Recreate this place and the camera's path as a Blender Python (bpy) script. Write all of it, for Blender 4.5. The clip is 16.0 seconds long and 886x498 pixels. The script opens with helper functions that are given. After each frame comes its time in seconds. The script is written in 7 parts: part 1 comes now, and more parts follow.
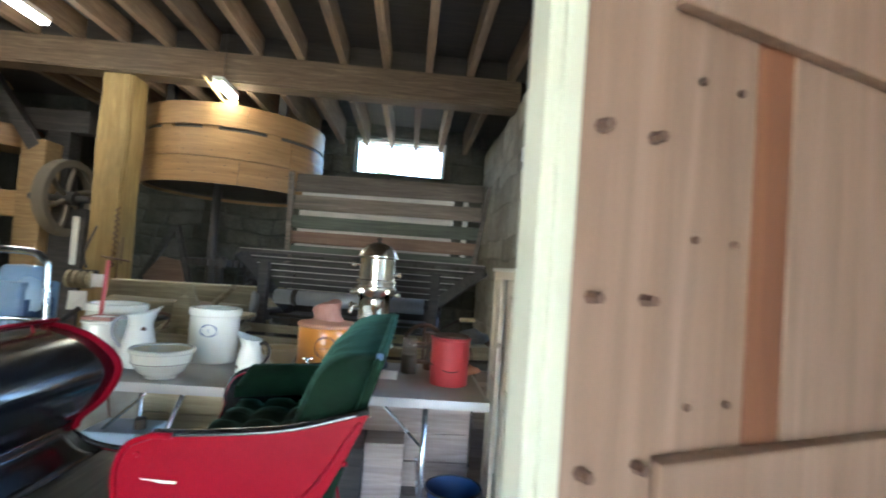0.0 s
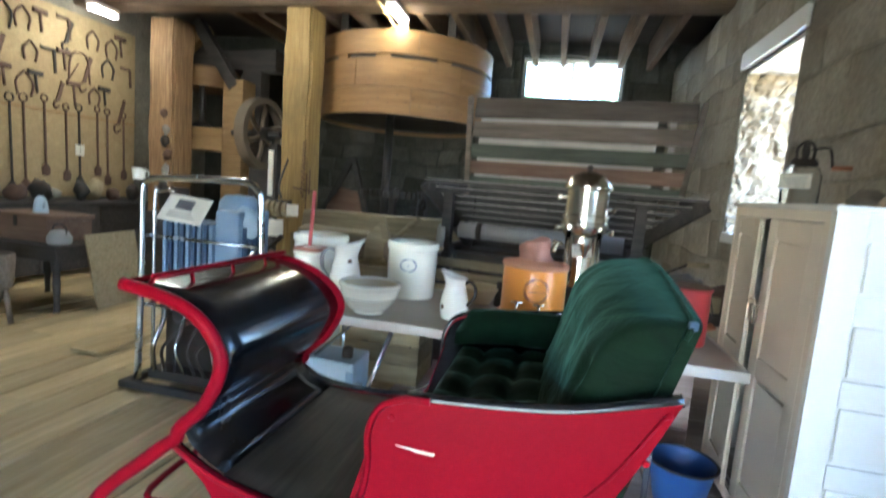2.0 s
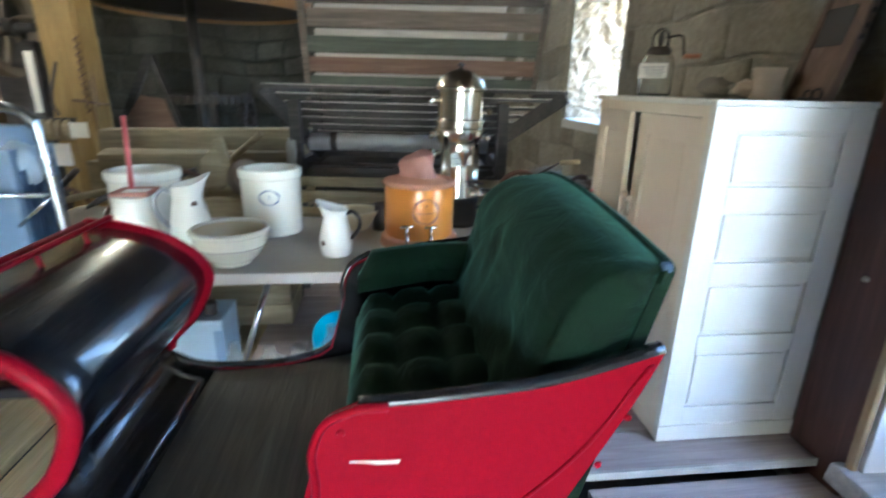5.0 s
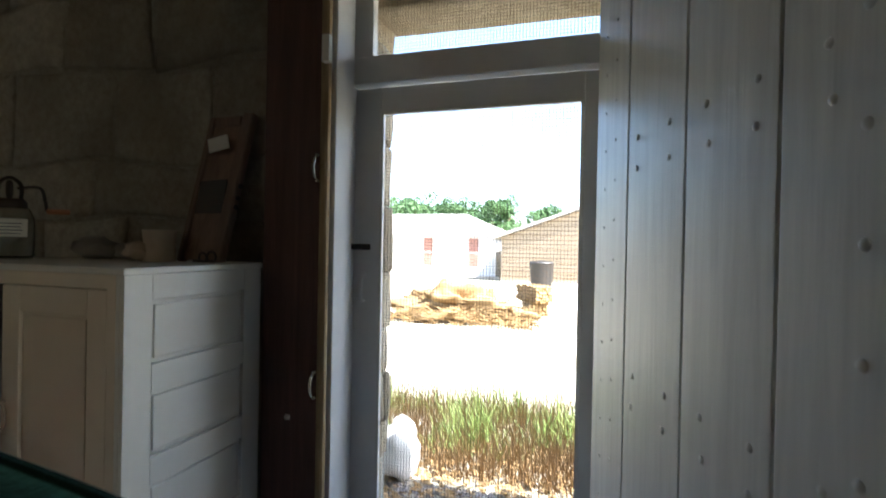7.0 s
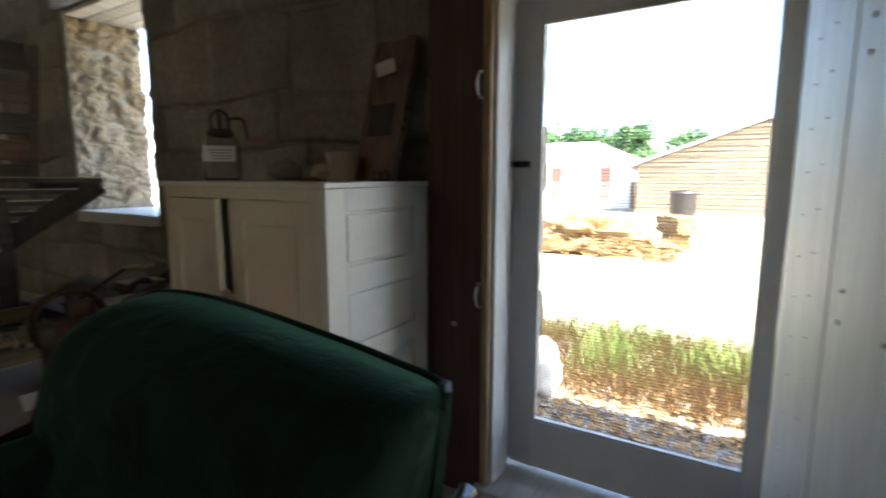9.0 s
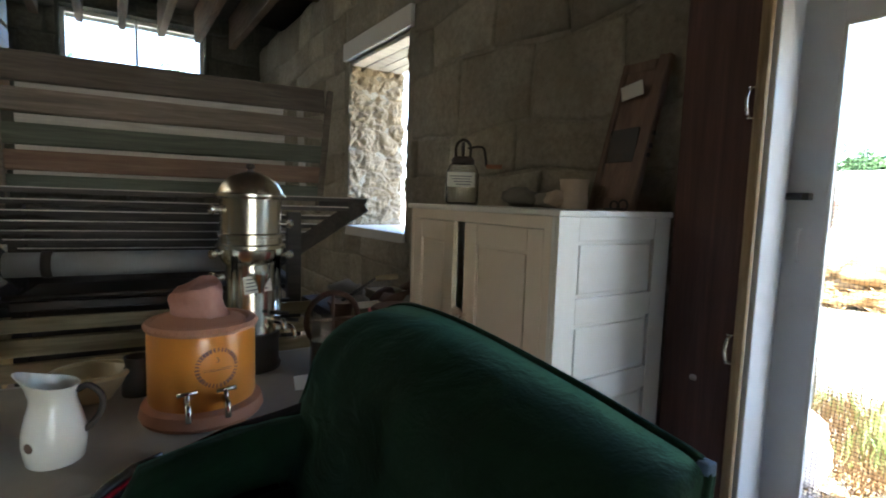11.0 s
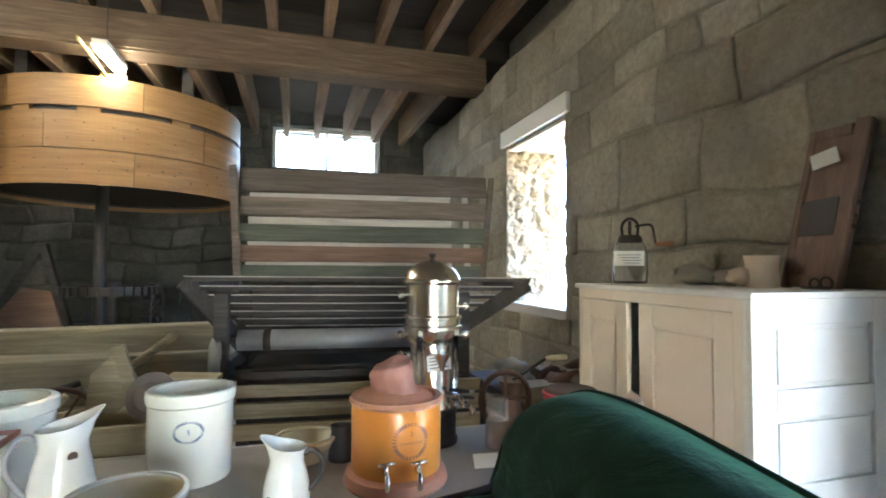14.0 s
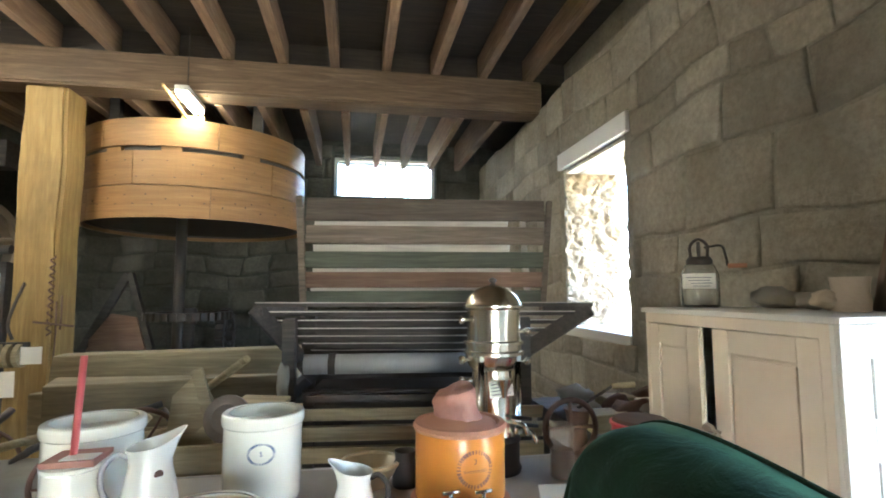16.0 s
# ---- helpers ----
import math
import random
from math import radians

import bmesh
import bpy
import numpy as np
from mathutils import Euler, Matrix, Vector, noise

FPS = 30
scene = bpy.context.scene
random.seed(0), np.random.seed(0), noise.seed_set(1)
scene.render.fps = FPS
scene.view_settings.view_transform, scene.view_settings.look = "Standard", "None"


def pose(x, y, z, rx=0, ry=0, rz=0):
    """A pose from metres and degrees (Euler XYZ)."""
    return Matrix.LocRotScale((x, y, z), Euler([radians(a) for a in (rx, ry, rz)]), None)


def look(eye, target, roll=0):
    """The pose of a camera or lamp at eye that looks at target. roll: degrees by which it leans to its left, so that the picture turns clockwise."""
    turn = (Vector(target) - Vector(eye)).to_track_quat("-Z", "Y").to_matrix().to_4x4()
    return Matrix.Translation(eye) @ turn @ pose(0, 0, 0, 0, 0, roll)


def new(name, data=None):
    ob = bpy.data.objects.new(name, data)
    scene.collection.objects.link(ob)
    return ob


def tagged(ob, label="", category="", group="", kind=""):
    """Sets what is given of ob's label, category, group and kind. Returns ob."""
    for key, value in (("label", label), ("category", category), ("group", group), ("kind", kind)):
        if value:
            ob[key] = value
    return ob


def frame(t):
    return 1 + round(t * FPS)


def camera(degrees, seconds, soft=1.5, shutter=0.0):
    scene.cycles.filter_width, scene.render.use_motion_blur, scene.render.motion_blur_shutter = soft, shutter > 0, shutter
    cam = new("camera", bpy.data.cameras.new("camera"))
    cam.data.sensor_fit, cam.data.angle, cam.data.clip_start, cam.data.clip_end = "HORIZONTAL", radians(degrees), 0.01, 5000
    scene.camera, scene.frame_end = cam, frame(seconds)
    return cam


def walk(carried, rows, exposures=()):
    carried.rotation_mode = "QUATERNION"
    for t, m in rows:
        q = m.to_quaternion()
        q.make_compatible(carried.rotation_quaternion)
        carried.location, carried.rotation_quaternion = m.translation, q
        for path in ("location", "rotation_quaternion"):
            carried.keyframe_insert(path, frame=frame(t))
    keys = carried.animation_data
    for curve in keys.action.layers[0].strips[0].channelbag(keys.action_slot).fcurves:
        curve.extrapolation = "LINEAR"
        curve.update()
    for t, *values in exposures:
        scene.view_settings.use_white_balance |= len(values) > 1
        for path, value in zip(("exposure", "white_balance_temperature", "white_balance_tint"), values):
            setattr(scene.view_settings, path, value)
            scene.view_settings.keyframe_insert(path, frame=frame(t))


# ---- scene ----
cam = camera(83.2, 16.0, 1.8, 0.5)
PATH = [
    (0, (0.22, 0.628, 1.456), (0.349, 2.622, 1.539), 4.3),
    (0.5, (0.119, 0.686, 1.461), (0.035, 2.683, 1.534), 4.4),
    (1, (-0.006, 0.762, 1.459), (-0.221, 2.749, 1.531), 4.3),
    (1.5, (-0.093, 0.834, 1.429), (-0.436, 2.802, 1.346), 5.1),
    (2, (-0.123, 0.959, 1.43), (-0.545, 2.901, 1.199), 4.7),
    (2.5, (-0.145, 1.091, 1.426), (-0.54, 2.898, 0.666), 5.2),
    (3, (-0.224, 1.141, 1.457), (-0.43, 2.907, 0.54), 5.2),
    (3.2, (-0.258, 1.149, 1.484), (-0.442, 2.908, 0.551), 3.0),
    (5.3, (-0.337, 1.242, 1.511), (0.136, 3.125, 1.032), 0.1),
    (5.5, (-0.331, 1.328, 1.539), (0.429, 3.143, 1.18), 1.0),
    (6, (-0.279, 1.446, 1.553), (1.101, 2.891, 1.467), 2.5),
    (6.5, (-0.249, 1.481, 1.584), (1.539, 2.377, 1.607), 2.6),
    (7, (-0.317, 1.527, 1.569), (1.592, 2.124, 1.558), 1.1),
    (7.5, (-0.378, 1.56, 1.507), (1.541, 2.097, 1.331), 1.2),
    (8, (-0.405, 1.574, 1.485), (1.501, 2.134, 1.254), 0.4),
    (8.5, (-0.411, 1.581, 1.473), (1.458, 2.237, 1.197), 0.1),
    (9, (-0.416, 1.641, 1.504), (1.273, 2.675, 1.222), 0.0),
    (9.5, (-0.388, 1.669, 1.514), (1.151, 2.916, 1.24), 1.7),
    (10, (-0.384, 1.681, 1.509), (0.98, 3.124, 1.275), 1.6),
    (10.2, (-0.383, 1.689, 1.5), (0.91, 3.198, 1.278), 1.8),
    (12.3, (-0.455, 1.713, 1.536), (0.428, 3.503, 1.414), 0.8),
    (12.5, (-0.457, 1.703, 1.542), (0.38, 3.518, 1.461), 0.7),
    (13, (-0.47, 1.685, 1.552), (0.329, 3.518, 1.57), 0.3),
    (13.5, (-0.501, 1.681, 1.552), (0.205, 3.55, 1.621), 0.3),
    (14, (-0.521, 1.656, 1.551), (0.048, 3.571, 1.634), 0.3),
    (14.5, (-0.526, 1.639, 1.554), (-0.022, 3.571, 1.667), 0.2),
    (15, (-0.527, 1.627, 1.555), (-0.09, 3.574, 1.686), 0.1),
    (15.5, (-0.53, 1.635, 1.556), (-0.125, 3.588, 1.711), -0.1),
    (16, (-0.538, 1.644, 1.558), (-0.19, 3.606, 1.735), -0.2),
]
EXPOSURES = [(0.0, 5.0, 5200, 6), (0.5, 5.15, 5200, 6), (1.5, 5.05, 5200, 6), (3.2, 5.1, 5100, 6), (5.2, 5.2, 5200, 6), (5.7, 4.5, 5600, 8), (6.4, 2.6, 5700, 8), (7.0, 2.72, 5800, 8), (8.0, 3.2, 6000, 8), (10.2, 2.9, 5900, 8), (12.0, 5.05, 5450, 8), (16.0, 5.4, 5600, 8)]
walk(cam, [(t, look(eye, target, roll)) for t, eye, target, roll in PATH], EXPOSURES)
# ---- camera exposure is keyed with the walk above ----
# ---------------- world and sun ----------------
world = bpy.data.worlds.new("sky")
scene.world = world
world.use_nodes = True
_wn = world.node_tree.nodes
_sky = _wn.new("ShaderNodeTexSky")
_sky.sky_type = "NISHITA"
_sky.sun_disc = False
_sky.sun_elevation = radians(50)
_sky.sun_rotation = radians(198)
_sky.dust_density = 1.6
world.node_tree.links.new(_sky.outputs[0], _wn["Background"].inputs[0])
_wn["Background"].inputs[1].default_value = 0.14
sun_data = bpy.data.lights.new("sun", "SUN")
sun_data.energy, sun_data.angle, sun_data.color = 5.0, radians(0.55), (1.0, 0.95, 0.87)
sun = new("sun", sun_data)
sun.matrix_world = look((0, 0, 30), (0 + 0.30 * 10, 0.75 * 10, 30 - 1.0 * 10))


# ---------------- materials ----------------
def mat(name, rough=0.6, metal=0.0, spec=0.5):
    m = bpy.data.materials.new(name)
    m.use_nodes = True
    b = m.node_tree.nodes["Principled BSDF"]
    b.inputs["Roughness"].default_value = rough
    b.inputs["Metallic"].default_value = metal
    b.inputs["Specular IOR Level"].default_value = spec
    return m, m.node_tree.nodes, m.node_tree.links, b


def ramp(nodes, stops):
    r = nodes.new("ShaderNodeValToRGB")
    e = r.color_ramp.elements
    e[0].position, e[0].color = stops[0][0], (*stops[0][1], 1)
    e[1].position, e[1].color = stops[-1][0], (*stops[-1][1], 1)
    for p, c in stops[1:-1]:
        x = e.new(p)
        x.color = (*c, 1)
    return r


def mix(nodes, links, mode, fac, a, b):
    n = nodes.new("ShaderNodeMix")
    n.data_type, n.blend_type = "RGBA", mode
    for sock, v in ((n.inputs[0], fac), (n.inputs[6], a), (n.inputs[7], b)):
        if hasattr(v, "links"):
            links.new(v, sock)
        elif isinstance(v, (int, float)):
            sock.default_value = v
        else:
            sock.default_value = (*v, 1)
    return n.outputs[2]


def tex_noise(nodes, links, scale, stretch=(1, 1, 1), detail=4.0, rough=0.6, dist=0.0, seed=False):
    tc = nodes.new("ShaderNodeTexCoord")
    mp = nodes.new("ShaderNodeMapping")
    mp.inputs["Scale"].default_value = stretch
    links.new(tc.outputs["Object"], mp.inputs["Vector"])
    if seed:
        oi = nodes.new("ShaderNodeObjectInfo")
        mul = nodes.new("ShaderNodeMath")
        mul.operation = "MULTIPLY"
        mul.inputs[1].default_value = 37.0
        links.new(oi.outputs["Random"], mul.inputs[0])
        links.new(mul.outputs[0], mp.inputs["Location"])
    n = nodes.new("ShaderNodeTexNoise")
    n.inputs["Scale"].default_value = scale
    n.inputs["Detail"].default_value = detail
    n.inputs["Roughness"].default_value = rough
    n.inputs["Distortion"].default_value = dist
    links.new(mp.outputs[0], n.inputs["Vector"])
    return n.outputs["Fac"]


def bump(nodes, links, b, height, strength, distance=0.01):
    bp = nodes.new("ShaderNodeBump")
    bp.inputs["Strength"].default_value = strength
    bp.inputs["Distance"].default_value = distance
    links.new(height, bp.inputs["Height"])
    links.new(bp.outputs[0], b.inputs["Normal"])


def wood(name, dark, light, axis="x", rough=0.65, grain=1.0, dirt=0.45, dirt_col=(0.05, 0.04, 0.03), vary=0.25, bumpy=0.35):
    """Sawn timber with grain along one axis, board-to-board variation and stains."""
    m, n, l, b = mat(name, rough)
    s = {"x": (0.6, 9, 9), "y": (9, 0.6, 9), "z": (9, 9, 0.6), "ring": (0.7, 0.7, 12)}[axis]
    g = tex_noise(n, l, 3.2 * grain, s, 6, 0.62, 0.8, True)
    g2 = tex_noise(n, l, 11.0 * grain, s, 3, 0.6, 0.2, True)
    r = ramp(n, [(0.3, dark), (0.55, tuple((a + c) / 2 for a, c in zip(dark, light))), (0.72, light)])
    l.new(g, r.inputs[0])
    col = mix(n, l, "MULTIPLY", 0.35, r.outputs[0], ramp_of(n, l, g2, 0.25, 0.75))
    big = tex_noise(n, l, 1.1, (1, 1, 1), 4, 0.65, 0.4, True)
    d = ramp(n, [(0.5, (0, 0, 0)), (0.78, (1, 1, 1))])
    l.new(big, d.inputs[0])
    dm = n.new("ShaderNodeMath")
    dm.operation = "MULTIPLY"
    dm.inputs[1].default_value = dirt
    l.new(d.outputs[0], dm.inputs[0])
    col = mix(n, l, "MIX", dm.outputs[0], col, dirt_col)
    oi = n.new("ShaderNodeObjectInfo")
    hsv = n.new("ShaderNodeHueSaturation")
    mr = n.new("ShaderNodeMapRange")
    mr.inputs["To Min"].default_value, mr.inputs["To Max"].default_value = 1 - vary, 1 + vary
    l.new(oi.outputs["Random"], mr.inputs[0])
    l.new(mr.outputs[0], hsv.inputs["Value"])
    l.new(col, hsv.inputs["Color"])
    l.new(hsv.outputs[0], b.inputs["Base Color"])
    bump(n, l, b, g2, bumpy, 0.006)
    return m


def ramp_of(n, l, fac, lo, hi):
    r = ramp(n, [(lo, (0.35, 0.35, 0.35)), (hi, (1, 1, 1))])
    l.new(fac, r.inputs[0])
    return r.outputs[0]


def painted(name, col, rough=0.45, wear=(0.3, 0.25, 0.2), amount=0.25, scale=4.0, spec=0.5, metal=0.0, bumpy=0.08, coat=0.0):
    """Paint, enamel, glaze or bare plain metal with blotches and scuffs."""
    m, n, l, b = mat(name, rough, metal, spec)
    f = tex_noise(n, l, scale, (1, 1, 1), 6, 0.65, 0.3, True)
    r = ramp(n, [(0.45, (0, 0, 0)), (0.8, (1, 1, 1))])
    l.new(f, r.inputs[0])
    mm = n.new("ShaderNodeMath")
    mm.operation = "MULTIPLY"
    mm.inputs[1].default_value = amount
    l.new(r.outputs[0], mm.inputs[0])
    c = mix(n, l, "MIX", mm.outputs[0], col, wear)
    l.new(c, b.inputs["Base Color"])
    rr = n.new("ShaderNodeMapRange")
    rr.inputs["To Min"].default_value, rr.inputs["To Max"].default_value = max(0.02, rough - 0.08), min(1, rough + 0.15)
    l.new(f, rr.inputs[0])
    l.new(rr.outputs[0], b.inputs["Roughness"])
    f2 = tex_noise(n, l, scale * 14, (1, 1, 1), 3, 0.6)
    bump(n, l, b, f2, bumpy, 0.004)
    b.inputs["Coat Weight"].default_value = coat
    return m


def stone(name, dark, light, rough=0.92, stain=(0.06, 0.055, 0.045)):
    m, n, l, b = mat(name, rough, 0, 0.2)
    f = tex_noise(n, l, 2.3, (1, 1, 1), 8, 0.65, 0.2, True)
    r = ramp(n, [(0.3, dark), (0.7, light)])
    l.new(f, r.inputs[0])
    f2 = tex_noise(n, l, 26, (1, 1, 1), 5, 0.7, 0, True)
    col = mix(n, l, "MULTIPLY", 0.5, r.outputs[0], ramp_of(n, l, f2, 0.3, 0.65))
    f3 = tex_noise(n, l, 0.9, (1, 1, 1), 4, 0.6)
    d = ramp(n, [(0.48, (0, 0, 0)), (0.75, (0.7, 0.7, 0.7))])
    l.new(f3, d.inputs[0])
    col = mix(n, l, "MIX", d.outputs[0], col, stain)
    oi = n.new("ShaderNodeObjectInfo")
    mr = n.new("ShaderNodeMapRange")
    mr.inputs["To Min"].default_value, mr.inputs["To Max"].default_value = 0.78, 1.2
    l.new(oi.outputs["Random"], mr.inputs[0])
    hsv = n.new("ShaderNodeHueSaturation")
    l.new(mr.outputs[0], hsv.inputs["Value"])
    l.new(col, hsv.inputs["Color"])
    l.new(hsv.outputs[0], b.inputs["Base Color"])
    add = n.new("ShaderNodeMath")
    add.operation = "ADD"
    l.new(f, add.inputs[0])
    l.new(f2, add.inputs[1])
    bump(n, l, b, add.outputs[0], 0.7, 0.02)
    return m


def glass(name, tint=(0.95, 0.97, 0.96), rough=0.03):
    m, n, l, b = mat(name, rough)
    b.inputs["Base Color"].default_value = (*tint, 1)
    b.inputs["Transmission Weight"].default_value = 1.0
    b.inputs["IOR"].default_value = 1.45
    return m


def glow(name, col, power):
    m, n, l, b = mat(name, 0.5)
    b.inputs["Emission Color"].default_value = (*col, 1)
    b.inputs["Emission Strength"].default_value = power
    return m


M = {}
M["stone"] = stone("sandstone blocks", (0.34, 0.3, 0.225), (0.5, 0.455, 0.36), 0.92, (0.2, 0.18, 0.14))
# far wall: mortar and blocks in darker tones than the other walls
M["mortar_back"] = stone("dark far-wall mortar", (0.06, 0.065, 0.055), (0.14, 0.14, 0.115))
M["stone_back"] = stone("far-wall stone", (0.08, 0.08, 0.065), (0.155, 0.15, 0.12))
M["stone_out"] = stone("sunlit sandstone", (0.29, 0.225, 0.14), (0.47, 0.39, 0.275), 0.9, (0.3, 0.22, 0.12))
M["mortar"] = stone("grey mortar", (0.3, 0.27, 0.21), (0.47, 0.43, 0.34), 0.92, (0.16, 0.145, 0.11))
M["beam"] = wood("old beam", (0.13, 0.082, 0.045), (0.29, 0.2, 0.115), "x", 0.8)
M["joist"] = wood("sawn joist", (0.17, 0.1, 0.055), (0.34, 0.23, 0.14), "y", 0.8)
# near-black base colour holds the shade between the joists
M["ceil"] = wood("shade-darkened ceiling boards", (0.025, 0.02, 0.016), (0.06, 0.046, 0.034), "x", 0.85)
M["post"] = wood("hewn post", (0.29, 0.18, 0.055), (0.5, 0.35, 0.125), "z", 0.75, 0.7)
M["post_dark"] = wood("old post", (0.2, 0.11, 0.05), (0.42, 0.27, 0.13), "z", 0.8)
M["timber_x"] = wood("frame timber", (0.34, 0.2, 0.08), (0.55, 0.37, 0.17), "x", 0.75)
M["plank_y"] = wood("pine floor plank", (0.56, 0.41, 0.19), (0.8, 0.64, 0.36), "y", 0.7, 0.6, 0.3, (0.24, 0.18, 0.1), 0.18, 0.25)
M["plank_x"] = wood("grey floor board", (0.4, 0.38, 0.36), (0.6, 0.575, 0.54), "x", 0.8, 0.8, 0.35, (0.1, 0.09, 0.08), 0.15)
M["plank_brown"] = wood("brown floor board", (0.38, 0.3, 0.27), (0.58, 0.49, 0.43), "x", 0.7, 0.8, 0.3)
M["grey_wood"] = wood("weathered slat", (0.135, 0.108, 0.082), (0.285, 0.23, 0.18), "x", 0.8, 1, 0.4, (0.05, 0.045, 0.04), 0.3)
M["green_wood"] = wood("faded green slat", (0.1, 0.115, 0.085), (0.19, 0.2, 0.155), "x", 0.8, 1, 0.3, (0.05, 0.045, 0.04), 0.15)
M["brown_wood"] = wood("faded brown slat", (0.19, 0.11, 0.075), (0.3, 0.2, 0.14), "x", 0.8, 1, 0.3, (0.05, 0.045, 0.04), 0.15)
M["red_wood"] = wood("reddish brown board", (0.19, 0.115, 0.08), (0.31, 0.21, 0.155), "z", 0.7, 0.8, 0.3, (0.08, 0.06, 0.05), 0.1)
M["pale_wood"] = wood("bare pale lath", (0.5, 0.46, 0.4), (0.7, 0.66, 0.58), "x", 0.7)
M["dark_wood"] = wood("very dark wood", (0.035, 0.03, 0.028), (0.1, 0.085, 0.07), "x", 0.7)
M["vat"] = wood("bent vat plank", (0.23, 0.12, 0.04), (0.37, 0.215, 0.08), "ring", 0.55, 0.5, 0.25, (0.3, 0.14, 0.05), 0.08, 0.15)
M["leaf_in"] = wood("bare pine door board", (0.215, 0.135, 0.088), (0.31, 0.21, 0.15), "z", 0.6, 0.6, 0.1, (0.4, 0.22, 0.1), 0.08, 0.1)
M["leaf_red"] = wood("reddish door board", (0.14, 0.055, 0.025), (0.22, 0.095, 0.045), "z", 0.6, 0.6, 0.1, (0.3, 0.14, 0.06), 0.05, 0.1)
M["jamb_red"] = wood("red-brown door post", (0.075, 0.028, 0.018), (0.17, 0.07, 0.045), "z", 0.6, 0.8, 0.4, (0.04, 0.025, 0.02))
M["jamb_gold"] = wood("worn split jamb", (0.34, 0.22, 0.1), (0.62, 0.45, 0.25), "z", 0.7, 1, 0.5, (0.1, 0.06, 0.03))
M["pegboard"] = wood("fibreboard", (0.42, 0.31, 0.15), (0.54, 0.41, 0.22), "x", 0.8, 0.3, 0.15, (0.36, 0.24, 0.12), 0.05, 0.05)
M["box_wood"] = wood("crate wood", (0.3, 0.235, 0.125), (0.52, 0.43, 0.26), "x", 0.75)
M["white_paint"] = painted("aged white paint", (0.78, 0.76, 0.7), 0.42, (0.55, 0.48, 0.36), 0.3, 2.2)
M["leaf_white"] = wood("thick grey-white paint on boards", (0.67, 0.67, 0.62), (0.72, 0.72, 0.67), "z", 0.36, 0.35, 0.25, (0.5, 0.49, 0.44), 0.04, 0.22)
M["leaf_edge"] = painted("aged cream door edge paint", (0.6, 0.6, 0.47), 0.4, (0.5, 0.5, 0.38), 0.4, 3.0)
M["screen_paint"] = painted("worn screen door paint", (0.84, 0.82, 0.79), 0.4, (0.64, 0.6, 0.55), 0.4, 3.0)
M["cupboard"] = painted("cream-white cupboard paint", (0.78, 0.75, 0.67), 0.4, (0.62, 0.52, 0.38), 0.4, 2.0)
M["cupboard_front"] = painted("pinkish cupboard front paint", (0.79, 0.69, 0.54), 0.45, (0.64, 0.5, 0.37), 0.4, 2.0)
M["red"] = painted("sleigh red enamel", (0.25, 0.0025, 0.014), 0.32, (0.19, 0.0025, 0.011), 0.4, 3, spec=0.07, coat=0.0, bumpy=0.02)
M["black"] = painted("black lacquer", (0.012, 0.012, 0.014), 0.2, (0.03, 0.03, 0.03), 0.6, 3, coat=0.3, bumpy=0.03)
M["sleigh_floor"] = wood("sleigh floor mat", (0.06, 0.05, 0.034), (0.14, 0.115, 0.08), "y", 0.6)
M["iron"] = painted("dark iron", (0.06, 0.055, 0.05), 0.55, (0.14, 0.08, 0.05), 0.5, 6, metal=0.6)
M["rust"] = painted("rusty iron", (0.13, 0.075, 0.05), 0.8, (0.06, 0.045, 0.04), 0.6, 8)
M["chrome"] = painted("nickel plate", (0.72, 0.7, 0.61), 0.2, (0.45, 0.4, 0.3), 0.5, 6, metal=1.0, bumpy=0.02)
M["tube_steel"] = painted("bright tube steel", (0.62, 0.68, 0.74), 0.22, (0.4, 0.4, 0.4), 0.3, 6, metal=1.0)
M["stoneware"] = painted("white stoneware glaze", (0.8, 0.785, 0.68), 0.18, (0.66, 0.62, 0.5), 0.35, 3, coat=0.3, bumpy=0.02)
M["enamel"] = painted("chipped white enamel", (0.82, 0.815, 0.74), 0.2, (0.7, 0.69, 0.62), 0.3, 4, coat=0.3, bumpy=0.01)
M["yellow_ware"] = painted("cream yellow ware", (0.62, 0.53, 0.33), 0.3, (0.5, 0.4, 0.22), 0.4, 4)
M["orange"] = painted("orange glazed cooler", (0.72, 0.27, 0.035), 0.28, (0.6, 0.2, 0.03), 0.4, 3, coat=0.2)
M["terracotta"] = painted("bare terracotta", (0.5, 0.24, 0.14), 0.8, (0.38, 0.16, 0.1), 0.5, 5)
M["leather"] = painted("cracked red-brown felt", (0.36, 0.17, 0.125), 0.8, (0.5, 0.33, 0.27), 0.6, 9, bumpy=0.3)
M["blue"] = painted("dusty blue sheet metal", (0.2, 0.3, 0.45), 0.4, (0.36, 0.42, 0.5), 0.5, 4)
M["blue_dark"] = painted("dark blue fins", (0.05, 0.09, 0.17), 0.45, (0.1, 0.14, 0.2), 0.4, 4)
M["blue_pale"] = painted("pale blue can", (0.42, 0.53, 0.62), 0.45, (0.3, 0.34, 0.38), 0.5, 4)
M["blue_basin"] = painted("blue enamel", (0.04, 0.1, 0.3), 0.4, (0.03, 0.05, 0.12), 0.4, 4)
M["cyan"] = painted("bright cyan plastic", (0.05, 0.5, 0.68), 0.4, (0.05, 0.4, 0.55), 0.2, 4)
M["paper"] = painted("white card", (0.8, 0.78, 0.7), 0.85, (0.7, 0.66, 0.55), 0.2, 6)
M["ink"] = painted("faded ink", (0.12, 0.12, 0.14), 0.85, (0.2, 0.2, 0.2), 0.2, 6)
M["ink_blue"] = painted("blue stamp", (0.06, 0.11, 0.24), 0.5, (0.15, 0.2, 0.3), 0.5, 30)
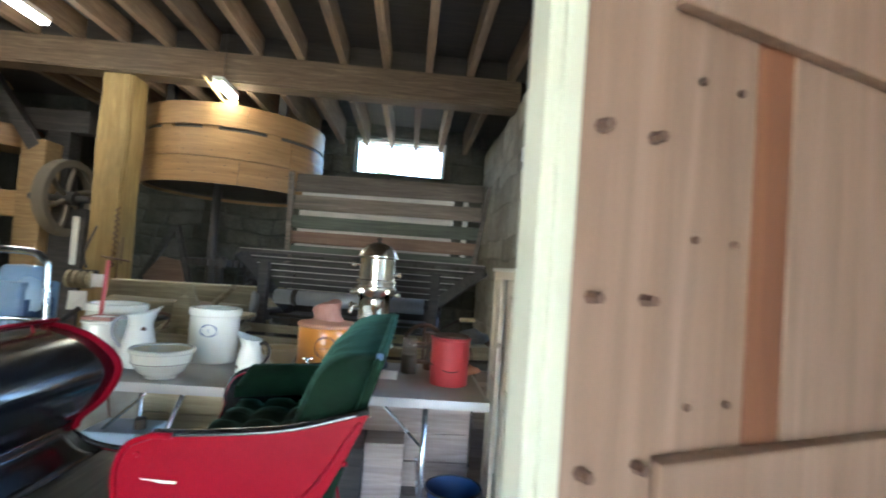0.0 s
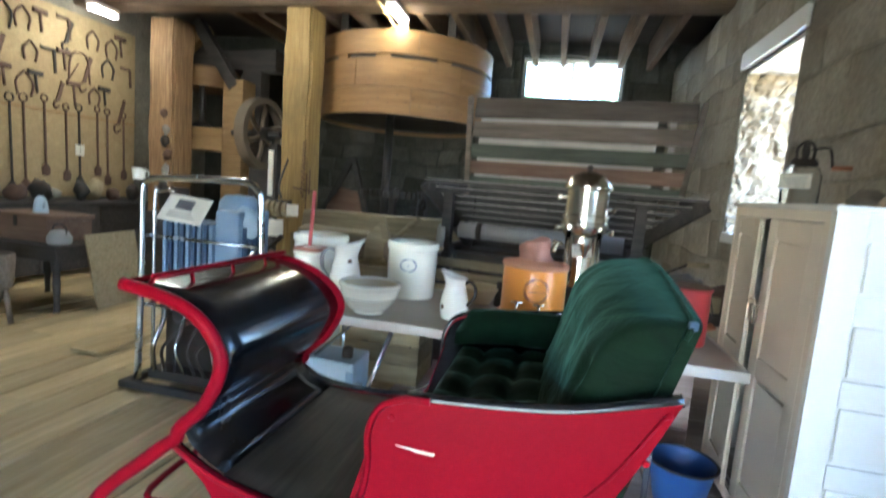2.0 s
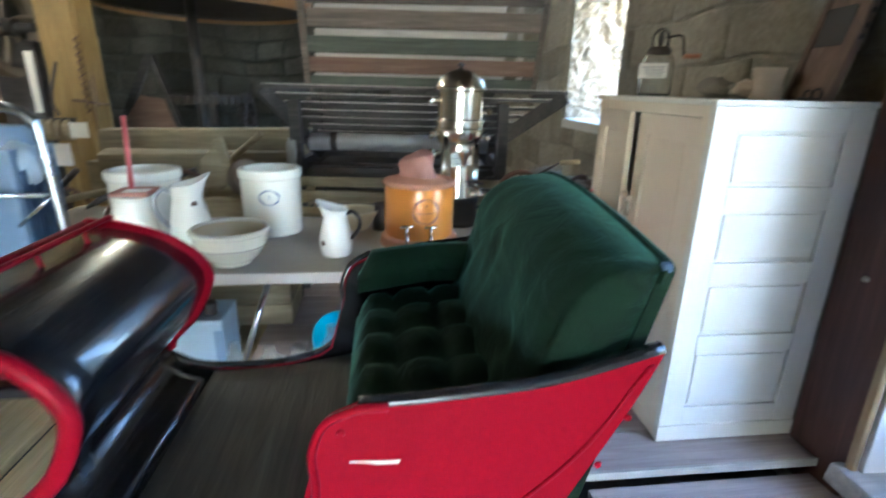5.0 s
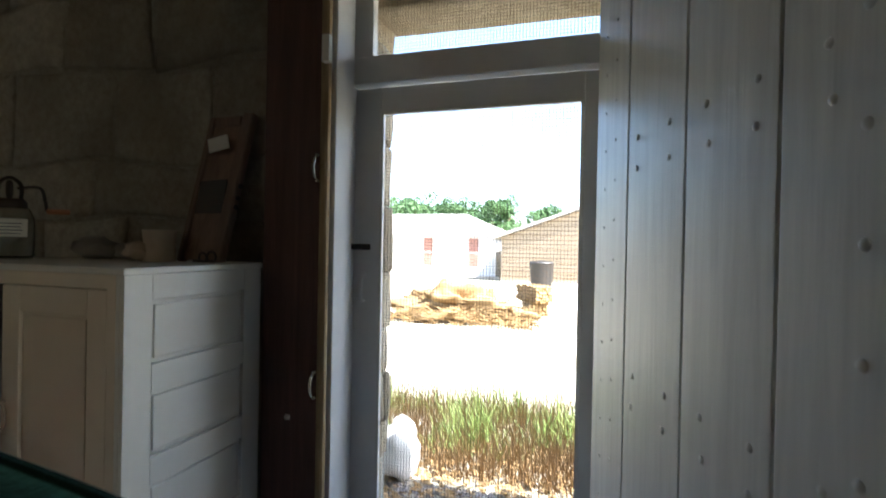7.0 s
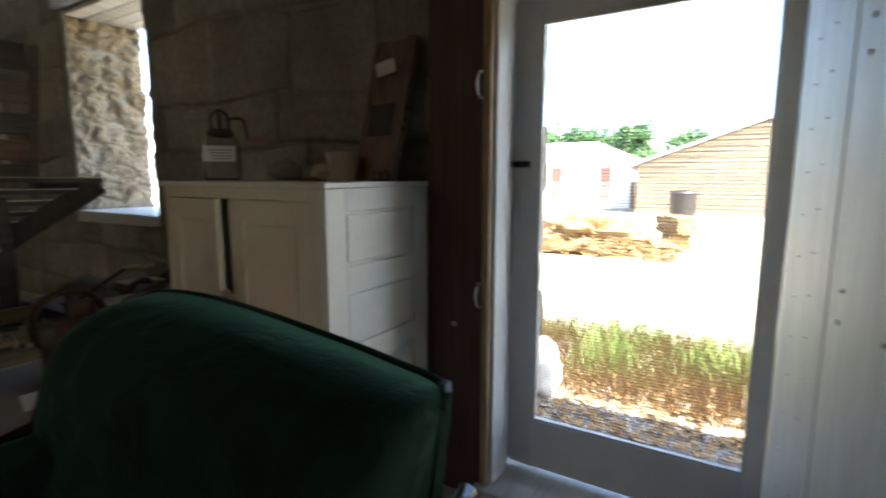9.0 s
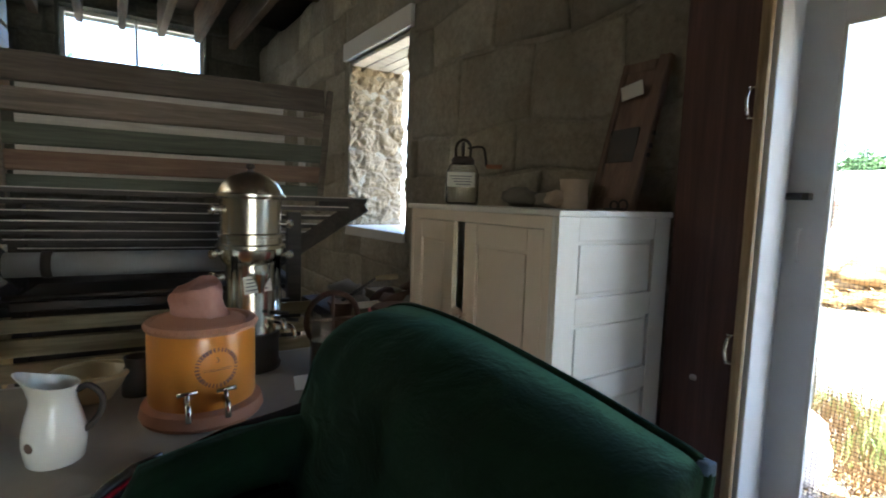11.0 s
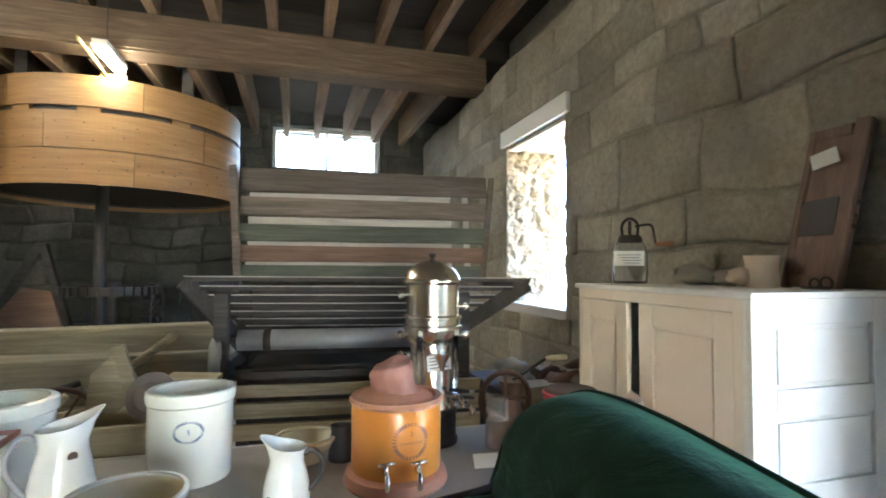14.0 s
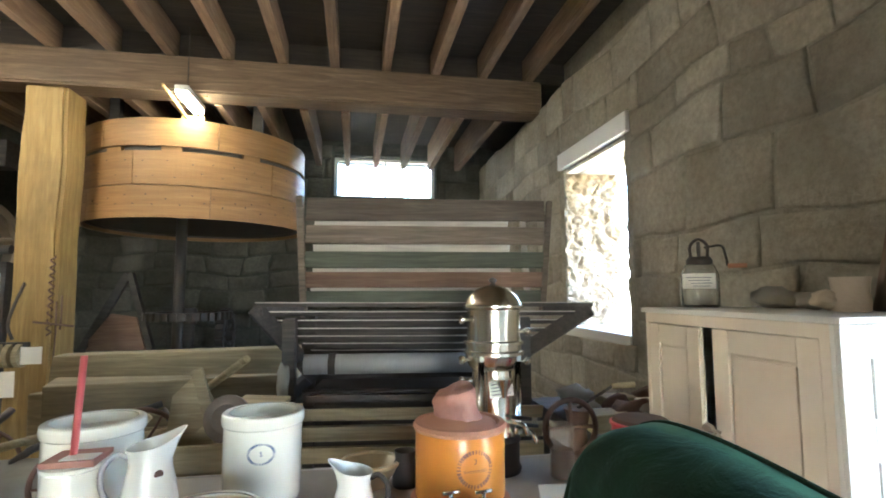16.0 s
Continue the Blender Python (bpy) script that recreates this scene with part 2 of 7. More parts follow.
M["ink_brown"] = painted("brown stamp", (0.22, 0.09, 0.06), 0.5, (0.4, 0.16, 0.06), 0.5, 30)
M["table_top"] = painted("dusty grey folding table", (0.36, 0.33, 0.28), 0.55, (0.25, 0.22, 0.18), 0.5, 3)
M["table_rim"] = painted("pale table rim", (0.47, 0.44, 0.4), 0.4, (0.4, 0.36, 0.3), 0.4, 5)
M["canvas"] = painted("grey canvas", (0.28, 0.26, 0.22), 0.9, (0.18, 0.16, 0.13), 0.5, 5, bumpy=0.3)
M["glass"] = glass("clear glass")
M["glass_old"] = painted("dusty thin glass", (0.6, 0.62, 0.57), 0.12, (0.5, 0.5, 0.44), 0.4, 6, bumpy=0.02)
M["glass_old"].node_tree.nodes["Principled BSDF"].inputs["Alpha"].default_value = 0.2
M["lamp_dim"] = glow("old fluorescent tube", (1.0, 0.88, 0.6), 3.4)
M["lamp"] = glow("fluorescent tube", (1.0, 0.88, 0.66), 4.3)
M["bone"] = painted("bleached bone", (0.55, 0.45, 0.34), 0.8, (0.35, 0.25, 0.18), 0.6, 8, bumpy=0.4)


def velvet(name, col):
    m, n, l, b = mat(name, 0.85, 0, 0.2)
    f = tex_noise(n, l, 9, (1, 1, 1), 5, 0.65, 0.3)
    r = ramp(n, [(0.3, tuple(c * 0.55 for c in col)), (0.7, tuple(c * 1.35 for c in col))])
    l.new(f, r.inputs[0])
    l.new(r.outputs[0], b.inputs["Base Color"])
    b.inputs["Sheen Weight"].default_value = 0.42
    b.inputs["Sheen Roughness"].default_value = 0.35
    b.inputs["Sheen Tint"].default_value = (0.18, 0.44, 0.33, 1)
    add = n.new("ShaderNodeMath")
    add.operation = "MULTIPLY_ADD"
    l.new(tex_noise(n, l, 160, (1, 1, 1), 2), add.inputs[0])
    add.inputs[1].default_value = 0.1
    l.new(tex_noise(n, l, 7, (1, 1, 2.2), 4, 0.55, 1.2), add.inputs[2])
    bump(n, l, b, add.outputs[0], 0.4, 0.02)
    return m


M["velvet"] = velvet("green velvet", (0.004, 0.017, 0.0065))
M["balk"] = wood("old grey-brown balk", (0.17, 0.135, 0.075), (0.33, 0.27, 0.16), "x", 0.8, 0.8, 0.4, (0.06, 0.05, 0.035))
M["disc"] = painted("worn brown hide", (0.19, 0.15, 0.115), 0.85, (0.3, 0.25, 0.19), 0.6, 8, bumpy=0.3)
M["roller"] = painted("dull grey sheet metal", (0.36, 0.36, 0.36), 0.5, (0.25, 0.23, 0.21), 0.5, 5, metal=0.3)
M["wheel_rim"] = painted("dusty cast iron", (0.15, 0.12, 0.085), 0.8, (0.24, 0.19, 0.12), 0.5, 4)


# ---------------- building helpers ----------------
def bm_box(bm, x0, x1, y0, y1, z0, z1, jit=0.0, bev=0.0):
    vs = [bm.verts.new((x, y, z)) for z in (z0, z1) for y in (y0, y1) for x in (x0, x1)]
    if jit:
        for v in vs:
            v.co += Vector((random.uniform(-jit, jit), random.uniform(-jit, jit), random.uniform(-jit, jit)))
    fs = [bm.faces.new([vs[i] for i in q]) for q in ((0, 2, 3, 1), (4, 5, 7, 6), (0, 1, 5, 4), (2, 6, 7, 3), (0, 4, 6, 2), (1, 3, 7, 5))]
    if bev:
        es = list({e for f in fs for e in f.edges})
        bmesh.ops.bevel(bm, geom=es, offset=bev, segments=2, affect="EDGES", profile=0.6)
    return bm


def box(x0, x1, y0, y1, z0, z1, jit=0.0, bev=0.0):
    return bm_box(bmesh.new(), x0, x1, y0, y1, z0, z1, jit, bev)


def beam_between(a, b, w, h, bev=0.004, up=(0, 0, 1)):
    """A squared bar from a to b."""
    a, b = Vector(a), Vector(b)
    d = (b - a).normalized()
    u = Vector(up)
    if abs(d.dot(u)) > 0.95:
        u = Vector((0, 1, 0))
    s = d.cross(u).normalized()
    u = s.cross(d).normalized()
    bm = bmesh.new()
    vs = []
    for p in (a, b):
        for i, j in ((-1, -1), (1, -1), (1, 1), (-1, 1)):
            vs.append(bm.verts.new(p + s * (i * w / 2) + u * (j * h / 2)))
    for q in ((3, 2, 1, 0), (4, 5, 6, 7), (0, 1, 5, 4), (1, 2, 6, 5), (2, 3, 7, 6), (3, 0, 4, 7)):
        bm.faces.new([vs[i] for i in q])
    if bev:
        bmesh.ops.bevel(bm, geom=bm.edges[:], offset=bev, segments=2, affect="EDGES")
    return bm


def lathe(profile, c=(0, 0, 0), seg=40, smooth=True):
    """A turned shape from (radius, height) pairs round the upright axis through c."""
    bm = bmesh.new()
    rings = []
    for r, z in profile:
        if r < 1e-5:
            rings.append([bm.verts.new((c[0], c[1], c[2] + z))])
        else:
            rings.append([bm.verts.new((c[0] + r * math.cos(2 * math.pi * i / seg), c[1] + r * math.sin(2 * math.pi * i / seg), c[2] + z)) for i in range(seg)])
    for a, b in zip(rings, rings[1:]):
        for i in range(seg):
            j = (i + 1) % seg
            if len(a) == 1 and len(b) == 1:
                continue
            if len(a) == 1:
                f = bm.faces.new((a[0], b[j], b[i]))
            elif len(b) == 1:
                f = bm.faces.new((a[i], a[j], b[0]))
            else:
                f = bm.faces.new((a[i], a[j], b[j], b[i]))
            f.smooth = smooth
    # crisp turned edges
    bm.normal_update()
    for e in bm.edges:
        if len(e.link_faces) == 2 and e.calc_face_angle(0.0) > 0.6:
            e.smooth = False
    return bm


def tube(points, r, seg=10, closed=False, smooth=True, taper=None):
    """A round rod along points."""
    pts = [Vector(p) for p in points]
    bm = bmesh.new()
    n = len(pts)
    rings, ref = [], None
    for i, p in enumerate(pts):
        if closed:
            d = pts[(i + 1) % n] - pts[i - 1]
        else:
            d = pts[min(i + 1, n - 1)] - pts[max(i - 1, 0)]
        d.normalize()
        if ref is None:
            ref = Vector((0, 0, 1)) if abs(d.z) < 0.9 else Vector((1, 0, 0))
        u = (ref - d * ref.dot(d)).normalized()
        ref = u
        v = d.cross(u)
        rr = r if taper is None else r * (1 + (taper - 1) * i / max(1, n - 1))
        rings.append([bm.verts.new(p + u * (rr * math.cos(2 * math.pi * k / seg)) + v * (rr * math.sin(2 * math.pi * k / seg))) for k in range(seg)])
    for i in range(n if closed else n - 1):
        a, b = rings[i], rings[(i + 1) % n]
        for k in range(seg):
            f = bm.faces.new((a[k], a[(k + 1) % seg], b[(k + 1) % seg], b[k]))
            f.smooth = smooth
    if not closed:
        bm.faces.new(rings[0][::-1])
        bm.faces.new(rings[-1])
    return bm


def smooth_path(pts, k=6):
    """Catmull-Rom through the points."""
    P = [Vector(p) for p in pts]
    P = [P[0] * 2 - P[1]] + P + [P[-1] * 2 - P[-2]]
    out = []
    for i in range(1, len(P) - 2):
        for j in range(k):
            t = j / k
            a, b, c, d = P[i - 1], P[i], P[i + 1], P[i + 2]
            out.append(0.5 * (2 * b + (c - a) * t + (2 * a - 5 * b + 4 * c - d) * t * t + (3 * b - a - 3 * c + d) * t ** 3))
    out.append(P[-2])
    return out


def ring(c, R, axis="z", n=28, sx=1.0, sy=1.0):
    out = []
    for i in range(n):
        a = 2 * math.pi * i / n
        u, v = R * math.cos(a) * sx, R * math.sin(a) * sy
        out.append({"z": (c[0] + u, c[1] + v, c[2]), "x": (c[0], c[1] + u, c[2] + v), "y": (c[0] + u, c[1], c[2] + v)}[axis])
    return out


def join(*bms):
    out = bmesh.new()
    for b in bms:
        me = bpy.data.meshes.new("tmp")
        b.to_mesh(me)
        out.from_mesh(me)
        bpy.data.meshes.remove(me)
        b.free()
    return out


def moved(bm, m):
    bm.transform(m)
    return bm


def mesh_of(name, bm, material):
    bmesh.ops.recalc_face_normals(bm, faces=bm.faces[:])
    me = bpy.data.meshes.new(name)
    bm.to_mesh(me)
    bm.free()
    me.materials.append(material)
    return me


def thing(name, at, label, category, group="", kind=""):
    """An Empty at a thing's base, to hold its parts."""
    e = new(name)
    e.location = at
    e.empty_display_size = 0.1
    return tagged(e, label, category, group, kind)


def world_base(ob):
    p = Vector((0, 0, 0))
    while ob:
        p += ob.location
        ob = ob.parent
    return p


def part(name, bm, material, parent, label=""):
    """A mesh, given in world places, under a thing or under a part."""
    bm.transform(Matrix.Translation(-world_base(parent)))
    ob = new(name, mesh_of(name, bm, material))
    ob.parent = parent
    return tagged(ob, label)


def solo(name, bm, material, label, category, group="", kind="", at=None):
    """A thing that is one mesh, with its origin at its base."""
    if at is None:
        lo = [min(v.co[i] for v in bm.verts) for i in range(3)]
        hi = [max(v.co[i] for v in bm.verts) for i in range(3)]
        at = ((lo[0] + hi[0]) / 2, (lo[1] + hi[1]) / 2, lo[2])
    bm.transform(Matrix.Translation(-Vector(at)))
    ob = new(name, mesh_of(name, bm, material))
    ob.location = at
    return tagged(ob, label, category, group, kind)


def structure(name, bm, material, label="", category=""):
    ob = new(name, mesh_of(name, bm, material))
    return tagged(ob, label, category, "", "structure")


def writing(text, size, m, material, parent, name="lettering", spacing=1.0):
    """Flat letters as a mesh, at the pose m under a parent."""
    cu = bpy.data.curves.new(name, "FONT")
    cu.body, cu.size, cu.extrude, cu.align_x, cu.align_y = text, size, 0.0004, "CENTER", "CENTER"
    cu.space_character = spacing
    tmp = bpy.data.objects.new(name, cu)
    scene.collection.objects.link(tmp)
    bpy.context.view_layer.update()
    me = bpy.data.meshes.new_from_object(tmp)
    bpy.data.objects.remove(tmp)
    me.transform(m)
    me.transform(Matrix.Translation(-world_base(parent)))
    me.materials.clear()
    me.materials.append(material)
    ob = new(name, me)
    ob.parent = parent
    return ob


# ---------------- large structure ----------------
WX0, WX1 = 1.40, 1.95          # door-side stone wall, inner and outer face
WY = 9.2                       # far wall, inner face
LX = -6.6                      # tool wall, inner face
NY = -2.6                      # wall behind the start
DOOR = (1.50, 2.52, 0.18, 2.72)    # y0, y1, z0, z1 of the door opening
WIN = (4.93, 6.02, 1.24, 2.72)     # side window opening
BWIN = (-0.86, 0.70, 3.02, 3.66)   # far window opening, x0, x1, z0, z1
TOP = 4.25
HEAD = 3.5                     # top of the thick part of the door-side wall; the joists bear beyond it


def wall_with_holes(axis, a0, a1, z0, z1, d0, d1, holes):
    """A wall slab along an axis, cut into blocks round its openings."""
    cuts = sorted({a0, a1, *[h[0] for h in holes], *[h[1] for h in holes]})
    bm = bmesh.new()
    for p, q in zip(cuts, cuts[1:]):
        spans = [(z0, z1)]
        for h in holes:
            if h[0] <= p + 1e-6 and h[1] >= q - 1e-6:
                spans = [(s, e) for lo, hi in spans for s, e in ((lo, min(hi, h[2])), (max(lo, h[3]), hi)) if e - s > 1e-4]
        for lo, hi in spans:
            if axis == "y":
                bm_box(bm, d0, d1, p, q, lo, hi)
            else:
                bm_box(bm, p, q, d0, d1, lo, hi)
    return bm


wall_east = structure("wall_east", join(wall_with_holes("y", NY, WY + 0.6, -0.4, HEAD, WX0, WX1, [DOOR, WIN]), box(WX1 - 0.2, WX1, NY, WY + 0.6, HEAD, TOP)), M["mortar"], "rough sandstone wall with lime mortar joints", "wall")
wall_north = structure("wall_north", wall_with_holes("x", LX - 0.4, WX1 - 0.2, -0.4, TOP, WY, WY + 0.6, [BWIN]), M["mortar_back"], "dark stone wall at the far end", "wall")
wall_west = structure("wall_west", box(LX - 0.4, LX, NY, WY, -0.4, TOP), M["mortar"], "plain stone wall behind the tool board", "wall")
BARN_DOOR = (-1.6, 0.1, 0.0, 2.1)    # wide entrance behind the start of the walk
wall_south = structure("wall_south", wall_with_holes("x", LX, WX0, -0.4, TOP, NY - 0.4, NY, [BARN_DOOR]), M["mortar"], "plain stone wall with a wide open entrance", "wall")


def stone_mesh(w, h, proud, key):
    """One dressed block, face towards +d, in the (u, v, d) frame: rounded, uneven rim and a bulging face."""
    rnd = random.Random(key)
    bm = bmesh.new()
    outline = []
    for i, (su, sv) in enumerate(((-1, -1), (-0.35, -1), (0.35, -1), (1, -1), (1, 0), (1, 1), (0.35, 1), (-0.35, 1), (-1, 1), (-1, 0))):
        outline.append((su * w / 2 + rnd.uniform(-1, 1) * 0.012, sv * h / 2 + rnd.uniform(-1, 1) * 0.012))
    back = [bm.verts.new((u, v, -0.03)) for u, v in outline]
    mid = [bm.verts.new((u * 0.99, v * 0.985, proud * 0.55 + rnd.uniform(-0.003, 0.003))) for u, v in outline]
    inset = min(0.022, 0.15 * min(w, h))
    front = [bm.verts.new((u - math.copysign(inset, u) + rnd.uniform(-0.006, 0.006), v - math.copysign(inset, v) * (abs(v) > 0.3 * h) + rnd.uniform(-0.006, 0.006), proud + rnd.uniform(-0.006, 0.006))) for u, v in outline]
    c = bm.verts.new((rnd.uniform(-0.1, 0.1) * w, rnd.uniform(-0.1, 0.1) * h, proud + rnd.uniform(-0.004, 0.01)))
    n = len(outline)
    for a, b in ((back, mid), (mid, front)):
        for i in range(n):
            f = bm.faces.new((a[i], a[(i + 1) % n], b[(i + 1) % n], b[i]))
            f.smooth = True
    for i in range(n):
        f = bm.faces.new((front[i], front[(i + 1) % n], c))
        f.smooth = True
    return bm


def lay_stones(parent, to_world, u0, u1, v0, v1, holes, material, seed, hmin, hmax, lmin, lmax, joint=0.02, proud=0.014, sway=0.0):
    """Courses of blocks over a wall face, kept out of its openings."""
    rnd = random.Random(seed)
    v, n = v0, 0
    while v < v1 - 0.08:
        h = min(rnd.uniform(hmin, hmax), v1 - v)
        u = u0 - rnd.uniform(0, lmax * 0.5)
        while u < u1:
            w = rnd.uniform(lmin, lmax)
            pieces = [(u, min(u + w, u1), v, v + h)]
            for a, b, c, d in holes:
                nxt = []
                for p in pieces:
                    if p[1] <= a or p[0] >= b or p[3] <= c or p[2] >= d:
                        nxt.append(p)
                        continue
                    if p[0] < a:
                        nxt.append((p[0], a, p[2], p[3]))
                    if p[1] > b:
                        nxt.append((b, p[1], p[2], p[3]))
                    if p[2] < c:
                        nxt.append((max(p[0], a), min(p[1], b), p[2], c))
                    if p[3] > d:
                        nxt.append((max(p[0], a), min(p[1], b), d, p[3]))
                pieces = nxt
            for p in pieces:
                if p[1] - p[0] > 0.07 and p[3] - p[2] > 0.06 and p[0] >= u0 - 0.5:
                    a = max(p[0], u0)
                    if p[1] - a < 0.07:
                        continue
                    bm = stone_mesh(p[1] - a - joint, p[3] - p[2] - joint, proud * rnd.uniform(0.5, 1.5), seed * 1000 + n)
                    bm.transform(Matrix.Translation(((a + p[1]) / 2, (p[2] + p[3]) / 2, 0)))
                    for q in bm.verts:
                        # uneven courses, straight only beside openings and wall ends
                        near = min([max(c[0] - q.co.x, q.co.x - c[1], c[2] - q.co.y, q.co.y - c[3], 0.0) for c in holes] + [q.co.x - u0, u1 - q.co.x, 1.0])
                        k = min(1.0, max(0.0, near / 0.35)) * sway
                        q.co.x += k * noise.noise(Vector((q.co.x * 1.3, q.co.y * 1.7, seed)))
                        q.co.y += k * noise.noise(Vector((q.co.x * 1.1, q.co.y * 1.5, seed + 9.0)))
                    bm.transform(to_world)
                    ob = new("stone", mesh_of("stone", bm, material))
                    ob.parent = parent
                    n += 1
            u += w
        v += h
    return n


# far-side openings: frames and glass
def sash(name, label, x0, x1, z0, z1, y):
    w = tagged(new(name), label, "window", "", "structure")
    fr = join(box(x0, x0 + 0.05, y - 0.03, y + 0.03, z0, z1, bev=0.004), box(x1 - 0.05, x1, y - 0.03, y + 0.03, z0, z1, bev=0.004),
              box(x0 + 0.05, x1 - 0.05, y - 0.03, y + 0.03, z0, z0 + 0.045, bev=0.004), box(x0 + 0.05, x1 - 0.05, y - 0.03, y + 0.03, z1 - 0.045, z1, bev=0.004))
    part("window_frame", fr, M["white_paint"], w, "grey-white painted sash frame")
    xm = (x0 + x1) / 2
    part("muntin", box(xm - 0.016, xm + 0.016, y - 0.02, y + 0.02, z0 + 0.045, z1 - 0.045), M["white_paint"], w)
    for a, b in ((x0 + 0.05, xm - 0.016), (xm + 0.016, x1 - 0.05)):
        g = part("pane", box(a, b, y - 0.002, y + 0.002, z0 + 0.045, z1 - 0.045), M["glass"], w)
        g.visible_shadow = False
    return w


sash("window_1", "small two-pane window high under the joists", BWIN[0], BWIN[1], BWIN[2], BWIN[3], WY + 0.22)
lint = structure("trim", box(WX0 - 0.035, WX1 - 0.1, WIN[0] - 0.07, WIN[1] + 0.06, WIN[3], WIN[3] + 0.15, bev=0.008), M["white_paint"], "whitewashed timber lintel over the side window", "lintel")
for i in range(4):
    x = WX0 + 0.02 + i * 0.125
    solo("lintel_board", box(x, x + 0.115, WIN[0] + 0.01, WIN[1] - 0.01, WIN[3] - 0.035, WIN[3] - 0.004, 0.003), M["pale_wood"], "pale bare board under the window lintel", "board", "boards under the window lintel")
# rough stones lining the side window's far cheek and near cheek
def cheek(parent, y, sign, x0, x1, z0, z1, seed):
    """A roughly hewn stone face with sunk, wandering joints."""
    bm = bmesh.new()
    nx, nz = 48, 120
    rows = []
    for i in range(nx + 1):
        row = []
        for j in range(nz + 1):
            x, z = x0 + (x1 - x0) * i / nx, z0 + (z1 - z0) * j / nz
            p = Vector((x * 1.0, seed, z * 1.0))
            near, _ = noise.voronoi(Vector((x * 5.5, seed, z * 8.0 + 0.8 * noise.noise(p * 3.0))))
            crack = min(1.0, (near[1] - near[0]) * 3.2)
            d = 0.03 * crack + 0.03 * noise.fractal(p * 8.0, 1.0, 2.0, 4) + 0.018 * abs(noise.noise(p * 19.0)) - 0.02
            row.append(bm.verts.new((x, y + sign * (0.022 + d), z)))
        rows.append(row)
    for a, b in zip(rows, rows[1:]):
        for j in range(nz):
            bm.faces.new((a[j], a[j + 1], b[j + 1], b[j])).smooth = False
    part("hewn_face", bm, M["stone_out"], parent, "rough hewn sunlit stone")


side_window = tagged(new("window_2"), "deep stone window embrasure with a pale sill", "window", "", "structure")
cheek(side_window, WIN[1], -1, WX0 + 0.01, WX1, WIN[2] + 0.02, WIN[3] - 0.04, 71)
cheek(side_window, WIN[0], 1, WX0 + 0.01, WX1, WIN[2] + 0.02, WIN[3] - 0.04, 72)
part("window_sill", box(WX0 - 0.02, WX1 + 0.05, WIN[0], WIN[1], WIN[2] - 0.06, WIN[2] + 0.02, 0.006, 0.012), M["white_paint"], side_window, "worn pale stone sill")

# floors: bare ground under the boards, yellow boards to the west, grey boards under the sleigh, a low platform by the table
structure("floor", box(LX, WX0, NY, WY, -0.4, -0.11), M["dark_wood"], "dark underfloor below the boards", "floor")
YB = 5.4


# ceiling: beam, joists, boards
structure("ceiling", join(box(LX, WX1 - 0.2, NY, 6.72, 4.1, 4.25), box(LX, WX1 - 0.2, 6.72, WY, 3.86, 4.25)), M["ceil"], "plank ceiling coloured near black for the shade between joists", "ceiling")
main_beam = solo("ceiling_beam", join(beam_between((LX, 6.72, 3.645), (WX0 + 0.02, 6.72, 3.645), 0.31, 0.35, 0.02)), M["beam"], "massive rough-hewn timber beam on posts", "beam")
for i in range(-12, 4):
    x = -0.24 + 0.515 * i
    if not LX + 0.1 < x < WX0 - 0.06:
        continue
    solo("ceiling_joist", box(x - 0.045, x + 0.045, NY, 6.72, 3.84 + random.uniform(-0.01, 0.01), 4.1, 0.004, 0.006), M["joist"], "sawn brown timber ceiling joist", "joist", "near ceiling joists")
for i in range(-13, 3):
    x = 0.60 + 0.42 * i
    if LX + 0.1 < x + 0.42 < WX0 - 0.06:
        solo("ceiling_joist", box(x + 0.42 - 0.04, x + 0.42 + 0.04, 6.88, WY, 3.47 + random.uniform(-0.01, 0.01), 3.86, 0.004, 0.006), M["joist"], "grey-brown ceiling joist beyond the beam", "joist", "far ceiling joists")


def post(x, y, w, d, z1, material, label):
    bm = box(x - w / 2, x + w / 2, y - d / 2, y + d / 2, -0.04, z1)
    bmesh.ops.subdivide_edges(bm, edges=[e for e in bm.edges if abs(e.verts[0].co.z - e.verts[1].co.z) > 1], cuts=14)
    for v in bm.verts:
        v.co.x += (noise.noise(v.co * 1.7) * 0.028)
        v.co.y += (noise.noise(v.co * 1.9 + Vector((5, 0, 0))) * 0.028)
    bmesh.ops.bevel(bm, geom=[e for e in bm.edges if abs(e.verts[0].co.z - e.verts[1].co.z) > 0.1 and len(e.link_faces) == 2 and e.calc_face_angle(0) > 1], offset=0.03, segments=2, affect="EDGES")
    return solo("timber_post", bm, material, label, "post")


post(-3.35, 6.83, 0.37, 0.36, 3.47, M["post"], "yellowish hewn timber post with long drying cracks")
post(-5.6, 7.2, 0.42, 0.4, 3.46, M["post_dark"], "dark old timber post hung with small tools")

# ---------------- doorway ----------------
door_frame = thing("door_frame", (1.4, 2.5, 0.1), "dark red-brown timber door post with worn inner edges", "door frame", "", "structure")
part("post", box(1.345, 1.47, 2.535, 2.79, 0.0, 3.3, 0.004, 0.01), M["jamb_red"], door_frame)
part("jamb_edge", box(1.328, 1.362, 2.50, 2.533, 0.14, 3.3, 0.006, 0.012), M["jamb_gold"], door_frame, "split golden-brown jamb edge")
part("jamb_strip", box(1.364, 1.50, 2.485, 2.528, 0.18, 2.72, 0.003, 0.006), M["screen_paint"], door_frame)
part("inner_stop", box(1.50, 1.60, 2.50, 2.525, 0.2, 2.72, 0.002, 0.004), M["screen_paint"], door_frame, "grey-painted stop")
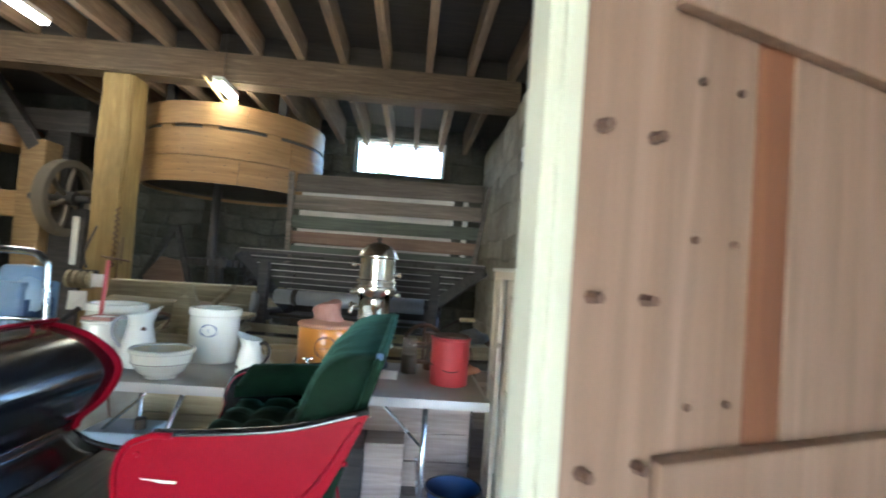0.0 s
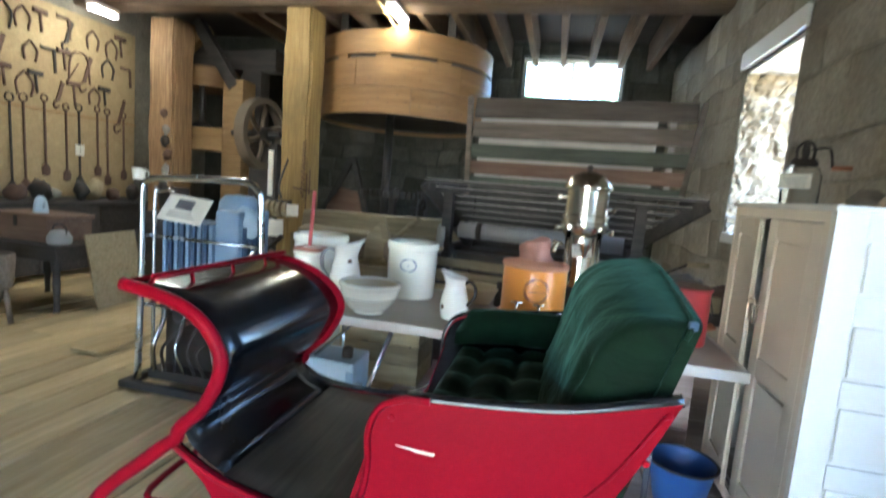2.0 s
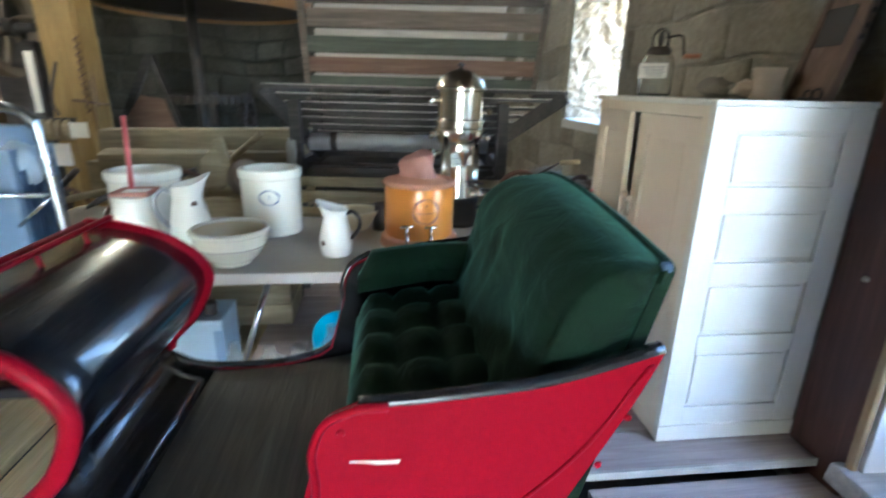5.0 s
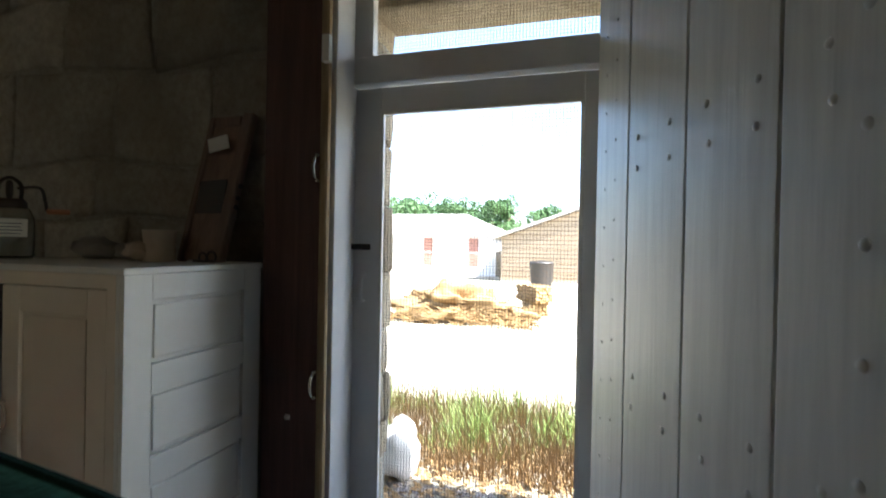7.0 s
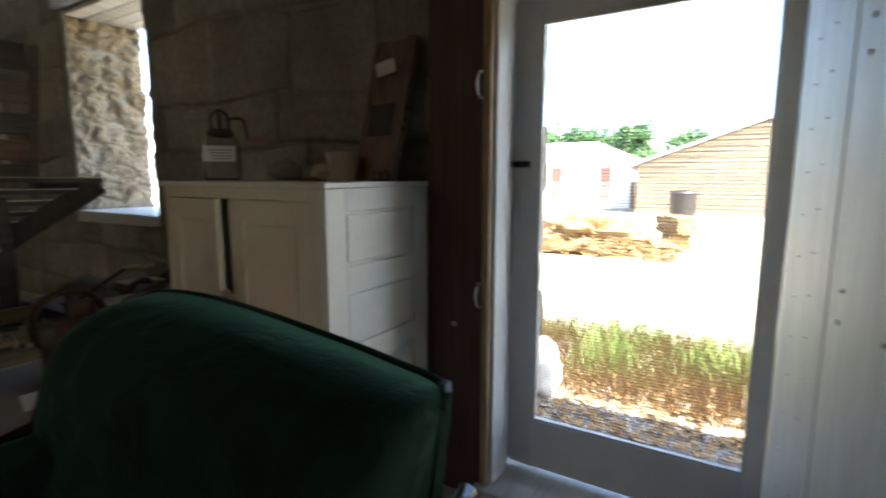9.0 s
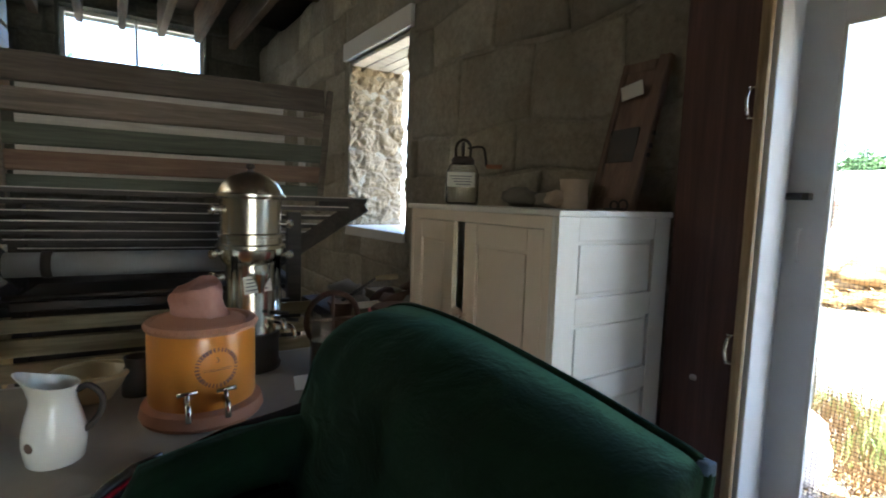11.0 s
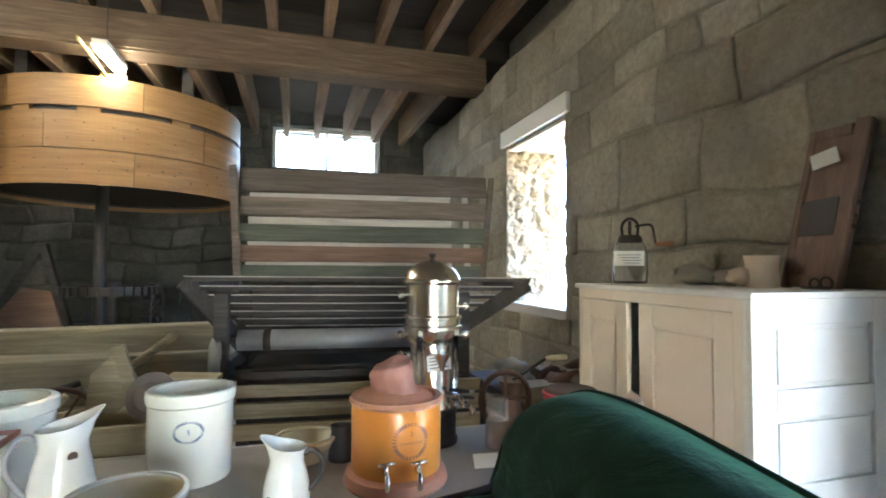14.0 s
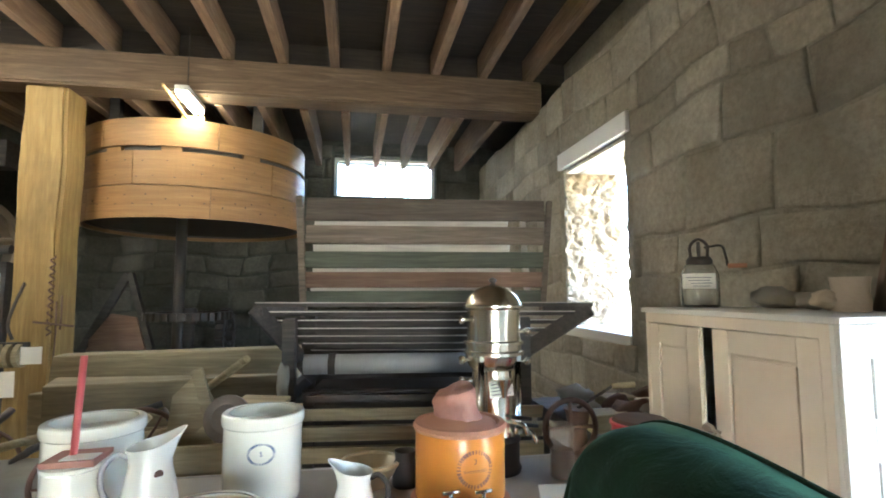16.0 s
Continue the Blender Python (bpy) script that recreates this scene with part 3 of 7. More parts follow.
part("hinge_jamb", box(1.36, 1.60, 1.48, 1.525, 0.2, 2.72, 0.003, 0.006), M["leaf_white"], door_frame)
part("sill", box(1.30, 1.98, 1.44, 2.56, 0.12, 0.215, 0.008, 0.014), M["plank_x"], door_frame, "worn grey wooden door sill")
part("riser", box(1.36, 1.42, 1.44, 2.56, -0.02, 0.12, 0.003), M["jamb_red"], door_frame)
part("transom_bar", box(1.50, 1.585, 1.525, 2.50, 2.215, 2.325, 0.002, 0.006), M["screen_paint"], door_frame, "grey transom bar")
part("transom_side", box(1.53, 1.58, 2.42, 2.50, 2.325, 2.72, 0.002, 0.004), M["screen_paint"], door_frame)
part("strike", box(1.30, 1.325, 2.485, 2.515, 2.24, 2.34, 0, 0.003), M["paper"], door_frame)
for z in (1.037, 1.854):
    pull = join(tube(smooth_path([(1.335, 2.545, z - 0.045), (1.31, 2.54, z - 0.036), (1.298, 2.54, z), (1.31, 2.54, z + 0.036), (1.335, 2.545, z + 0.045)], 5), 0.006, 8),
                lathe([(0, 0), (0.012, 0), (0.012, 0.006), (0, 0.006)], (1.338, 2.545, z - 0.052), 12), lathe([(0, 0), (0.012, 0), (0.012, 0.006), (0, 0.006)], (1.338, 2.545, z + 0.046), 12))
    part("pull_handle", pull, M["chrome"], door_frame, "small bright pull handle")
part("peg", lathe([(0, -0.01), (0.012, -0.01), (0.014, 0), (0.01, 0.008), (0, 0.01)], (1.345, 2.663, 0.90), 12), M["bone"], door_frame, "pale wooden peg")

structure("door_lintel", box(1.66, 2.0, 1.3, 2.7, 2.60, 2.95, 0.01, 0.03), M["stone_out"], "sunlit sandstone lintel over the doorway", "lintel")
screen_door = thing("door_1", (1.557, 1.95, 0.215), "grey wooden screen door with wire mesh, closed", "screen door", "", "structure")
X0, X1 = 1.545, 1.585
part("stile", box(X0, X1, 2.382, 2.498, 0.235, 2.21, 0.002, 0.004), M["screen_paint"], screen_door)
part("stile", box(X0, X1, 1.528, 1.585, 0.235, 2.21, 0.002, 0.004), M["screen_paint"], screen_door)
part("top_rail", box(X0, X1, 1.586, 2.381, 2.11, 2.21, 0.002, 0.004), M["screen_paint"], screen_door)
part("bottom_rail", box(X0, X1, 1.586, 2.381, 0.235, 0.455, 0.002, 0.004), M["screen_paint"], screen_door)
part("bead", join(box(X0 - 0.004, X0 + 0.012, 2.370, 2.381, 0.456, 2.109), box(X0 - 0.004, X0 + 0.012, 1.586, 1.597, 0.456, 2.109), box(X0 - 0.004, X0 + 0.012, 1.598, 2.369, 2.098, 2.109), box(X0 - 0.004, X0 + 0.012, 1.598, 2.369, 0.456, 0.467)), M["white_paint"], screen_door, "thin pale bead round the mesh")
part("latch", join(box(1.51, 1.545, 2.42, 2.50, 1.548, 1.572, 0, 0.003), tube([(1.505, 2.44, 1.56), (1.505, 2.535, 1.56)], 0.008), box(1.49, 1.53, 2.50, 2.53, 1.50, 1.545, 0, 0.004)), M["iron"], screen_door, "dark iron slide latch")
part("pull", tube(smooth_path([(1.545, 2.445, 1.34), (1.52, 2.445, 1.35), (1.52, 2.445, 1.44), (1.545, 2.445, 1.45)], 4), 0.005, 8), M["screen_paint"], screen_door)


def wire_mesh(y0, y1, z0, z1, x, pitch):
    verts, faces = [], []
    w = 0.0015

    def strip(a, b, c, d):
        i = len(verts)
        verts.extend([(x, a, c), (x, b, c), (x, b, d), (x, a, d)])
        faces.append((i, i + 1, i + 2, i + 3))
    n = int((y1 - y0) / pitch)
    for i in range(n + 1):
        y = y0 + (y1 - y0) * i / n
        strip(y - w / 2, y + w / 2, z0, z1)
    n = int((z1 - z0) / pitch)
    for i in range(n + 1):
        z = z0 + (z1 - z0) * i / n
        strip(y0, y1, z - w / 2, z + w / 2)
    me = bpy.data.meshes.new("mesh_screen")
    me.from_pydata(verts, [], faces)
    me.materials.append(M["iron"])
    return me


for a in ((1.586, 2.381, 0.455, 2.11), (1.54, 2.42, 2.325, 2.72)):
    ob = new("mesh_screen", wire_mesh(*a, 1.57, 0.0125))
    ob.location = -screen_door.location
    ob.parent = screen_door
    tagged(ob, "fine dark wire mesh", "", "", "stuff")

# heavy open leaf: thick painted boards outside, bare pine inside, hinged at the near jamb
leaf = thing("door_2", (1.34, 1.54, 0.2), "thick plank door standing open, painted outside, bare pine inside", "door", "", "structure")
ux, uy = -0.9373, -0.3486
LEAF = Matrix(((ux, -uy * -1, 0, 1.34), (uy, -ux, 0, 1.54), (0, 0, 1, 0), (0, 0, 0, 1)))


def leaf_part(name, bm, material, label=""):
    bm.transform(LEAF)
    return part(name, bm, material, leaf, label)


cuts = [0.0, 0.236, 0.527, 0.802, 1.05]
for a, b in zip(cuts, cuts[1:]):
    leaf_part("plank", box(a + 0.003, b - 0.003, -0.031, 0.0, 0.24, 2.62, 0.0015, 0.003), M["leaf_white"])
leaf_part("edge_batten", box(1.056, 1.08, -0.078, -0.034, 0.24, 2.62, 0.001, 0.004), M["leaf_edge"], "cream-painted edge batten")
leaf_part("edge_strip", box(1.081, 1.096, -0.072, -0.036, 0.24, 2.62, 0.001, 0.003), M["leaf_edge"], "cream-painted door edge")
for a, b, k in ((0.932, 1.054, "leaf_in"), (0.773, 0.929, "leaf_in"), (0.702, 0.771, "leaf_red"), (0.40, 0.699, "leaf_in"), (0.03, 0.397, "leaf_in")):
    leaf_part("inner_board", box(a, b, -0.060 - (0.012 if a > 0.92 else 0), -0.034, 0.24, 2.62, 0.001, 0.002), M[k])
for z in (0.42, 1.10, 1.765, 2.35):
    leaf_part("ledger", box(0.03, 0.93, -0.084, -0.061, z, z + 0.17, 0.002, 0.004), M["leaf_in"], "bare pine ledger board")


def stud(u, z, r, side, material, h=0.006):
    bm = lathe([(0, h), (r * 0.55, h * 0.9), (r * 0.9, h * 0.5), (r, 0), (r, -0.003), (0, -0.003)], (0, 0, 0), 10)
    bm.transform(Matrix.Translation((u, 0 if side > 0 else -0.074, z)) @ pose(0, 0, 0, -90 * side))
    leaf_part("bolt", bm, material)


for u in (0.29, 0.455, 0.605, 0.75, 0.90):
    for z in (0.62, 0.54, 1.24, 1.16, 1.86, 1.78, 2.44):
        stud(u + random.uniform(-0.006, 0.006), z, 0.0085, 1, M["leaf_white"], 0.0045)
for i in range(12):
    stud(0.957, 0.51 + 0.153 * i, 0.0095, 1, M["leaf_white"], 0.005)
for i in range(16):
    stud(0.075, 0.6 + 0.115 * i, 0.004, 1, M["leaf_white"], 0.003)
    stud(0.15, 0.62 + 0.115 * i, 0.004, 1, M["leaf_white"], 0.003)
for u in (1.029, 0.957):
    for z in (0.92, 1.095, 1.268, 1.44, 1.612, 1.785, 1.955):
        bm = lathe([(0, 0.016), (0.006, 0.016), (0.0065, 0.005), (0.0075, 0.005), (0.0075, 0), (0, 0)], (0, 0, 0), 6, False)
        bm.transform(Matrix.Translation((u, -0.072, z)) @ pose(0, 0, 0, 90))
        leaf_part("nut", bm, M["rust"], "dull rusty nut on a bolt end")
for u in (0.885, 0.82):
    for z in (1.325, 1.51, 1.69):
        stud(u, z, 0.0045, -1, M["rust"], 0.002)
leaf_part("hook", join(box(0.93, 0.955, -0.10, -0.082, 1.83, 1.845, 0, 0.003), tube([(0.94, -0.1, 1.838), (0.985, -0.1, 1.83)], 0.005)), M["tube_steel"], "small steel hook")
# ---------------- sleigh ----------------
SN, SF = 1.93, 2.66            # near and far side of the body
FZ = 0.10                      # top of the grey boards
sleigh = thing("sleigh", (-0.45, 2.3, FZ), "red and black one-horse cutter sleigh with tufted green velvet seat", "sleigh")


def plate(outline, y0, y1):
    """A side panel: an outline in x and z given thickness in y, with softened rim."""
    bm = bmesh.new()
    a = [bm.verts.new((x, y0, z)) for x, z in outline]
    b = [bm.verts.new((x, y1, z)) for x, z in outline]
    bm.faces.new(a)
    bm.faces.new(b[::-1])
    n = len(a)
    for i in range(n):
        bm.faces.new((a[i], a[(i + 1) % n], b[(i + 1) % n], b[i]))
    bmesh.ops.triangulate(bm, faces=[f for f in bm.faces if len(f.verts) > 4])
    return bm


def taper(bm):
    """The body is wide at the seat, narrow and drawn out at the dash."""
    for v in bm.verts:
        k = min(1.0, max(0.0, (v.co.x + 0.85) / 0.65))
        w = 0.61 + (0.89 - 0.61) * k
        v.co.y = SN + (v.co.y - SN) * w / (SF - SN)
        if v.co.x < -0.47:
            v.co.x = -0.47 + (v.co.x + 0.47) * (1.045 + 0.047 * min(1.0, max(0.0, (v.co.z - 0.45) / 0.3)))
    return bm


def spart(name, bm, material, parent, label=""):
    return part(name, taper(bm), material, parent, label)


def xz(path, y):
    return [(x, y, z) for x, z in path]


def curve2(pts, k=5):
    return [(p.x, p.z) for p in smooth_path([(x, 0, z) for x, z in pts], k)]


back_edge = curve2([(0.148, 1.075), (0.10, 0.965), (0.03, 0.83), (-0.06, 0.66)])
under = curve2([(-0.06, 0.66), (-0.38, 0.632), (-0.74, 0.60), (-0.84, 0.70), (-0.92, 0.78)])
lip = curve2([(-0.92, 0.78), (-0.82, 0.722), (-0.70, 0.69), (-0.60, 0.68), (-0.52, 0.695), (-0.475, 0.75), (-0.462, 0.83), (-0.465, 0.905), (-0.44, 0.965), (-0.385, 0.992)])
arm = curve2([(-0.385, 0.992), (-0.25, 0.998), (-0.05, 1.02), (0.148, 1.075)])
panel = back_edge[:-1] + under[:-1] + lip[:-1] + arm[:-1]
for y, s in ((SN, 1), (SF, -1)):
    p = spart("side_panel", plate(panel, y, y + 0.018 * s), M["red"], sleigh, "glossy red side panel with a white scratch" if s > 0 else "glossy red side panel")
    spart("inner_lining", plate([(x * 0.985 - 0.004, z - 0.004) for x, z in panel], y + 0.019 * s, y + 0.026 * s), M["black"], sleigh, "black inner lining")
    spart("arm_rail", tube(xz(arm, y + 0.012 * s), 0.013, 8), M["black"], sleigh, "black arm rail with chipped paint")
    spart("edge_moulding", tube(xz(lip + arm[1:3], y - 0.002 * s), 0.008 if s > 0 else 0.014, 8), M["red" if s > 0 else "black"], sleigh)
    spart("swage_line", tube(xz(curve2([(-0.70, 0.672), (-0.4, 0.672), (-0.2, 0.70), (0.0, 0.86), (0.12, 1.045)]), y - 0.001 * s), 0.004, 6), M["red"], sleigh)
    for x, z in ((-0.415, 0.945), (0.095, 0.945), (0.05, 0.845), (0.0, 0.76), (-0.05, 0.69), (0.125, 1.045)):
        spart("rivet", moved(lathe([(0, 0.004), (0.006, 0.003), (0.008, 0), (0, 0)], (0, 0, 0), 10), Matrix.Translation((x, y - 0.001 * s, z)) @ pose(0, 0, 0, 90 * s)), M["red"], sleigh)
scr = [(x + 0.028, z + 0.011) for x, z in ((-0.43, 0.873), (-0.40, 0.87), (-0.385, 0.866), (-0.345, 0.865), (-0.343, 0.871), (-0.385, 0.873), (-0.43, 0.875))]
spart("scratch", plate(scr, SN - 0.0012, SN - 0.0002), M["paper"], sleigh, "bare white scratch in the red paint")

dash = curve2([(-1.045, 1.152), (-0.95, 1.137), (-0.868, 1.105), (-0.815, 1.05), (-0.798, 0.985), (-0.835, 0.89), (-0.90, 0.80), (-0.80, 0.715), (-0.62, 0.676)])


def sheet(profile, y0, y1, t, cuts=8, sag=0.0):
    """A bent sheet between two sides with thickness."""
    bm = bmesh.new()
    rows = []
    n = len(profile)
    for k in range(cuts + 1):
        y = y0 + (y1 - y0) * k / cuts
        rows.append([bm.verts.new((x, y, z - sag * math.sin(math.pi * k / cuts))) for x, z in profile])
    for a, b in zip(rows, rows[1:]):
        for i in range(n - 1):
            bm.faces.new((a[i], a[i + 1], b[i + 1], b[i])).smooth = True
    bmesh.ops.recalc_face_normals(bm, faces=bm.faces[:])
    bmesh.ops.solidify(bm, geom=bm.faces[:], thickness=t)
    return bm


# the dash widens towards its top, so its far top edge stands forward
spart("dash", sheet(dash[:31], SN + 0.01, SF - 0.01, 0.012), M["black"], sleigh, "glossy black curled dashboard")
spart("footwell", sheet(dash[35:] + [(-0.45, 0.67), (-0.3, 0.67)], SN + 0.028, SF - 0.028, 0.014), M["sleigh_floor"], sleigh, "worn dark floor of the footwell")
spart("toe_board", sheet(dash[29:36], SN + 0.027, SF - 0.027, 0.003), M["black"], sleigh, "scuffed black toe board")
band = dash[:31] + curve2([(-0.90, 0.80), (-1.0, 0.71), (-1.07, 0.65), (-1.135, 0.58), (-1.165, 0.49), (-1.165, 0.37), (-1.12, 0.22), (-1.02, 0.135), (-0.88, FZ + 0.022), (-0.4, FZ + 0.02), (0.1, FZ + 0.02), (0.33, FZ + 0.022)])[1:]
for y in (SN - 0.004, SF + 0.004):
    spart("runner", tube(xz(band, y), 0.0165, 10), M["red"], sleigh, "red-painted curled runner")
spart("dash_rail", tube(smooth_path([(-1.0, SN + 0.03, 1.15), (-0.985, SN + 0.035, 1.17), (-0.98, SN + 0.07, 1.174), (-0.98, SF - 0.07, 1.174), (-0.985, SF - 0.035, 1.17), (-1.0, SF - 0.03, 1.15)], 6), 0.007, 8), M["red"], sleigh, "thin red rail over the dash")
for y in (2.1, 2.3, 2.5):
    spart("rail_clip", tube([(-0.975, y, 1.135), (-0.982, y, 1.174)], 0.005, 6), M["red"], sleigh)
spart("dash_lip", tube([(-1.045, SN, 1.153), (-1.045, SF, 1.153)], 0.009, 8), M["red"], sleigh)
# struts, cross bars, step
for y, s in ((SN, 1), (SF, -1)):
    for x in (-0.73, -0.40, -0.07):
        spart("strut", tube([(x, y + 0.02 * s, 0.65), (x - 0.17 * (1 if x < -0.5 else 0), y - 0.01 * s, FZ + 0.035)], 0.0135, 10), M["red"], sleigh)
        spart("brace", tube([(x + 0.03, y + 0.03 * s, 0.64), (x + 0.14, y + 0.02 * s, FZ + 0.035)], 0.006, 8), M["red"], sleigh)
        spart("collar", lathe([(0.012, 0), (0.019, 0.006), (0.019, 0.02), (0.012, 0.028)], (x, y + 0.02 * s, 0.625), 10), M["red"], sleigh)
for x in (-0.73, -0.40, -0.07):
    spart("cross_bar", tube([(x, SN, 0.62), (x, SF, 0.62)], 0.013, 8), M["red"], sleigh)
spart("front_bar", tube(smooth_path([(-0.76, SN + 0.02, 0.60), (-0.95, SN + 0.10, 0.56), (-1.07, 2.05, 0.57), (-1.07, 2.55, 0.57), (-0.95, SF - 0.1, 0.56), (-0.76, SF - 0.02, 0.60)], 6), 0.009, 8), M["red"], sleigh)
spart("front_brace", tube(smooth_path([(-1.15, SN, 0.55), (-1.05, SN + 0.03, 0.545), (-0.95, SN + 0.1, 0.56)], 5), 0.009, 8), M["red"], sleigh)
step = part("step_plate", box(-0.70, -0.605, 1.862, 1.935, 0.43, 0.437, 0, 0.002), M["roller"], sleigh, "ribbed grey iron step")
for i in range(6):
    part("rib", box(-0.697, -0.608, 1.866 + 0.012 * i, 1.871 + 0.012 * i, 0.4372, 0.441), M["roller"], step)
for a in (((-0.685, 1.95, 0.625), (-0.655, 1.93, 0.535), (-0.69, 1.90, 0.437)), ((-0.59, 1.95, 0.63), (-0.60, 1.93, 0.53), (-0.62, 1.93, 0.437)), ((-0.53, 1.95, 0.62), (-0.565, 1.93, 0.52), (-0.607, 1.90, 0.437))):
    part("step_bracket", tube(smooth_path(a, 4), 0.006, 8), M["red"], sleigh)
# seat
def cushion(x0, x1, y0, y1, z0, z1, nx, ny, deep, res=5):
    """A tufted pad: quilted top between rounded sides."""
    bm = bmesh.new()
    NX, NY_ = nx * res, ny * res
    g = []
    for i in range(NX + 1):
        row = []
        for j in range(NY_ + 1):
            u, v = i / NX, j / NY_
            e = min(1, 9 * min(u, 1 - u, v, 1 - v))
            q = abs(math.sin(math.pi * u * nx)) ** 0.5 * abs(math.sin(math.pi * v * ny)) ** 0.5
            z = z0 + (z1 - z0) * (0.35 + 0.65 * math.sin(e * math.pi / 2)) - deep * (1 - q) * e
            row.append(bm.verts.new((x0 + (x1 - x0) * u, y0 + (y1 - y0) * v, z + 0.004 * noise.noise(Vector((u * 9, v * 9, 0))))))
        g.append(row)
    for i in range(NX):
        for j in range(NY_):
            bm.faces.new((g[i][j], g[i + 1][j], g[i + 1][j + 1], g[i][j + 1])).smooth = True
    rim = [g[i][0] for i in range(NX + 1)] + [g[NX][j] for j in range(1, NY_ + 1)] + [g[i][NY_] for i in range(NX - 1, -1, -1)] + [g[0][j] for j in range(NY_ - 1, 0, -1)]
    low = [bm.verts.new((v.co.x, v.co.y, z0)) for v in rim]
    for k in range(len(rim)):
        bm.faces.new((rim[k], low[k], low[(k + 1) % len(rim)], rim[(k + 1) % len(rim)]))
    bm.faces.new(low)
    return bm


spart("seat", cushion(-0.43, 0.04, SN + 0.03, SF - 0.03, 0.74, 0.905, 4, 5, 0.034), M["velvet"], sleigh, "tufted green velvet seat cushion")
spart("seat_box", box(-0.41, 0.02, SN + 0.03, SF - 0.03, 0.672, 0.74), M["black"], sleigh)


def backrest(front, seed):
    """The arched pad leaning back; front: how far it bulges towards the seat."""
    bm = bmesh.new()
    ny, nz = 72, 30
    top = curve2([(1.985, 1.18), (1.997, 1.214), (2.08, 1.228), (2.22, 1.244), (2.46, 1.264), (2.64, 1.266), (2.76, 1.25), (2.84, 1.205), (2.86, 1.12)], 6)
    rows = []
    for i in range(ny + 1):
        f = i / ny * (len(top) - 1)
        a, b = top[int(f)], top[min(int(f) + 1, len(top) - 1)]
        y, zt = a[0] + (b[0] - a[0]) * (f % 1), a[1] + (b[1] - a[1]) * (f % 1)
        row = []
        for j in range(nz + 1):
            v = j / nz
            z = 0.86 + (zt - 0.86) * v
            base_x = 0.044 + 0.12 * ((z - 0.86) / 0.4)
            u = i / ny
            e = (max(0.0, 1 - abs(2 * u - 1) ** 4.5)) ** 0.5 * (max(0.0, 1 - max(0.0, 2 * v - 1) ** 4)) ** 0.5
            seam = math.exp(-((u * 6 - round(u * 6)) / 0.16) ** 2) * min(1.0, 1.6 * v)
            button = math.exp(-((u * 6 - round(u * 6)) / 0.2) ** 2 - ((v * 3 - 1 - (round(u * 6) % 2) * 0.8) / 0.3) ** 2)
            fold = 0.012 * noise.noise(Vector((y * 6, z * 6, seed))) + 0.006 * noise.noise(Vector((y * 17, z * 9, seed)))
            row.append(bm.verts.new((base_x - (front + 0.012 - 0.004 * seam * v - 0.016 * button + fold) * e, y, z + 0.006 * math.sin(6 * math.pi * u) * v * e)))
        rows.append(row)
    for a, b in zip(rows, rows[1:]):
        for j in range(nz):
            bm.faces.new((a[j], a[j + 1], b[j + 1], b[j])).smooth = True
    bmesh.ops.recalc_face_normals(bm, faces=bm.faces[:])
    return bm, top


pad, top_line = backrest(0.15, 3.0)
bmesh.ops.solidify(pad, geom=pad.faces[:], thickness=0.02)
part("back_cushion", pad, M["velvet"], sleigh, "plump green velvet back cushion")


def arch_board(x_at, t, grow, z0=0.70):
    bm = bmesh.new()
    f, b = [], []
    pts = [(1.958, z0)] + [(y, z + grow) for y, z in top_line] + [(2.85, z0)]
    for y, z in pts:
        x = x_at + 0.12 * ((z - 0.86) / 0.4)
        f.append(bm.verts.new((x, y, z)))
        b.append(bm.verts.new((x + t, y, z)))
    n = len(pts)
    for i in range(n):
        bm.faces.new((f[i], f[(i + 1) % n], b[(i + 1) % n], b[i]))
    bmesh.ops.triangulate(bm, faces=[bm.faces.new(f), bm.faces.new(b[::-1])])
    return bm


part("back_board", arch_board(0.046, 0.028, -0.004), M["velvet"], sleigh, "dark green cloth-covered back board")
part("back_piping", tube([(0.054 + 0.12 * ((z - 0.86) / 0.4), y, z) for y, z in top_line], 0.005, 8), M["velvet"], sleigh)
spart("far_arm_pad", cushion(-0.42, 0.02, SF - 0.075, SF - 0.02, 0.90, 1.02, 2, 1, 0.004), M["velvet"], sleigh)
part("arm_tip", box(0.152, 0.17, 1.984, 2.0, 1.2, 1.218, 0, 0.004), M["blue_dark"], sleigh, "bluish metal corner cap")

# ---------------- cupboard ----------------
PZ = 0.15                      # top of the platform
cupboard = thing("cupboard", (1.05, 3.26, PZ), "cream-white painted wooden cupboard with two pinkish panelled doors", "cupboard")
CX0, CX1, CY0, CY1, CZ = 0.755, 1.352, 2.80, 3.735, 1.49
part("top", box(CX0 - 0.008, CX1, CY0 - 0.008, CY1 + 0.005, CZ - 0.02, CZ, 0.002, 0.005), M["cupboard"], cupboard)
part("back", box(CX1 - 0.02, CX1, CY0 + 0.02, CY1 - 0.02, PZ + 0.03, CZ - 0.02), M["cupboard"], cupboard)
part("far_side", box(CX0 + 0.02, CX1, CY1 - 0.02, CY1, PZ, CZ - 0.02), M["cupboard"], cupboard)
part("bottom", box(CX0 + 0.03, CX1 - 0.02, CY0 + 0.03, CY1 - 0.02, PZ + 0.06, PZ + 0.08), M["cupboard"], cupboard)
side = part("panelled_side", box(CX0, CX1, CY0 + 0.016, CY0 + 0.03, PZ, CZ - 0.021), M["cupboard"], cupboard, "white side made of an old five-panel door")
for a, b in ((CX0, CX0 + 0.095), (1.255, CX1)):
    part("stile", box(a, b, CY0, CY0 + 0.0155, PZ, CZ - 0.021, 0.0005, 0.003), M["cupboard"], side)
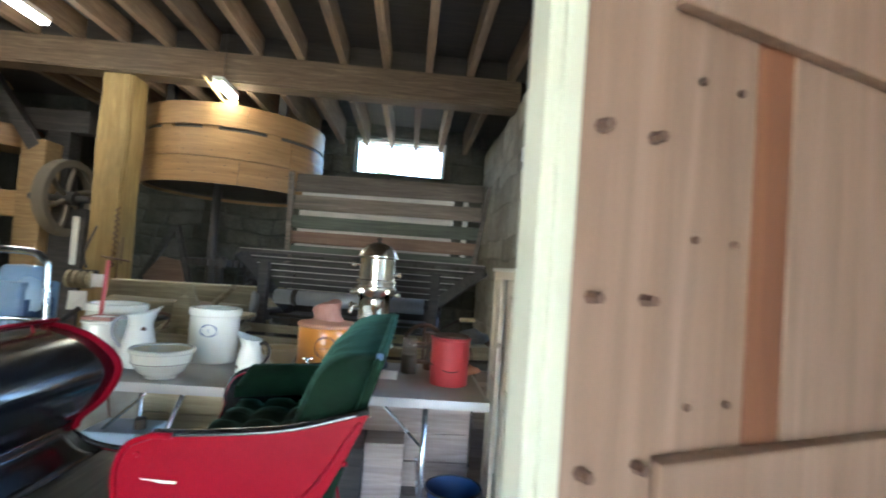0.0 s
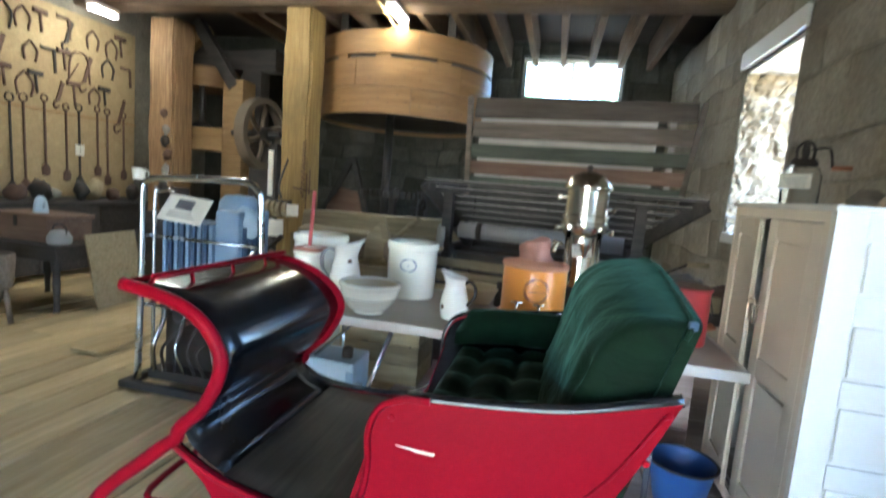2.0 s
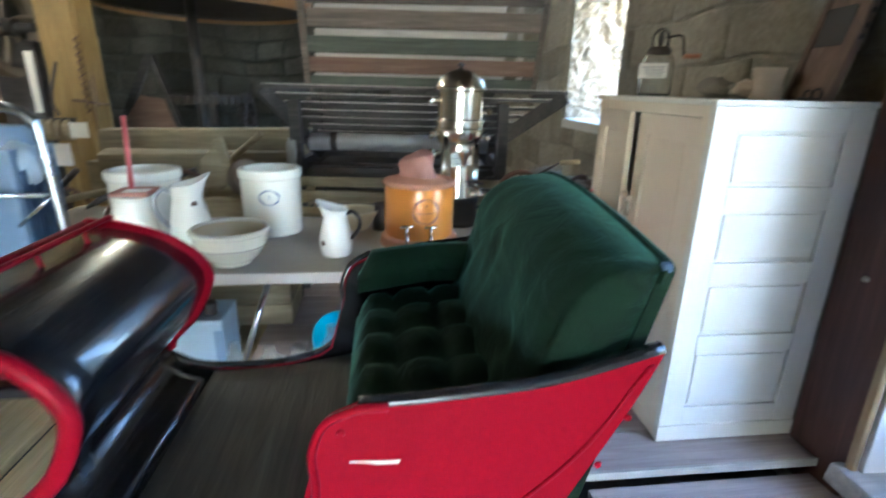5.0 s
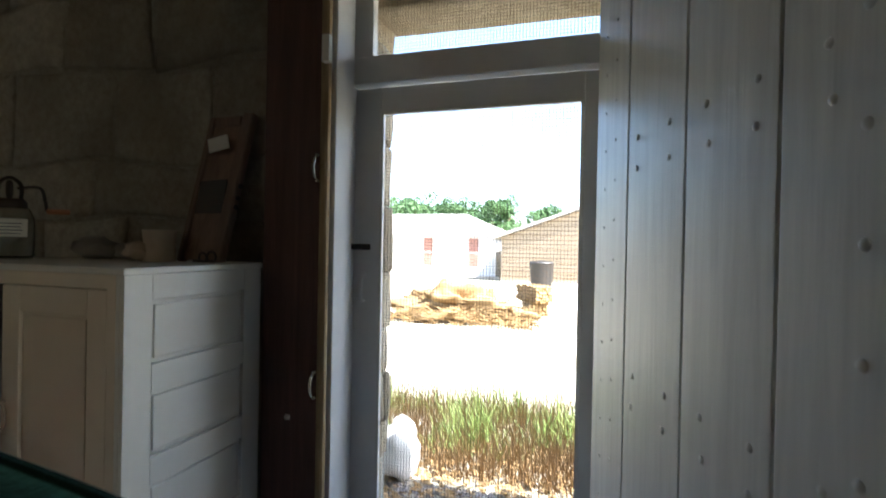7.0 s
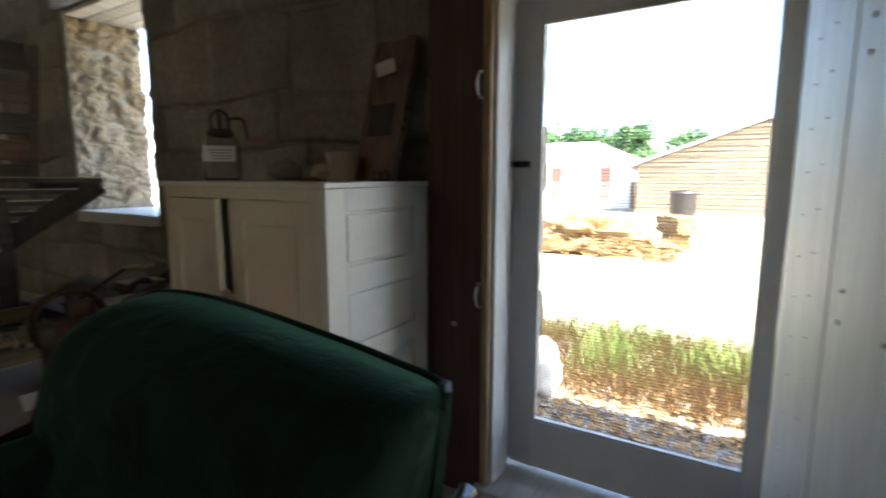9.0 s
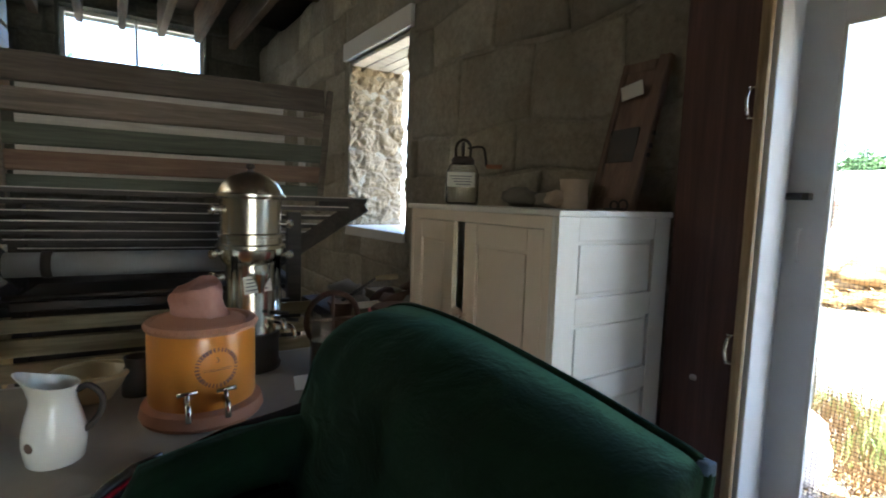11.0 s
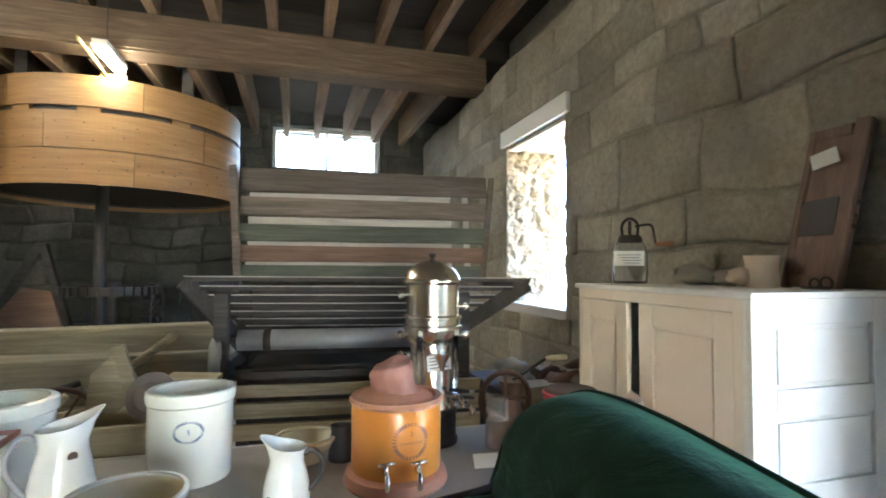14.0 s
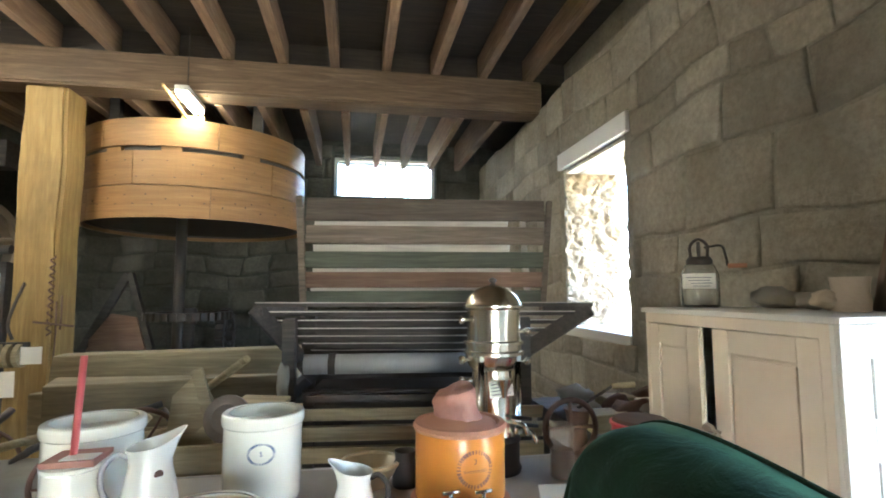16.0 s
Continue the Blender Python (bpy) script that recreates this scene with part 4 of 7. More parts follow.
for a, b in ((1.39, CZ - 0.021), (1.112, 1.198), (0.832, 0.915), (0.545, 0.62), (PZ + 0.071, 0.30)):
    part("rail", box(CX0 + 0.0955, 1.2545, CY0 + 0.0008, CY0 + 0.0155, a, b, 0, 0.003), M["cupboard"], side)
for a, b in ((1.198, 1.39), (0.915, 1.112), (0.62, 0.832), (0.30, 0.545)):
    part("panel", box(0.865, 1.24, CY0 + 0.007, CY0 + 0.0155, a + 0.014, b - 0.014, 0, 0.005), M["cupboard"], side)
part("plinth", box(CX0 - 0.004, CX1, CY0 - 0.006, CY0 + 0.028, PZ, PZ + 0.07, 0.001, 0.003), M["cupboard"], cupboard)


def panel_door(y0, y1, z0, z1, x, label, swing=0.0):
    c = Vector((x + 0.022, y1, 0))
    m = Matrix.Translation(c) @ pose(0, 0, 0, 0, 0, swing) @ Matrix.Translation(-c)
    k = M["cupboard_front"]
    d = part("door", moved(box(x + 0.014, x + 0.022, y0, y1, z0, z1), m), k, cupboard, label)
    for a, b in ((y0, y0 + 0.075), (y1 - 0.075, y1)):
        part("stile", moved(box(x, x + 0.0135, a, b, z0, z1, 0.0005, 0.003), m), k, d)
    for a, b in ((z0, z0 + 0.09), (z0 + 0.55, z0 + 0.64), (z1 - 0.08, z1)):
        part("rail", moved(box(x + 0.0008, x + 0.0135, y0 + 0.0755, y1 - 0.0755, a, b, 0, 0.003), m), k, d)
    for a, b in ((z0 + 0.115, z0 + 0.525), (z0 + 0.665, z1 - 0.105)):
        part("panel", moved(box(x + 0.005, x + 0.0135, y0 + 0.085, y1 - 0.085, a - 0.015, b + 0.015, 0, 0.003), m), k, d)
    return d


panel_door(2.865, 3.295, PZ + 0.06, 1.425, CX0, "pinkish panelled cupboard door, shut")
panel_door(3.335, 3.69, PZ + 0.06, 1.425, CX0, "panelled cupboard door, ajar", -4.0)
part("face_frame", join(box(CX0, CX0 + 0.022, CY0 + 0.031, 2.863, PZ, CZ - 0.021), box(CX0, CX0 + 0.022, 3.694, CY1 - 0.021, PZ, CZ - 0.021), box(CX0 + 0.0005, CX0 + 0.022, 2.864, 3.693, 1.428, CZ - 0.021), box(CX0 + 0.0005, CX0 + 0.022, 2.864, 3.693, PZ, PZ + 0.058)), M["cupboard_front"], cupboard)
for y in (3.275, 3.345):
    part("drop_pull", join(tube(ring((CX0 - 0.014, y, 1.02), 0.03, "x", 18, 0.7, 1.3), 0.0045, 6, True), lathe([(0, -0.006), (0.009, -0.004), (0.009, 0.004), (0, 0.006)], (CX0 - 0.008, y, 1.062), 10)), M["bone"], cupboard, "small brass drop pull")
part("tied_rag", moved(lathe([(0.0, -0.012), (0.013, -0.006), (0.009, 0.006), (0.0, 0.012)], (0, 0, 0), 8), Matrix.Translation((CX0 - 0.018, 3.31, 1.07)) @ Matrix.Diagonal((1.2, 3.0, 1.4, 1))), M["bone"], cupboard, "twist of cloth tying the doors")
for y in (2.868,):
    for z in (0.45, 1.17):
        part("hinge", box(CX0 - 0.003, CX0, y - 0.008, y + 0.01, z - 0.035, z + 0.035, 0, 0.001), M["cupboard_front"], cupboard)

# on the cupboard
def butter_churn(at, turn, size):
    t = thing("butter_churn", at, "small glass jar butter churn with iron crank and paper label", "churn")
    m = Matrix.Translation(at) @ pose(0, 0, 0, 0, 0, turn) @ Matrix.Diagonal((size, size, size, 1))
    x, y, z = 0.0, 0.0, 0.0

    def piece(name, bm, material, parent, label=""):
        return part(name, moved(bm, m), material, parent, label)

    outer = [(0.0, 0.0), (0.062, 0.0), (0.070, 0.012), (0.070, 0.13), (0.058, 0.165), (0.045, 0.178)]
    inner = [(r - 0.004, max(h, 0.006)) for r, h in outer][::-1]
    piece("jar", lathe(outer + inner[:-1] + [(0, 0.006)], (x, y, z), 8 * 4), M["glass"], t, "clear square-shouldered glass jar")
    piece("lid", lathe([(0, 0.205), (0.04, 0.203), (0.049, 0.19), (0.049, 0.172), (0.046, 0.172), (0.046, 0.186), (0, 0.19)], (x, y, z), 28), M["iron"], t)
    piece("gear", moved(lathe([(0, -0.006), (0.03, -0.006), (0.032, 0), (0.03, 0.006), (0, 0.006)], (0, 0, 0), 20), Matrix.Translation((x, y, z + 0.235)) @ pose(0, 0, 0, 90)), M["iron"], t)
    piece("yoke", tube(smooth_path([(x, y + 0.03, z + 0.2), (x, y + 0.03, z + 0.25), (x, y, z + 0.275), (x, y - 0.03, z + 0.25), (x, y - 0.03, z + 0.2)], 5), 0.006, 8), M["iron"], t)
    piece("crank", tube(smooth_path([(x, y - 0.02, z + 0.24), (x, y - 0.08, z + 0.245), (x, y - 0.095, z + 0.2), (x, y - 0.1, z + 0.165)], 5), 0.005, 8), M["iron"], t)
    piece("grip", tube([(x, y - 0.1, z + 0.165), (x, y - 0.165, z + 0.165)], 0.009, 10), M["terracotta"], t, "brown wooden grip")
    lab = piece("label", box(x - 0.0735, x - 0.0725, y - 0.058, y + 0.058, z + 0.075, z + 0.135), M["paper"], t, "white typed paper label")
    for k in range(4):
        piece("text_line", box(x - 0.0741, x - 0.0736, y - 0.045 + 0.006 * (k % 2), y + 0.045 - 0.008 * k, z + 0.117 - 0.011 * k, z + 0.120 - 0.011 * k), M["ink"], lab)
    return t


butter_churn((0.995, 3.66, CZ), 50, 1.12)


def lump(c, r, seed, squash=(1, 1, 1), rough=0.35, sub=3):
    bm = bmesh.new()
    bmesh.ops.create_icosphere(bm, subdivisions=sub, radius=1)
    for v in bm.verts:
        d = v.co.normalized()
        v.co = d * (1 + rough * noise.fractal(d * 1.6 + Vector((seed, seed * 2, 0)), 1.0, 2.0, 3))
        v.co = Vector((v.co.x * r * squash[0], v.co.y * r * squash[1], v.co.z * r * squash[2]))
    lo = min(v.co.z for v in bm.verts)
    for v in bm.verts:
        v.co += Vector((c[0], c[1], c[2] - lo))
    for f in bm.faces:
        f.smooth = True
    return bm


solo("crumpled_rag", lump((1.18, 3.45, CZ), 0.07, 2.0, (0.9, 1.5, 0.6)), M["canvas"], "crumpled dark grey rag on the cupboard", "rag")
solo("crumpled_rag", lump((1.2, 3.3, CZ), 0.05, 6.0, (0.9, 1.5, 0.6)), M["canvas"], "small crumpled dark rag on the cupboard", "rag")
solo("old_tin", join(moved(lathe([(0, 0), (0.055, 0), (0.058, 0.03), (0.053, 0.07), (0.06, 0.12), (0.056, 0.12), (0.05, 0.07), (0.054, 0.03), (0, 0.008)], (0, 0, 0), 22), Matrix.Translation((1.17, 3.12, CZ)) @ pose(0, 0, 0, 0, 0, 0)), lump((1.13, 3.17, CZ), 0.05, 9.0, (1, 1, 0.7))), M["bone"], "crumpled pale rusty tin lying open", "tin")
solo("iron_rings", join(tube(ring((1.20, 2.905, CZ + 0.022), 0.02, "x", 16), 0.004, 6, True), tube(ring((1.20, 2.945, CZ + 0.02), 0.017, "x", 16), 0.004, 6, True), tube([(1.2, 2.90, CZ + 0.006), (1.2, 2.99, CZ + 0.006)], 0.005, 6)), M["iron"], "rusty iron scissors lying on the cupboard", "scissors")
wash = thing("leaning_frame", (1.3, 3.0, CZ), "tall brown wooden frame leaning on the stone wall", "frame")
LB0, LB1 = Vector((1.245, 3.005, CZ)), Vector((1.368, 2.962, 2.085))    # foot and head of the board's middle line
LUP = (1, 0, 0.2)


def along(f, dy):
    p = LB0.lerp(LB1, f)
    return (p.x, p.y + dy, p.z)


part("stile", beam_between(along(0, -0.088), along(1, -0.088), 0.05, 0.032, 0.004, LUP), M["red_wood"], wash)
part("stile", beam_between(along(0, 0.082), along(0.985, 0.082), 0.028, 0.032, 0.004, LUP), M["red_wood"], wash)
part("back_panel", beam_between(along(0.01, 0.012), along(0.97, 0.004), 0.13, 0.01, 0, LUP), M["red_wood"], wash)
part("crosspiece", beam_between(along(0.95, -0.06), along(0.95, 0.068), 0.03, 0.04), M["red_wood"], wash)
part("crosspiece", beam_between(along(0.05, -0.06), along(0.05, 0.068), 0.03, 0.04), M["red_wood"], wash)
ptch = along(0.44, 0.02)
part("dark_panel", moved(box(-0.012, -0.008, -0.075, 0.058, -0.075, 0.06, 0.004), Matrix.Translation(ptch) @ pose(0, 0, 0, 0, 12, 0)), M["iron"], wash, "dark worn inset")
for f in (0.42, 0.5, 0.36):
    part("notch", moved(box(-0.01, 0.008, -0.006, 0.0, -0.008, 0.008), Matrix.Translation(along(f, -0.113))), M["iron"], wash)
part("tag", beam_between((1.308, 2.93, 1.968), (1.308, 3.025, 1.95), 0.004, 0.055, 0.0), M["paper"], wash, "small white paper tag")

# ---------------- folding table and its crockery ----------------
TZ = 0.85
table = thing("folding_table", (-0.42, 3.38, PZ), "long grey folding table with pale metal edge", "table")
TX0, TX1, TY0, TY1 = -1.62, 0.645, 2.96, 3.80
part("tabletop", box(TX0 + 0.012, TX1 - 0.012, TY0 + 0.012, TY1 - 0.012, TZ - 0.025, TZ, 0, 0.003), M["table_top"], table)
part("rim", join(box(TX0, TX1, TY0, TY0 + 0.012, TZ - 0.04, TZ + 0.001), box(TX0, TX1, TY1 - 0.012, TY1, TZ - 0.04, TZ + 0.001), box(TX0, TX0 + 0.012, TY0 + 0.012, TY1 - 0.012, TZ - 0.04, TZ + 0.001), box(TX1 - 0.012, TX1, TY0 + 0.012, TY1 - 0.012, TZ - 0.04, TZ + 0.001)), M["table_rim"], table, "pale metal table edge")
for x in (-1.3, 0.35):
    for y in (TY0 + 0.07, TY1 - 0.07):
        part("leg", tube([(x, y, PZ if x > -1.2 else 0.0), (x, y, TZ - 0.03)], 0.013, 10), M["tube_steel"], table)
    part("leg_bar", tube([(x, TY0 + 0.07, 0.32), (x, TY1 - 0.07, 0.32)], 0.009, 8), M["tube_steel"], table)
    part("leg_brace", tube([(x, TY0 + 0.4, 0.5), (x + (0.33 if x < 0 else -0.33), TY0 + 0.4, TZ - 0.03)], 0.008, 8), M["tube_steel"], table)
for x in (-0.62, -0.95):
    part("leg_brace", tube([(x, TY0 + 0.08, 0.30), (x + 0.18, TY0 + 0.08, TZ - 0.04)], 0.012, 8), M["tube_steel"], table)


def shell(outer, t, c, seg=48):
    """A turned vessel, open at the top, with a wall of thickness t."""
    inner = [(max(r - t, 0), max(h, t)) for r, h in outer[1:]][::-1]
    return lathe(outer + inner + [(0, t)], c, seg)


def crock(x, y, r, h, label, mark=None):
    t = thing("crock", (x, y, TZ), label, "crock")
    pr = [(0, 0), (r * 0.94, 0), (r * 0.97, 0.012), (r * 0.985, h * 0.5), (r * 0.985, h - 0.045), (r * 1.03, h - 0.04), (r * 1.05, h - 0.022), (r * 1.03, h - 0.004), (r * 0.99, h)]
    b = part("body", shell(pr, 0.018, (x, y, TZ)), M["stoneware"], t)
    if mark:
        oval_mark(b, x, y, r, TZ + h * 0.61, mark, M["ink_blue"], 0.047, 0.036)
    return t


def wrap(x, y, r, a0):
    """Bends flat (u, v) artwork onto an upright drum round (x, y), facing the angle a0."""
    def f(u, v, lift=0.0008):
        a = a0 + u / r
        return (x + (r + lift) * math.cos(a), y + (r + lift) * math.sin(a), v)
    return f


def oval_mark(parent, x, y, r, z, lines, material, w, h):
    """A maker's stamp: a dotted oval and short words round a figure."""
    a0 = -math.pi / 2 + 0.12
    f = wrap(x, y, r, a0)
    bm = bmesh.new()
    for k in range(34):
        a = 2 * math.pi * k / 34
        for s0, s1 in ((0.78, 0.98),):
            b = a + 0.11 * (1 + 0.4 * math.sin(k * 7.0))
            q = [(math.cos(a) * w * s0, math.sin(a) * h * s0), (math.cos(b) * w * s0, math.sin(b) * h * s0), (math.cos(b) * w * s1, math.sin(b) * h * s1), (math.cos(a) * w * s1, math.sin(a) * h * s1)]
            bm.faces.new([bm.verts.new(f(u, z + v)) for u, v in q])
    part("stamp", bm, material, parent, "faded oval maker's stamp")
    for txt, size, dz in lines:
        cu = bpy.data.curves.new("lettering", "FONT")
        cu.body, cu.size, cu.align_x, cu.align_y = txt, size, "CENTER", "CENTER"
        tmp = bpy.data.objects.new("lettering", cu)
        scene.collection.objects.link(tmp)
        bpy.context.view_layer.update()
        me = bpy.data.meshes.new_from_object(tmp)
        bpy.data.objects.remove(tmp)
        base = world_base(parent)
        for v in me.vertices:
            v.co = Vector(f(v.co.x, z + dz + v.co.y, 0.0012)) - base
        me.materials.clear()
        me.materials.append(material)
        ob = new("lettering", me)
        ob.parent = parent


crock(-0.85, 3.552, 0.134, 0.297, "white five-gallon stoneware crock with blue stamp", [("5", 0.022, 0.0)])
crock(-1.415, 3.60, 0.15, 0.28, "wide white stoneware crock standing at the back")


def pitcher(x, y, z, r, h, turn, label, handle_mat, material):
    """An enamel jug with pouring lip and strap handle; turn: where the lip points, in degrees."""
    t = thing("pitcher", (x, y, z), label, "pitcher")
    pr = [(0, 0), (r * 0.82, 0), (r * 0.9, h * 0.03), (r, h * 0.25), (r * 0.97, h * 0.42), (r * 0.86, h * 0.6), (r * 0.74, h * 0.74), (r * 0.71, h * 0.8), (r * 0.76, h * 0.92), (r * 0.83, h)]
    bm = shell(pr, 0.004, (0, 0, 0), 40)
    for v in bm.verts:
        k = max(0.0, (v.co.z / h - 0.76) / 0.24)
        rad = math.hypot(v.co.x, v.co.y)
        if rad > 1e-4 and k > 0:
            c = v.co.x / rad
            g = max(0.0, c) ** 3
            v.co.x += g * k * k * r * 0.36
            v.co.z += k * (c * 0.04 + 0.1 * g) * h
    m = Matrix.Translation((x, y, z)) @ pose(0, 0, 0, 0, 0, turn)
    b = part("body", moved(bm, m), material, t)
    hd = tube(smooth_path([(-r * 0.74, 0, h * 0.88), (-r * 1.1, 0, h * 0.93), (-r * 1.5, 0, h * 0.8), (-r * 1.5, 0, h * 0.6), (-r * 1.15, 0, h * 0.42), (-r * 0.94, 0, h * 0.36)], 6), 0.008, 8)
    part("handle", moved(hd, m), handle_mat, t, "worn dark-edged handle" if handle_mat is M["iron"] else "")
    for a, hz in ((-40, 0.2), (60, 0.3), (-75, 0.72)):
        rr = r * (0.985 if hz < 0.5 else 0.76)
        chip = moved(lathe([(0, 0.0015), (0.011, 0.001), (0.013, 0)], (0, 0, 0), 9), m @ pose(rr * math.cos(radians(a)), rr * math.sin(radians(a)), h * hz, 0, 90, a))
        part("chip", chip, M["rust"], b, "rusty chip in the enamel")
    return t


pitcher(-1.12, 3.285, TZ, 0.079, 0.272, 25, "tall white enamel water pitcher with rust chips", M["roller"], M["enamel"])
pitcher(-0.532, 3.182, TZ, 0.066, 0.195, 165, "small white enamel jug with dark chipped handle", M["iron"], M["enamel"])
bowl = thing("mixing_bowl", (-0.915, 3.10, TZ), "white stoneware mixing bowl with raised bands", "bowl")
part("body", shell([(0, 0), (0.07, 0), (0.074, 0.012), (0.1, 0.03), (0.122, 0.065), (0.126, 0.068), (0.129, 0.075), (0.135, 0.118), (0.142, 0.122), (0.144, 0.134), (0.139, 0.14)], 0.009, (-0.915, 3.10, TZ)), M["stoneware"], bowl)
part("band", lathe([(0.1285, 0.072), (0.1305, 0.0725), (0.1305, 0.076), (0.1285, 0.0765)], (-0.915, 3.10, TZ), 48), M["canvas"], bowl, "thin grey band")

part("inner_glaze", lathe([(0, 0.0095), (0.062, 0.0095), (0.066, 0.02), (0.09, 0.038), (0.112, 0.075), (0.124, 0.112), (0.1285, 0.13)], (-0.915, 3.10, TZ), 48), M["yellow_ware"], bowl, "yellowed glaze inside")
churn = thing("churn", (-1.345, 3.325, TZ), "white stoneware butter churn with red dasher stick", "churn")
part("body", lathe([(0, 0), (0.076, 0), (0.081, 0.02), (0.08, 0.12), (0.076, 0.17), (0.074, 0.2), (0.082, 0.205), (0.082, 0.215), (0.07, 0.22), (0.066, 0.2), (0, 0.2)], (-1.345, 3.325, TZ), 36), M["stoneware"], churn)
lid = part("lid", join(box(-1.405, -1.262, 3.26, 3.39, TZ + 0.221, TZ + 0.238, 0.004, 0.004)), M["leather"], churn, "flat red-painted wooden lid")
part("paper_tag", box(-1.355, -1.268, 3.268, 3.33, TZ + 0.239, TZ + 0.2405, 0.001), M["paper"], lid)
part("dasher", tube([(-1.345, 3.325, TZ + 0.23), (-1.335, 3.332, TZ + 0.525)], 0.0098, 12), painted("pinkish red dasher paint", (0.5, 0.1, 0.1), 0.5, (0.4, 0.2, 0.15), 0.4, 8), churn, "faded red dasher handle")

cooler = thing("water_cooler", (-0.185, 3.325, TZ), "orange stoneware water cooler with two taps", "cooler")
CC = (-0.185, 3.325, TZ)
part("foot", lathe([(0, 0), (0.165, 0), (0.172, 0.012), (0.165, 0.04), (0.148, 0.05), (0, 0.05)], CC, 48), M["terracotta"], cooler, "flared bare clay foot")
cb = part("body", shell([(0, 0.05), (0.146, 0.05), (0.148, 0.06), (0.148, 0.25), (0.144, 0.262)], 0.014, CC), M["orange"], cooler)
oval_mark(cb, CC[0], CC[1], 0.148, TZ + 0.172, [("3", 0.022, 0.022), ("GUARANTEED", 0.0115, -0.006)], M["ink_brown"], 0.06, 0.058)
part("rim", lathe([(0.13, 0.262), (0.152, 0.262), (0.156, 0.272), (0.15, 0.284), (0.132, 0.286), (0.13, 0.262)], CC, 48), M["terracotta"], cooler)
part("lid", lathe([(0.134, 0.276), (0.125, 0.283), (0.09, 0.292), (0.075, 0.297), (0, 0.298)], (CC[0] - 0.01, CC[1] + 0.01, CC[2]), 40), M["terracotta"], cooler, "domed clay lid")
for i in range(44):
    a = 2 * math.pi * i / 44
    part("bead", moved(lathe([(0, 0.004), (0.004, 0.003), (0.005, 0), (0, 0)], (0, 0, 0), 6), Matrix.Translation((CC[0] + 0.1535 * math.cos(a), CC[1] + 0.1535 * math.sin(a), CC[2] + 0.273)) @ pose(0, 0, 0, 0, 90, math.degrees(a))), M["terracotta"], cooler)
for dx in (-0.062, 0.035):
    y = CC[1] - math.sqrt(0.148 ** 2 - dx * dx)
    x = CC[0] + dx
    tap = join(tube(smooth_path([(x, y + 0.01, TZ + 0.085), (x, y - 0.035, TZ + 0.085), (x, y - 0.05, TZ + 0.075), (x, y - 0.052, TZ + 0.045)], 5), 0.0085, 10), tube([(x, y - 0.03, TZ + 0.08), (x, y - 0.03, TZ + 0.115)], 0.007, 8))
    tp = part("tap", tap, M["chrome"], cooler, "small nickel tap")
    part("tap_lever", tube([(x - 0.026, y - 0.03, TZ + 0.115), (x + 0.026, y - 0.03, TZ + 0.118)], 0.006, 8), M["chrome"], tp)


def hat():
    """A battered cap: sagging crown with creases, over a short turned-up brim."""
    bm = lathe([(0, 0.118), (0.03, 0.122), (0.056, 0.128), (0.072, 0.124), (0.08, 0.112), (0.083, 0.09), (0.082, 0.065), (0.086, 0.045), (0.09, 0.03), (0.098, 0.016), (0.1, 0.006), (0.094, 0.0), (0.08, 0.006), (0, 0.01)], (0, 0, 0), 56)
    for v in bm.verts:
        p = v.co * 13
        a = math.atan2(v.co.y, v.co.x)
        k = v.co.z / 0.13
        v.co += Vector((noise.noise(p), noise.noise(p + Vector((7, 0, 0))), noise.noise(p + Vector((0, 9, 0))))) * 0.02
        r = 1 + 0.07 * k * noise.noise(Vector((a * 1.6, v.co.z * 30, 4.0))) - 0.1 * k * max(0.0, math.cos(2 * a + 0.6)) - 0.06 * abs(noise.noise(Vector((math.cos(a) * 3, math.sin(a) * 3, v.co.z * 18))))
        v.co.x, v.co.y = v.co.x * r, v.co.y * r
        v.co.z -= 0.035 * k * max(0.0, math.cos(a - 2.4))
    bm.transform(Matrix.Translation((-0.188, 3.35, TZ + 0.28)) @ pose(0, 0, 0, 3, -7, 20) @ Matrix.Diagonal((0.9, 0.9, 0.92, 1)))
    return bm


solo("crumpled_hat", hat(), M["leather"], "crumpled reddish felt cap on the cooler", "hat")
U = (0.03, 3.662, TZ)
urn = thing("coffee_urn", U, "tall nickel-plated coffee urn with domed lid and taps", "urn")
part("base", lathe([(0, 0), (0.105, 0), (0.108, 0.015), (0.1, 0.03), (0.1, 0.11), (0.106, 0.125), (0.1, 0.14), (0, 0.14)], U, 40), M["iron"], urn, "dark burner base")
part("lower_body", lathe([(0.088, 0.14), (0.094, 0.145), (0.09, 0.16), (0.09, 0.40), (0.1, 0.41), (0.112, 0.43), (0.117, 0.455), (0.124, 0.46), (0.124, 0.472), (0.113, 0.478), (0.113, 0.50)], U, 48), M["chrome"], urn)
part("upper_body", lathe([(0.113, 0.50), (0.122, 0.503), (0.122, 0.512), (0.109, 0.518), (0.109, 0.64), (0.116, 0.645), (0.126, 0.65), (0.126, 0.658), (0.116, 0.662)], U, 48), M["chrome"], urn)
lid = part("lid", lathe([(0.116, 0.662), (0.112, 0.675), (0.098, 0.70), (0.07, 0.723), (0.035, 0.737), (0.014, 0.742), (0, 0.743)], U, 48), M["chrome"], urn, "domed lid")
part("finial", lathe([(0.014, 0.742), (0.008, 0.75), (0.017, 0.757), (0.014, 0.768), (0, 0.774)], U, 20), M["iron"], lid)
part("gauge_bowl", lathe([(0, 0.30), (0.012, 0.305), (0.02, 0.335), (0.034, 0.36), (0.036, 0.375), (0, 0.378)], (U[0] + 0.01, U[1] - 0.105, TZ), 24), M["chrome"], urn)
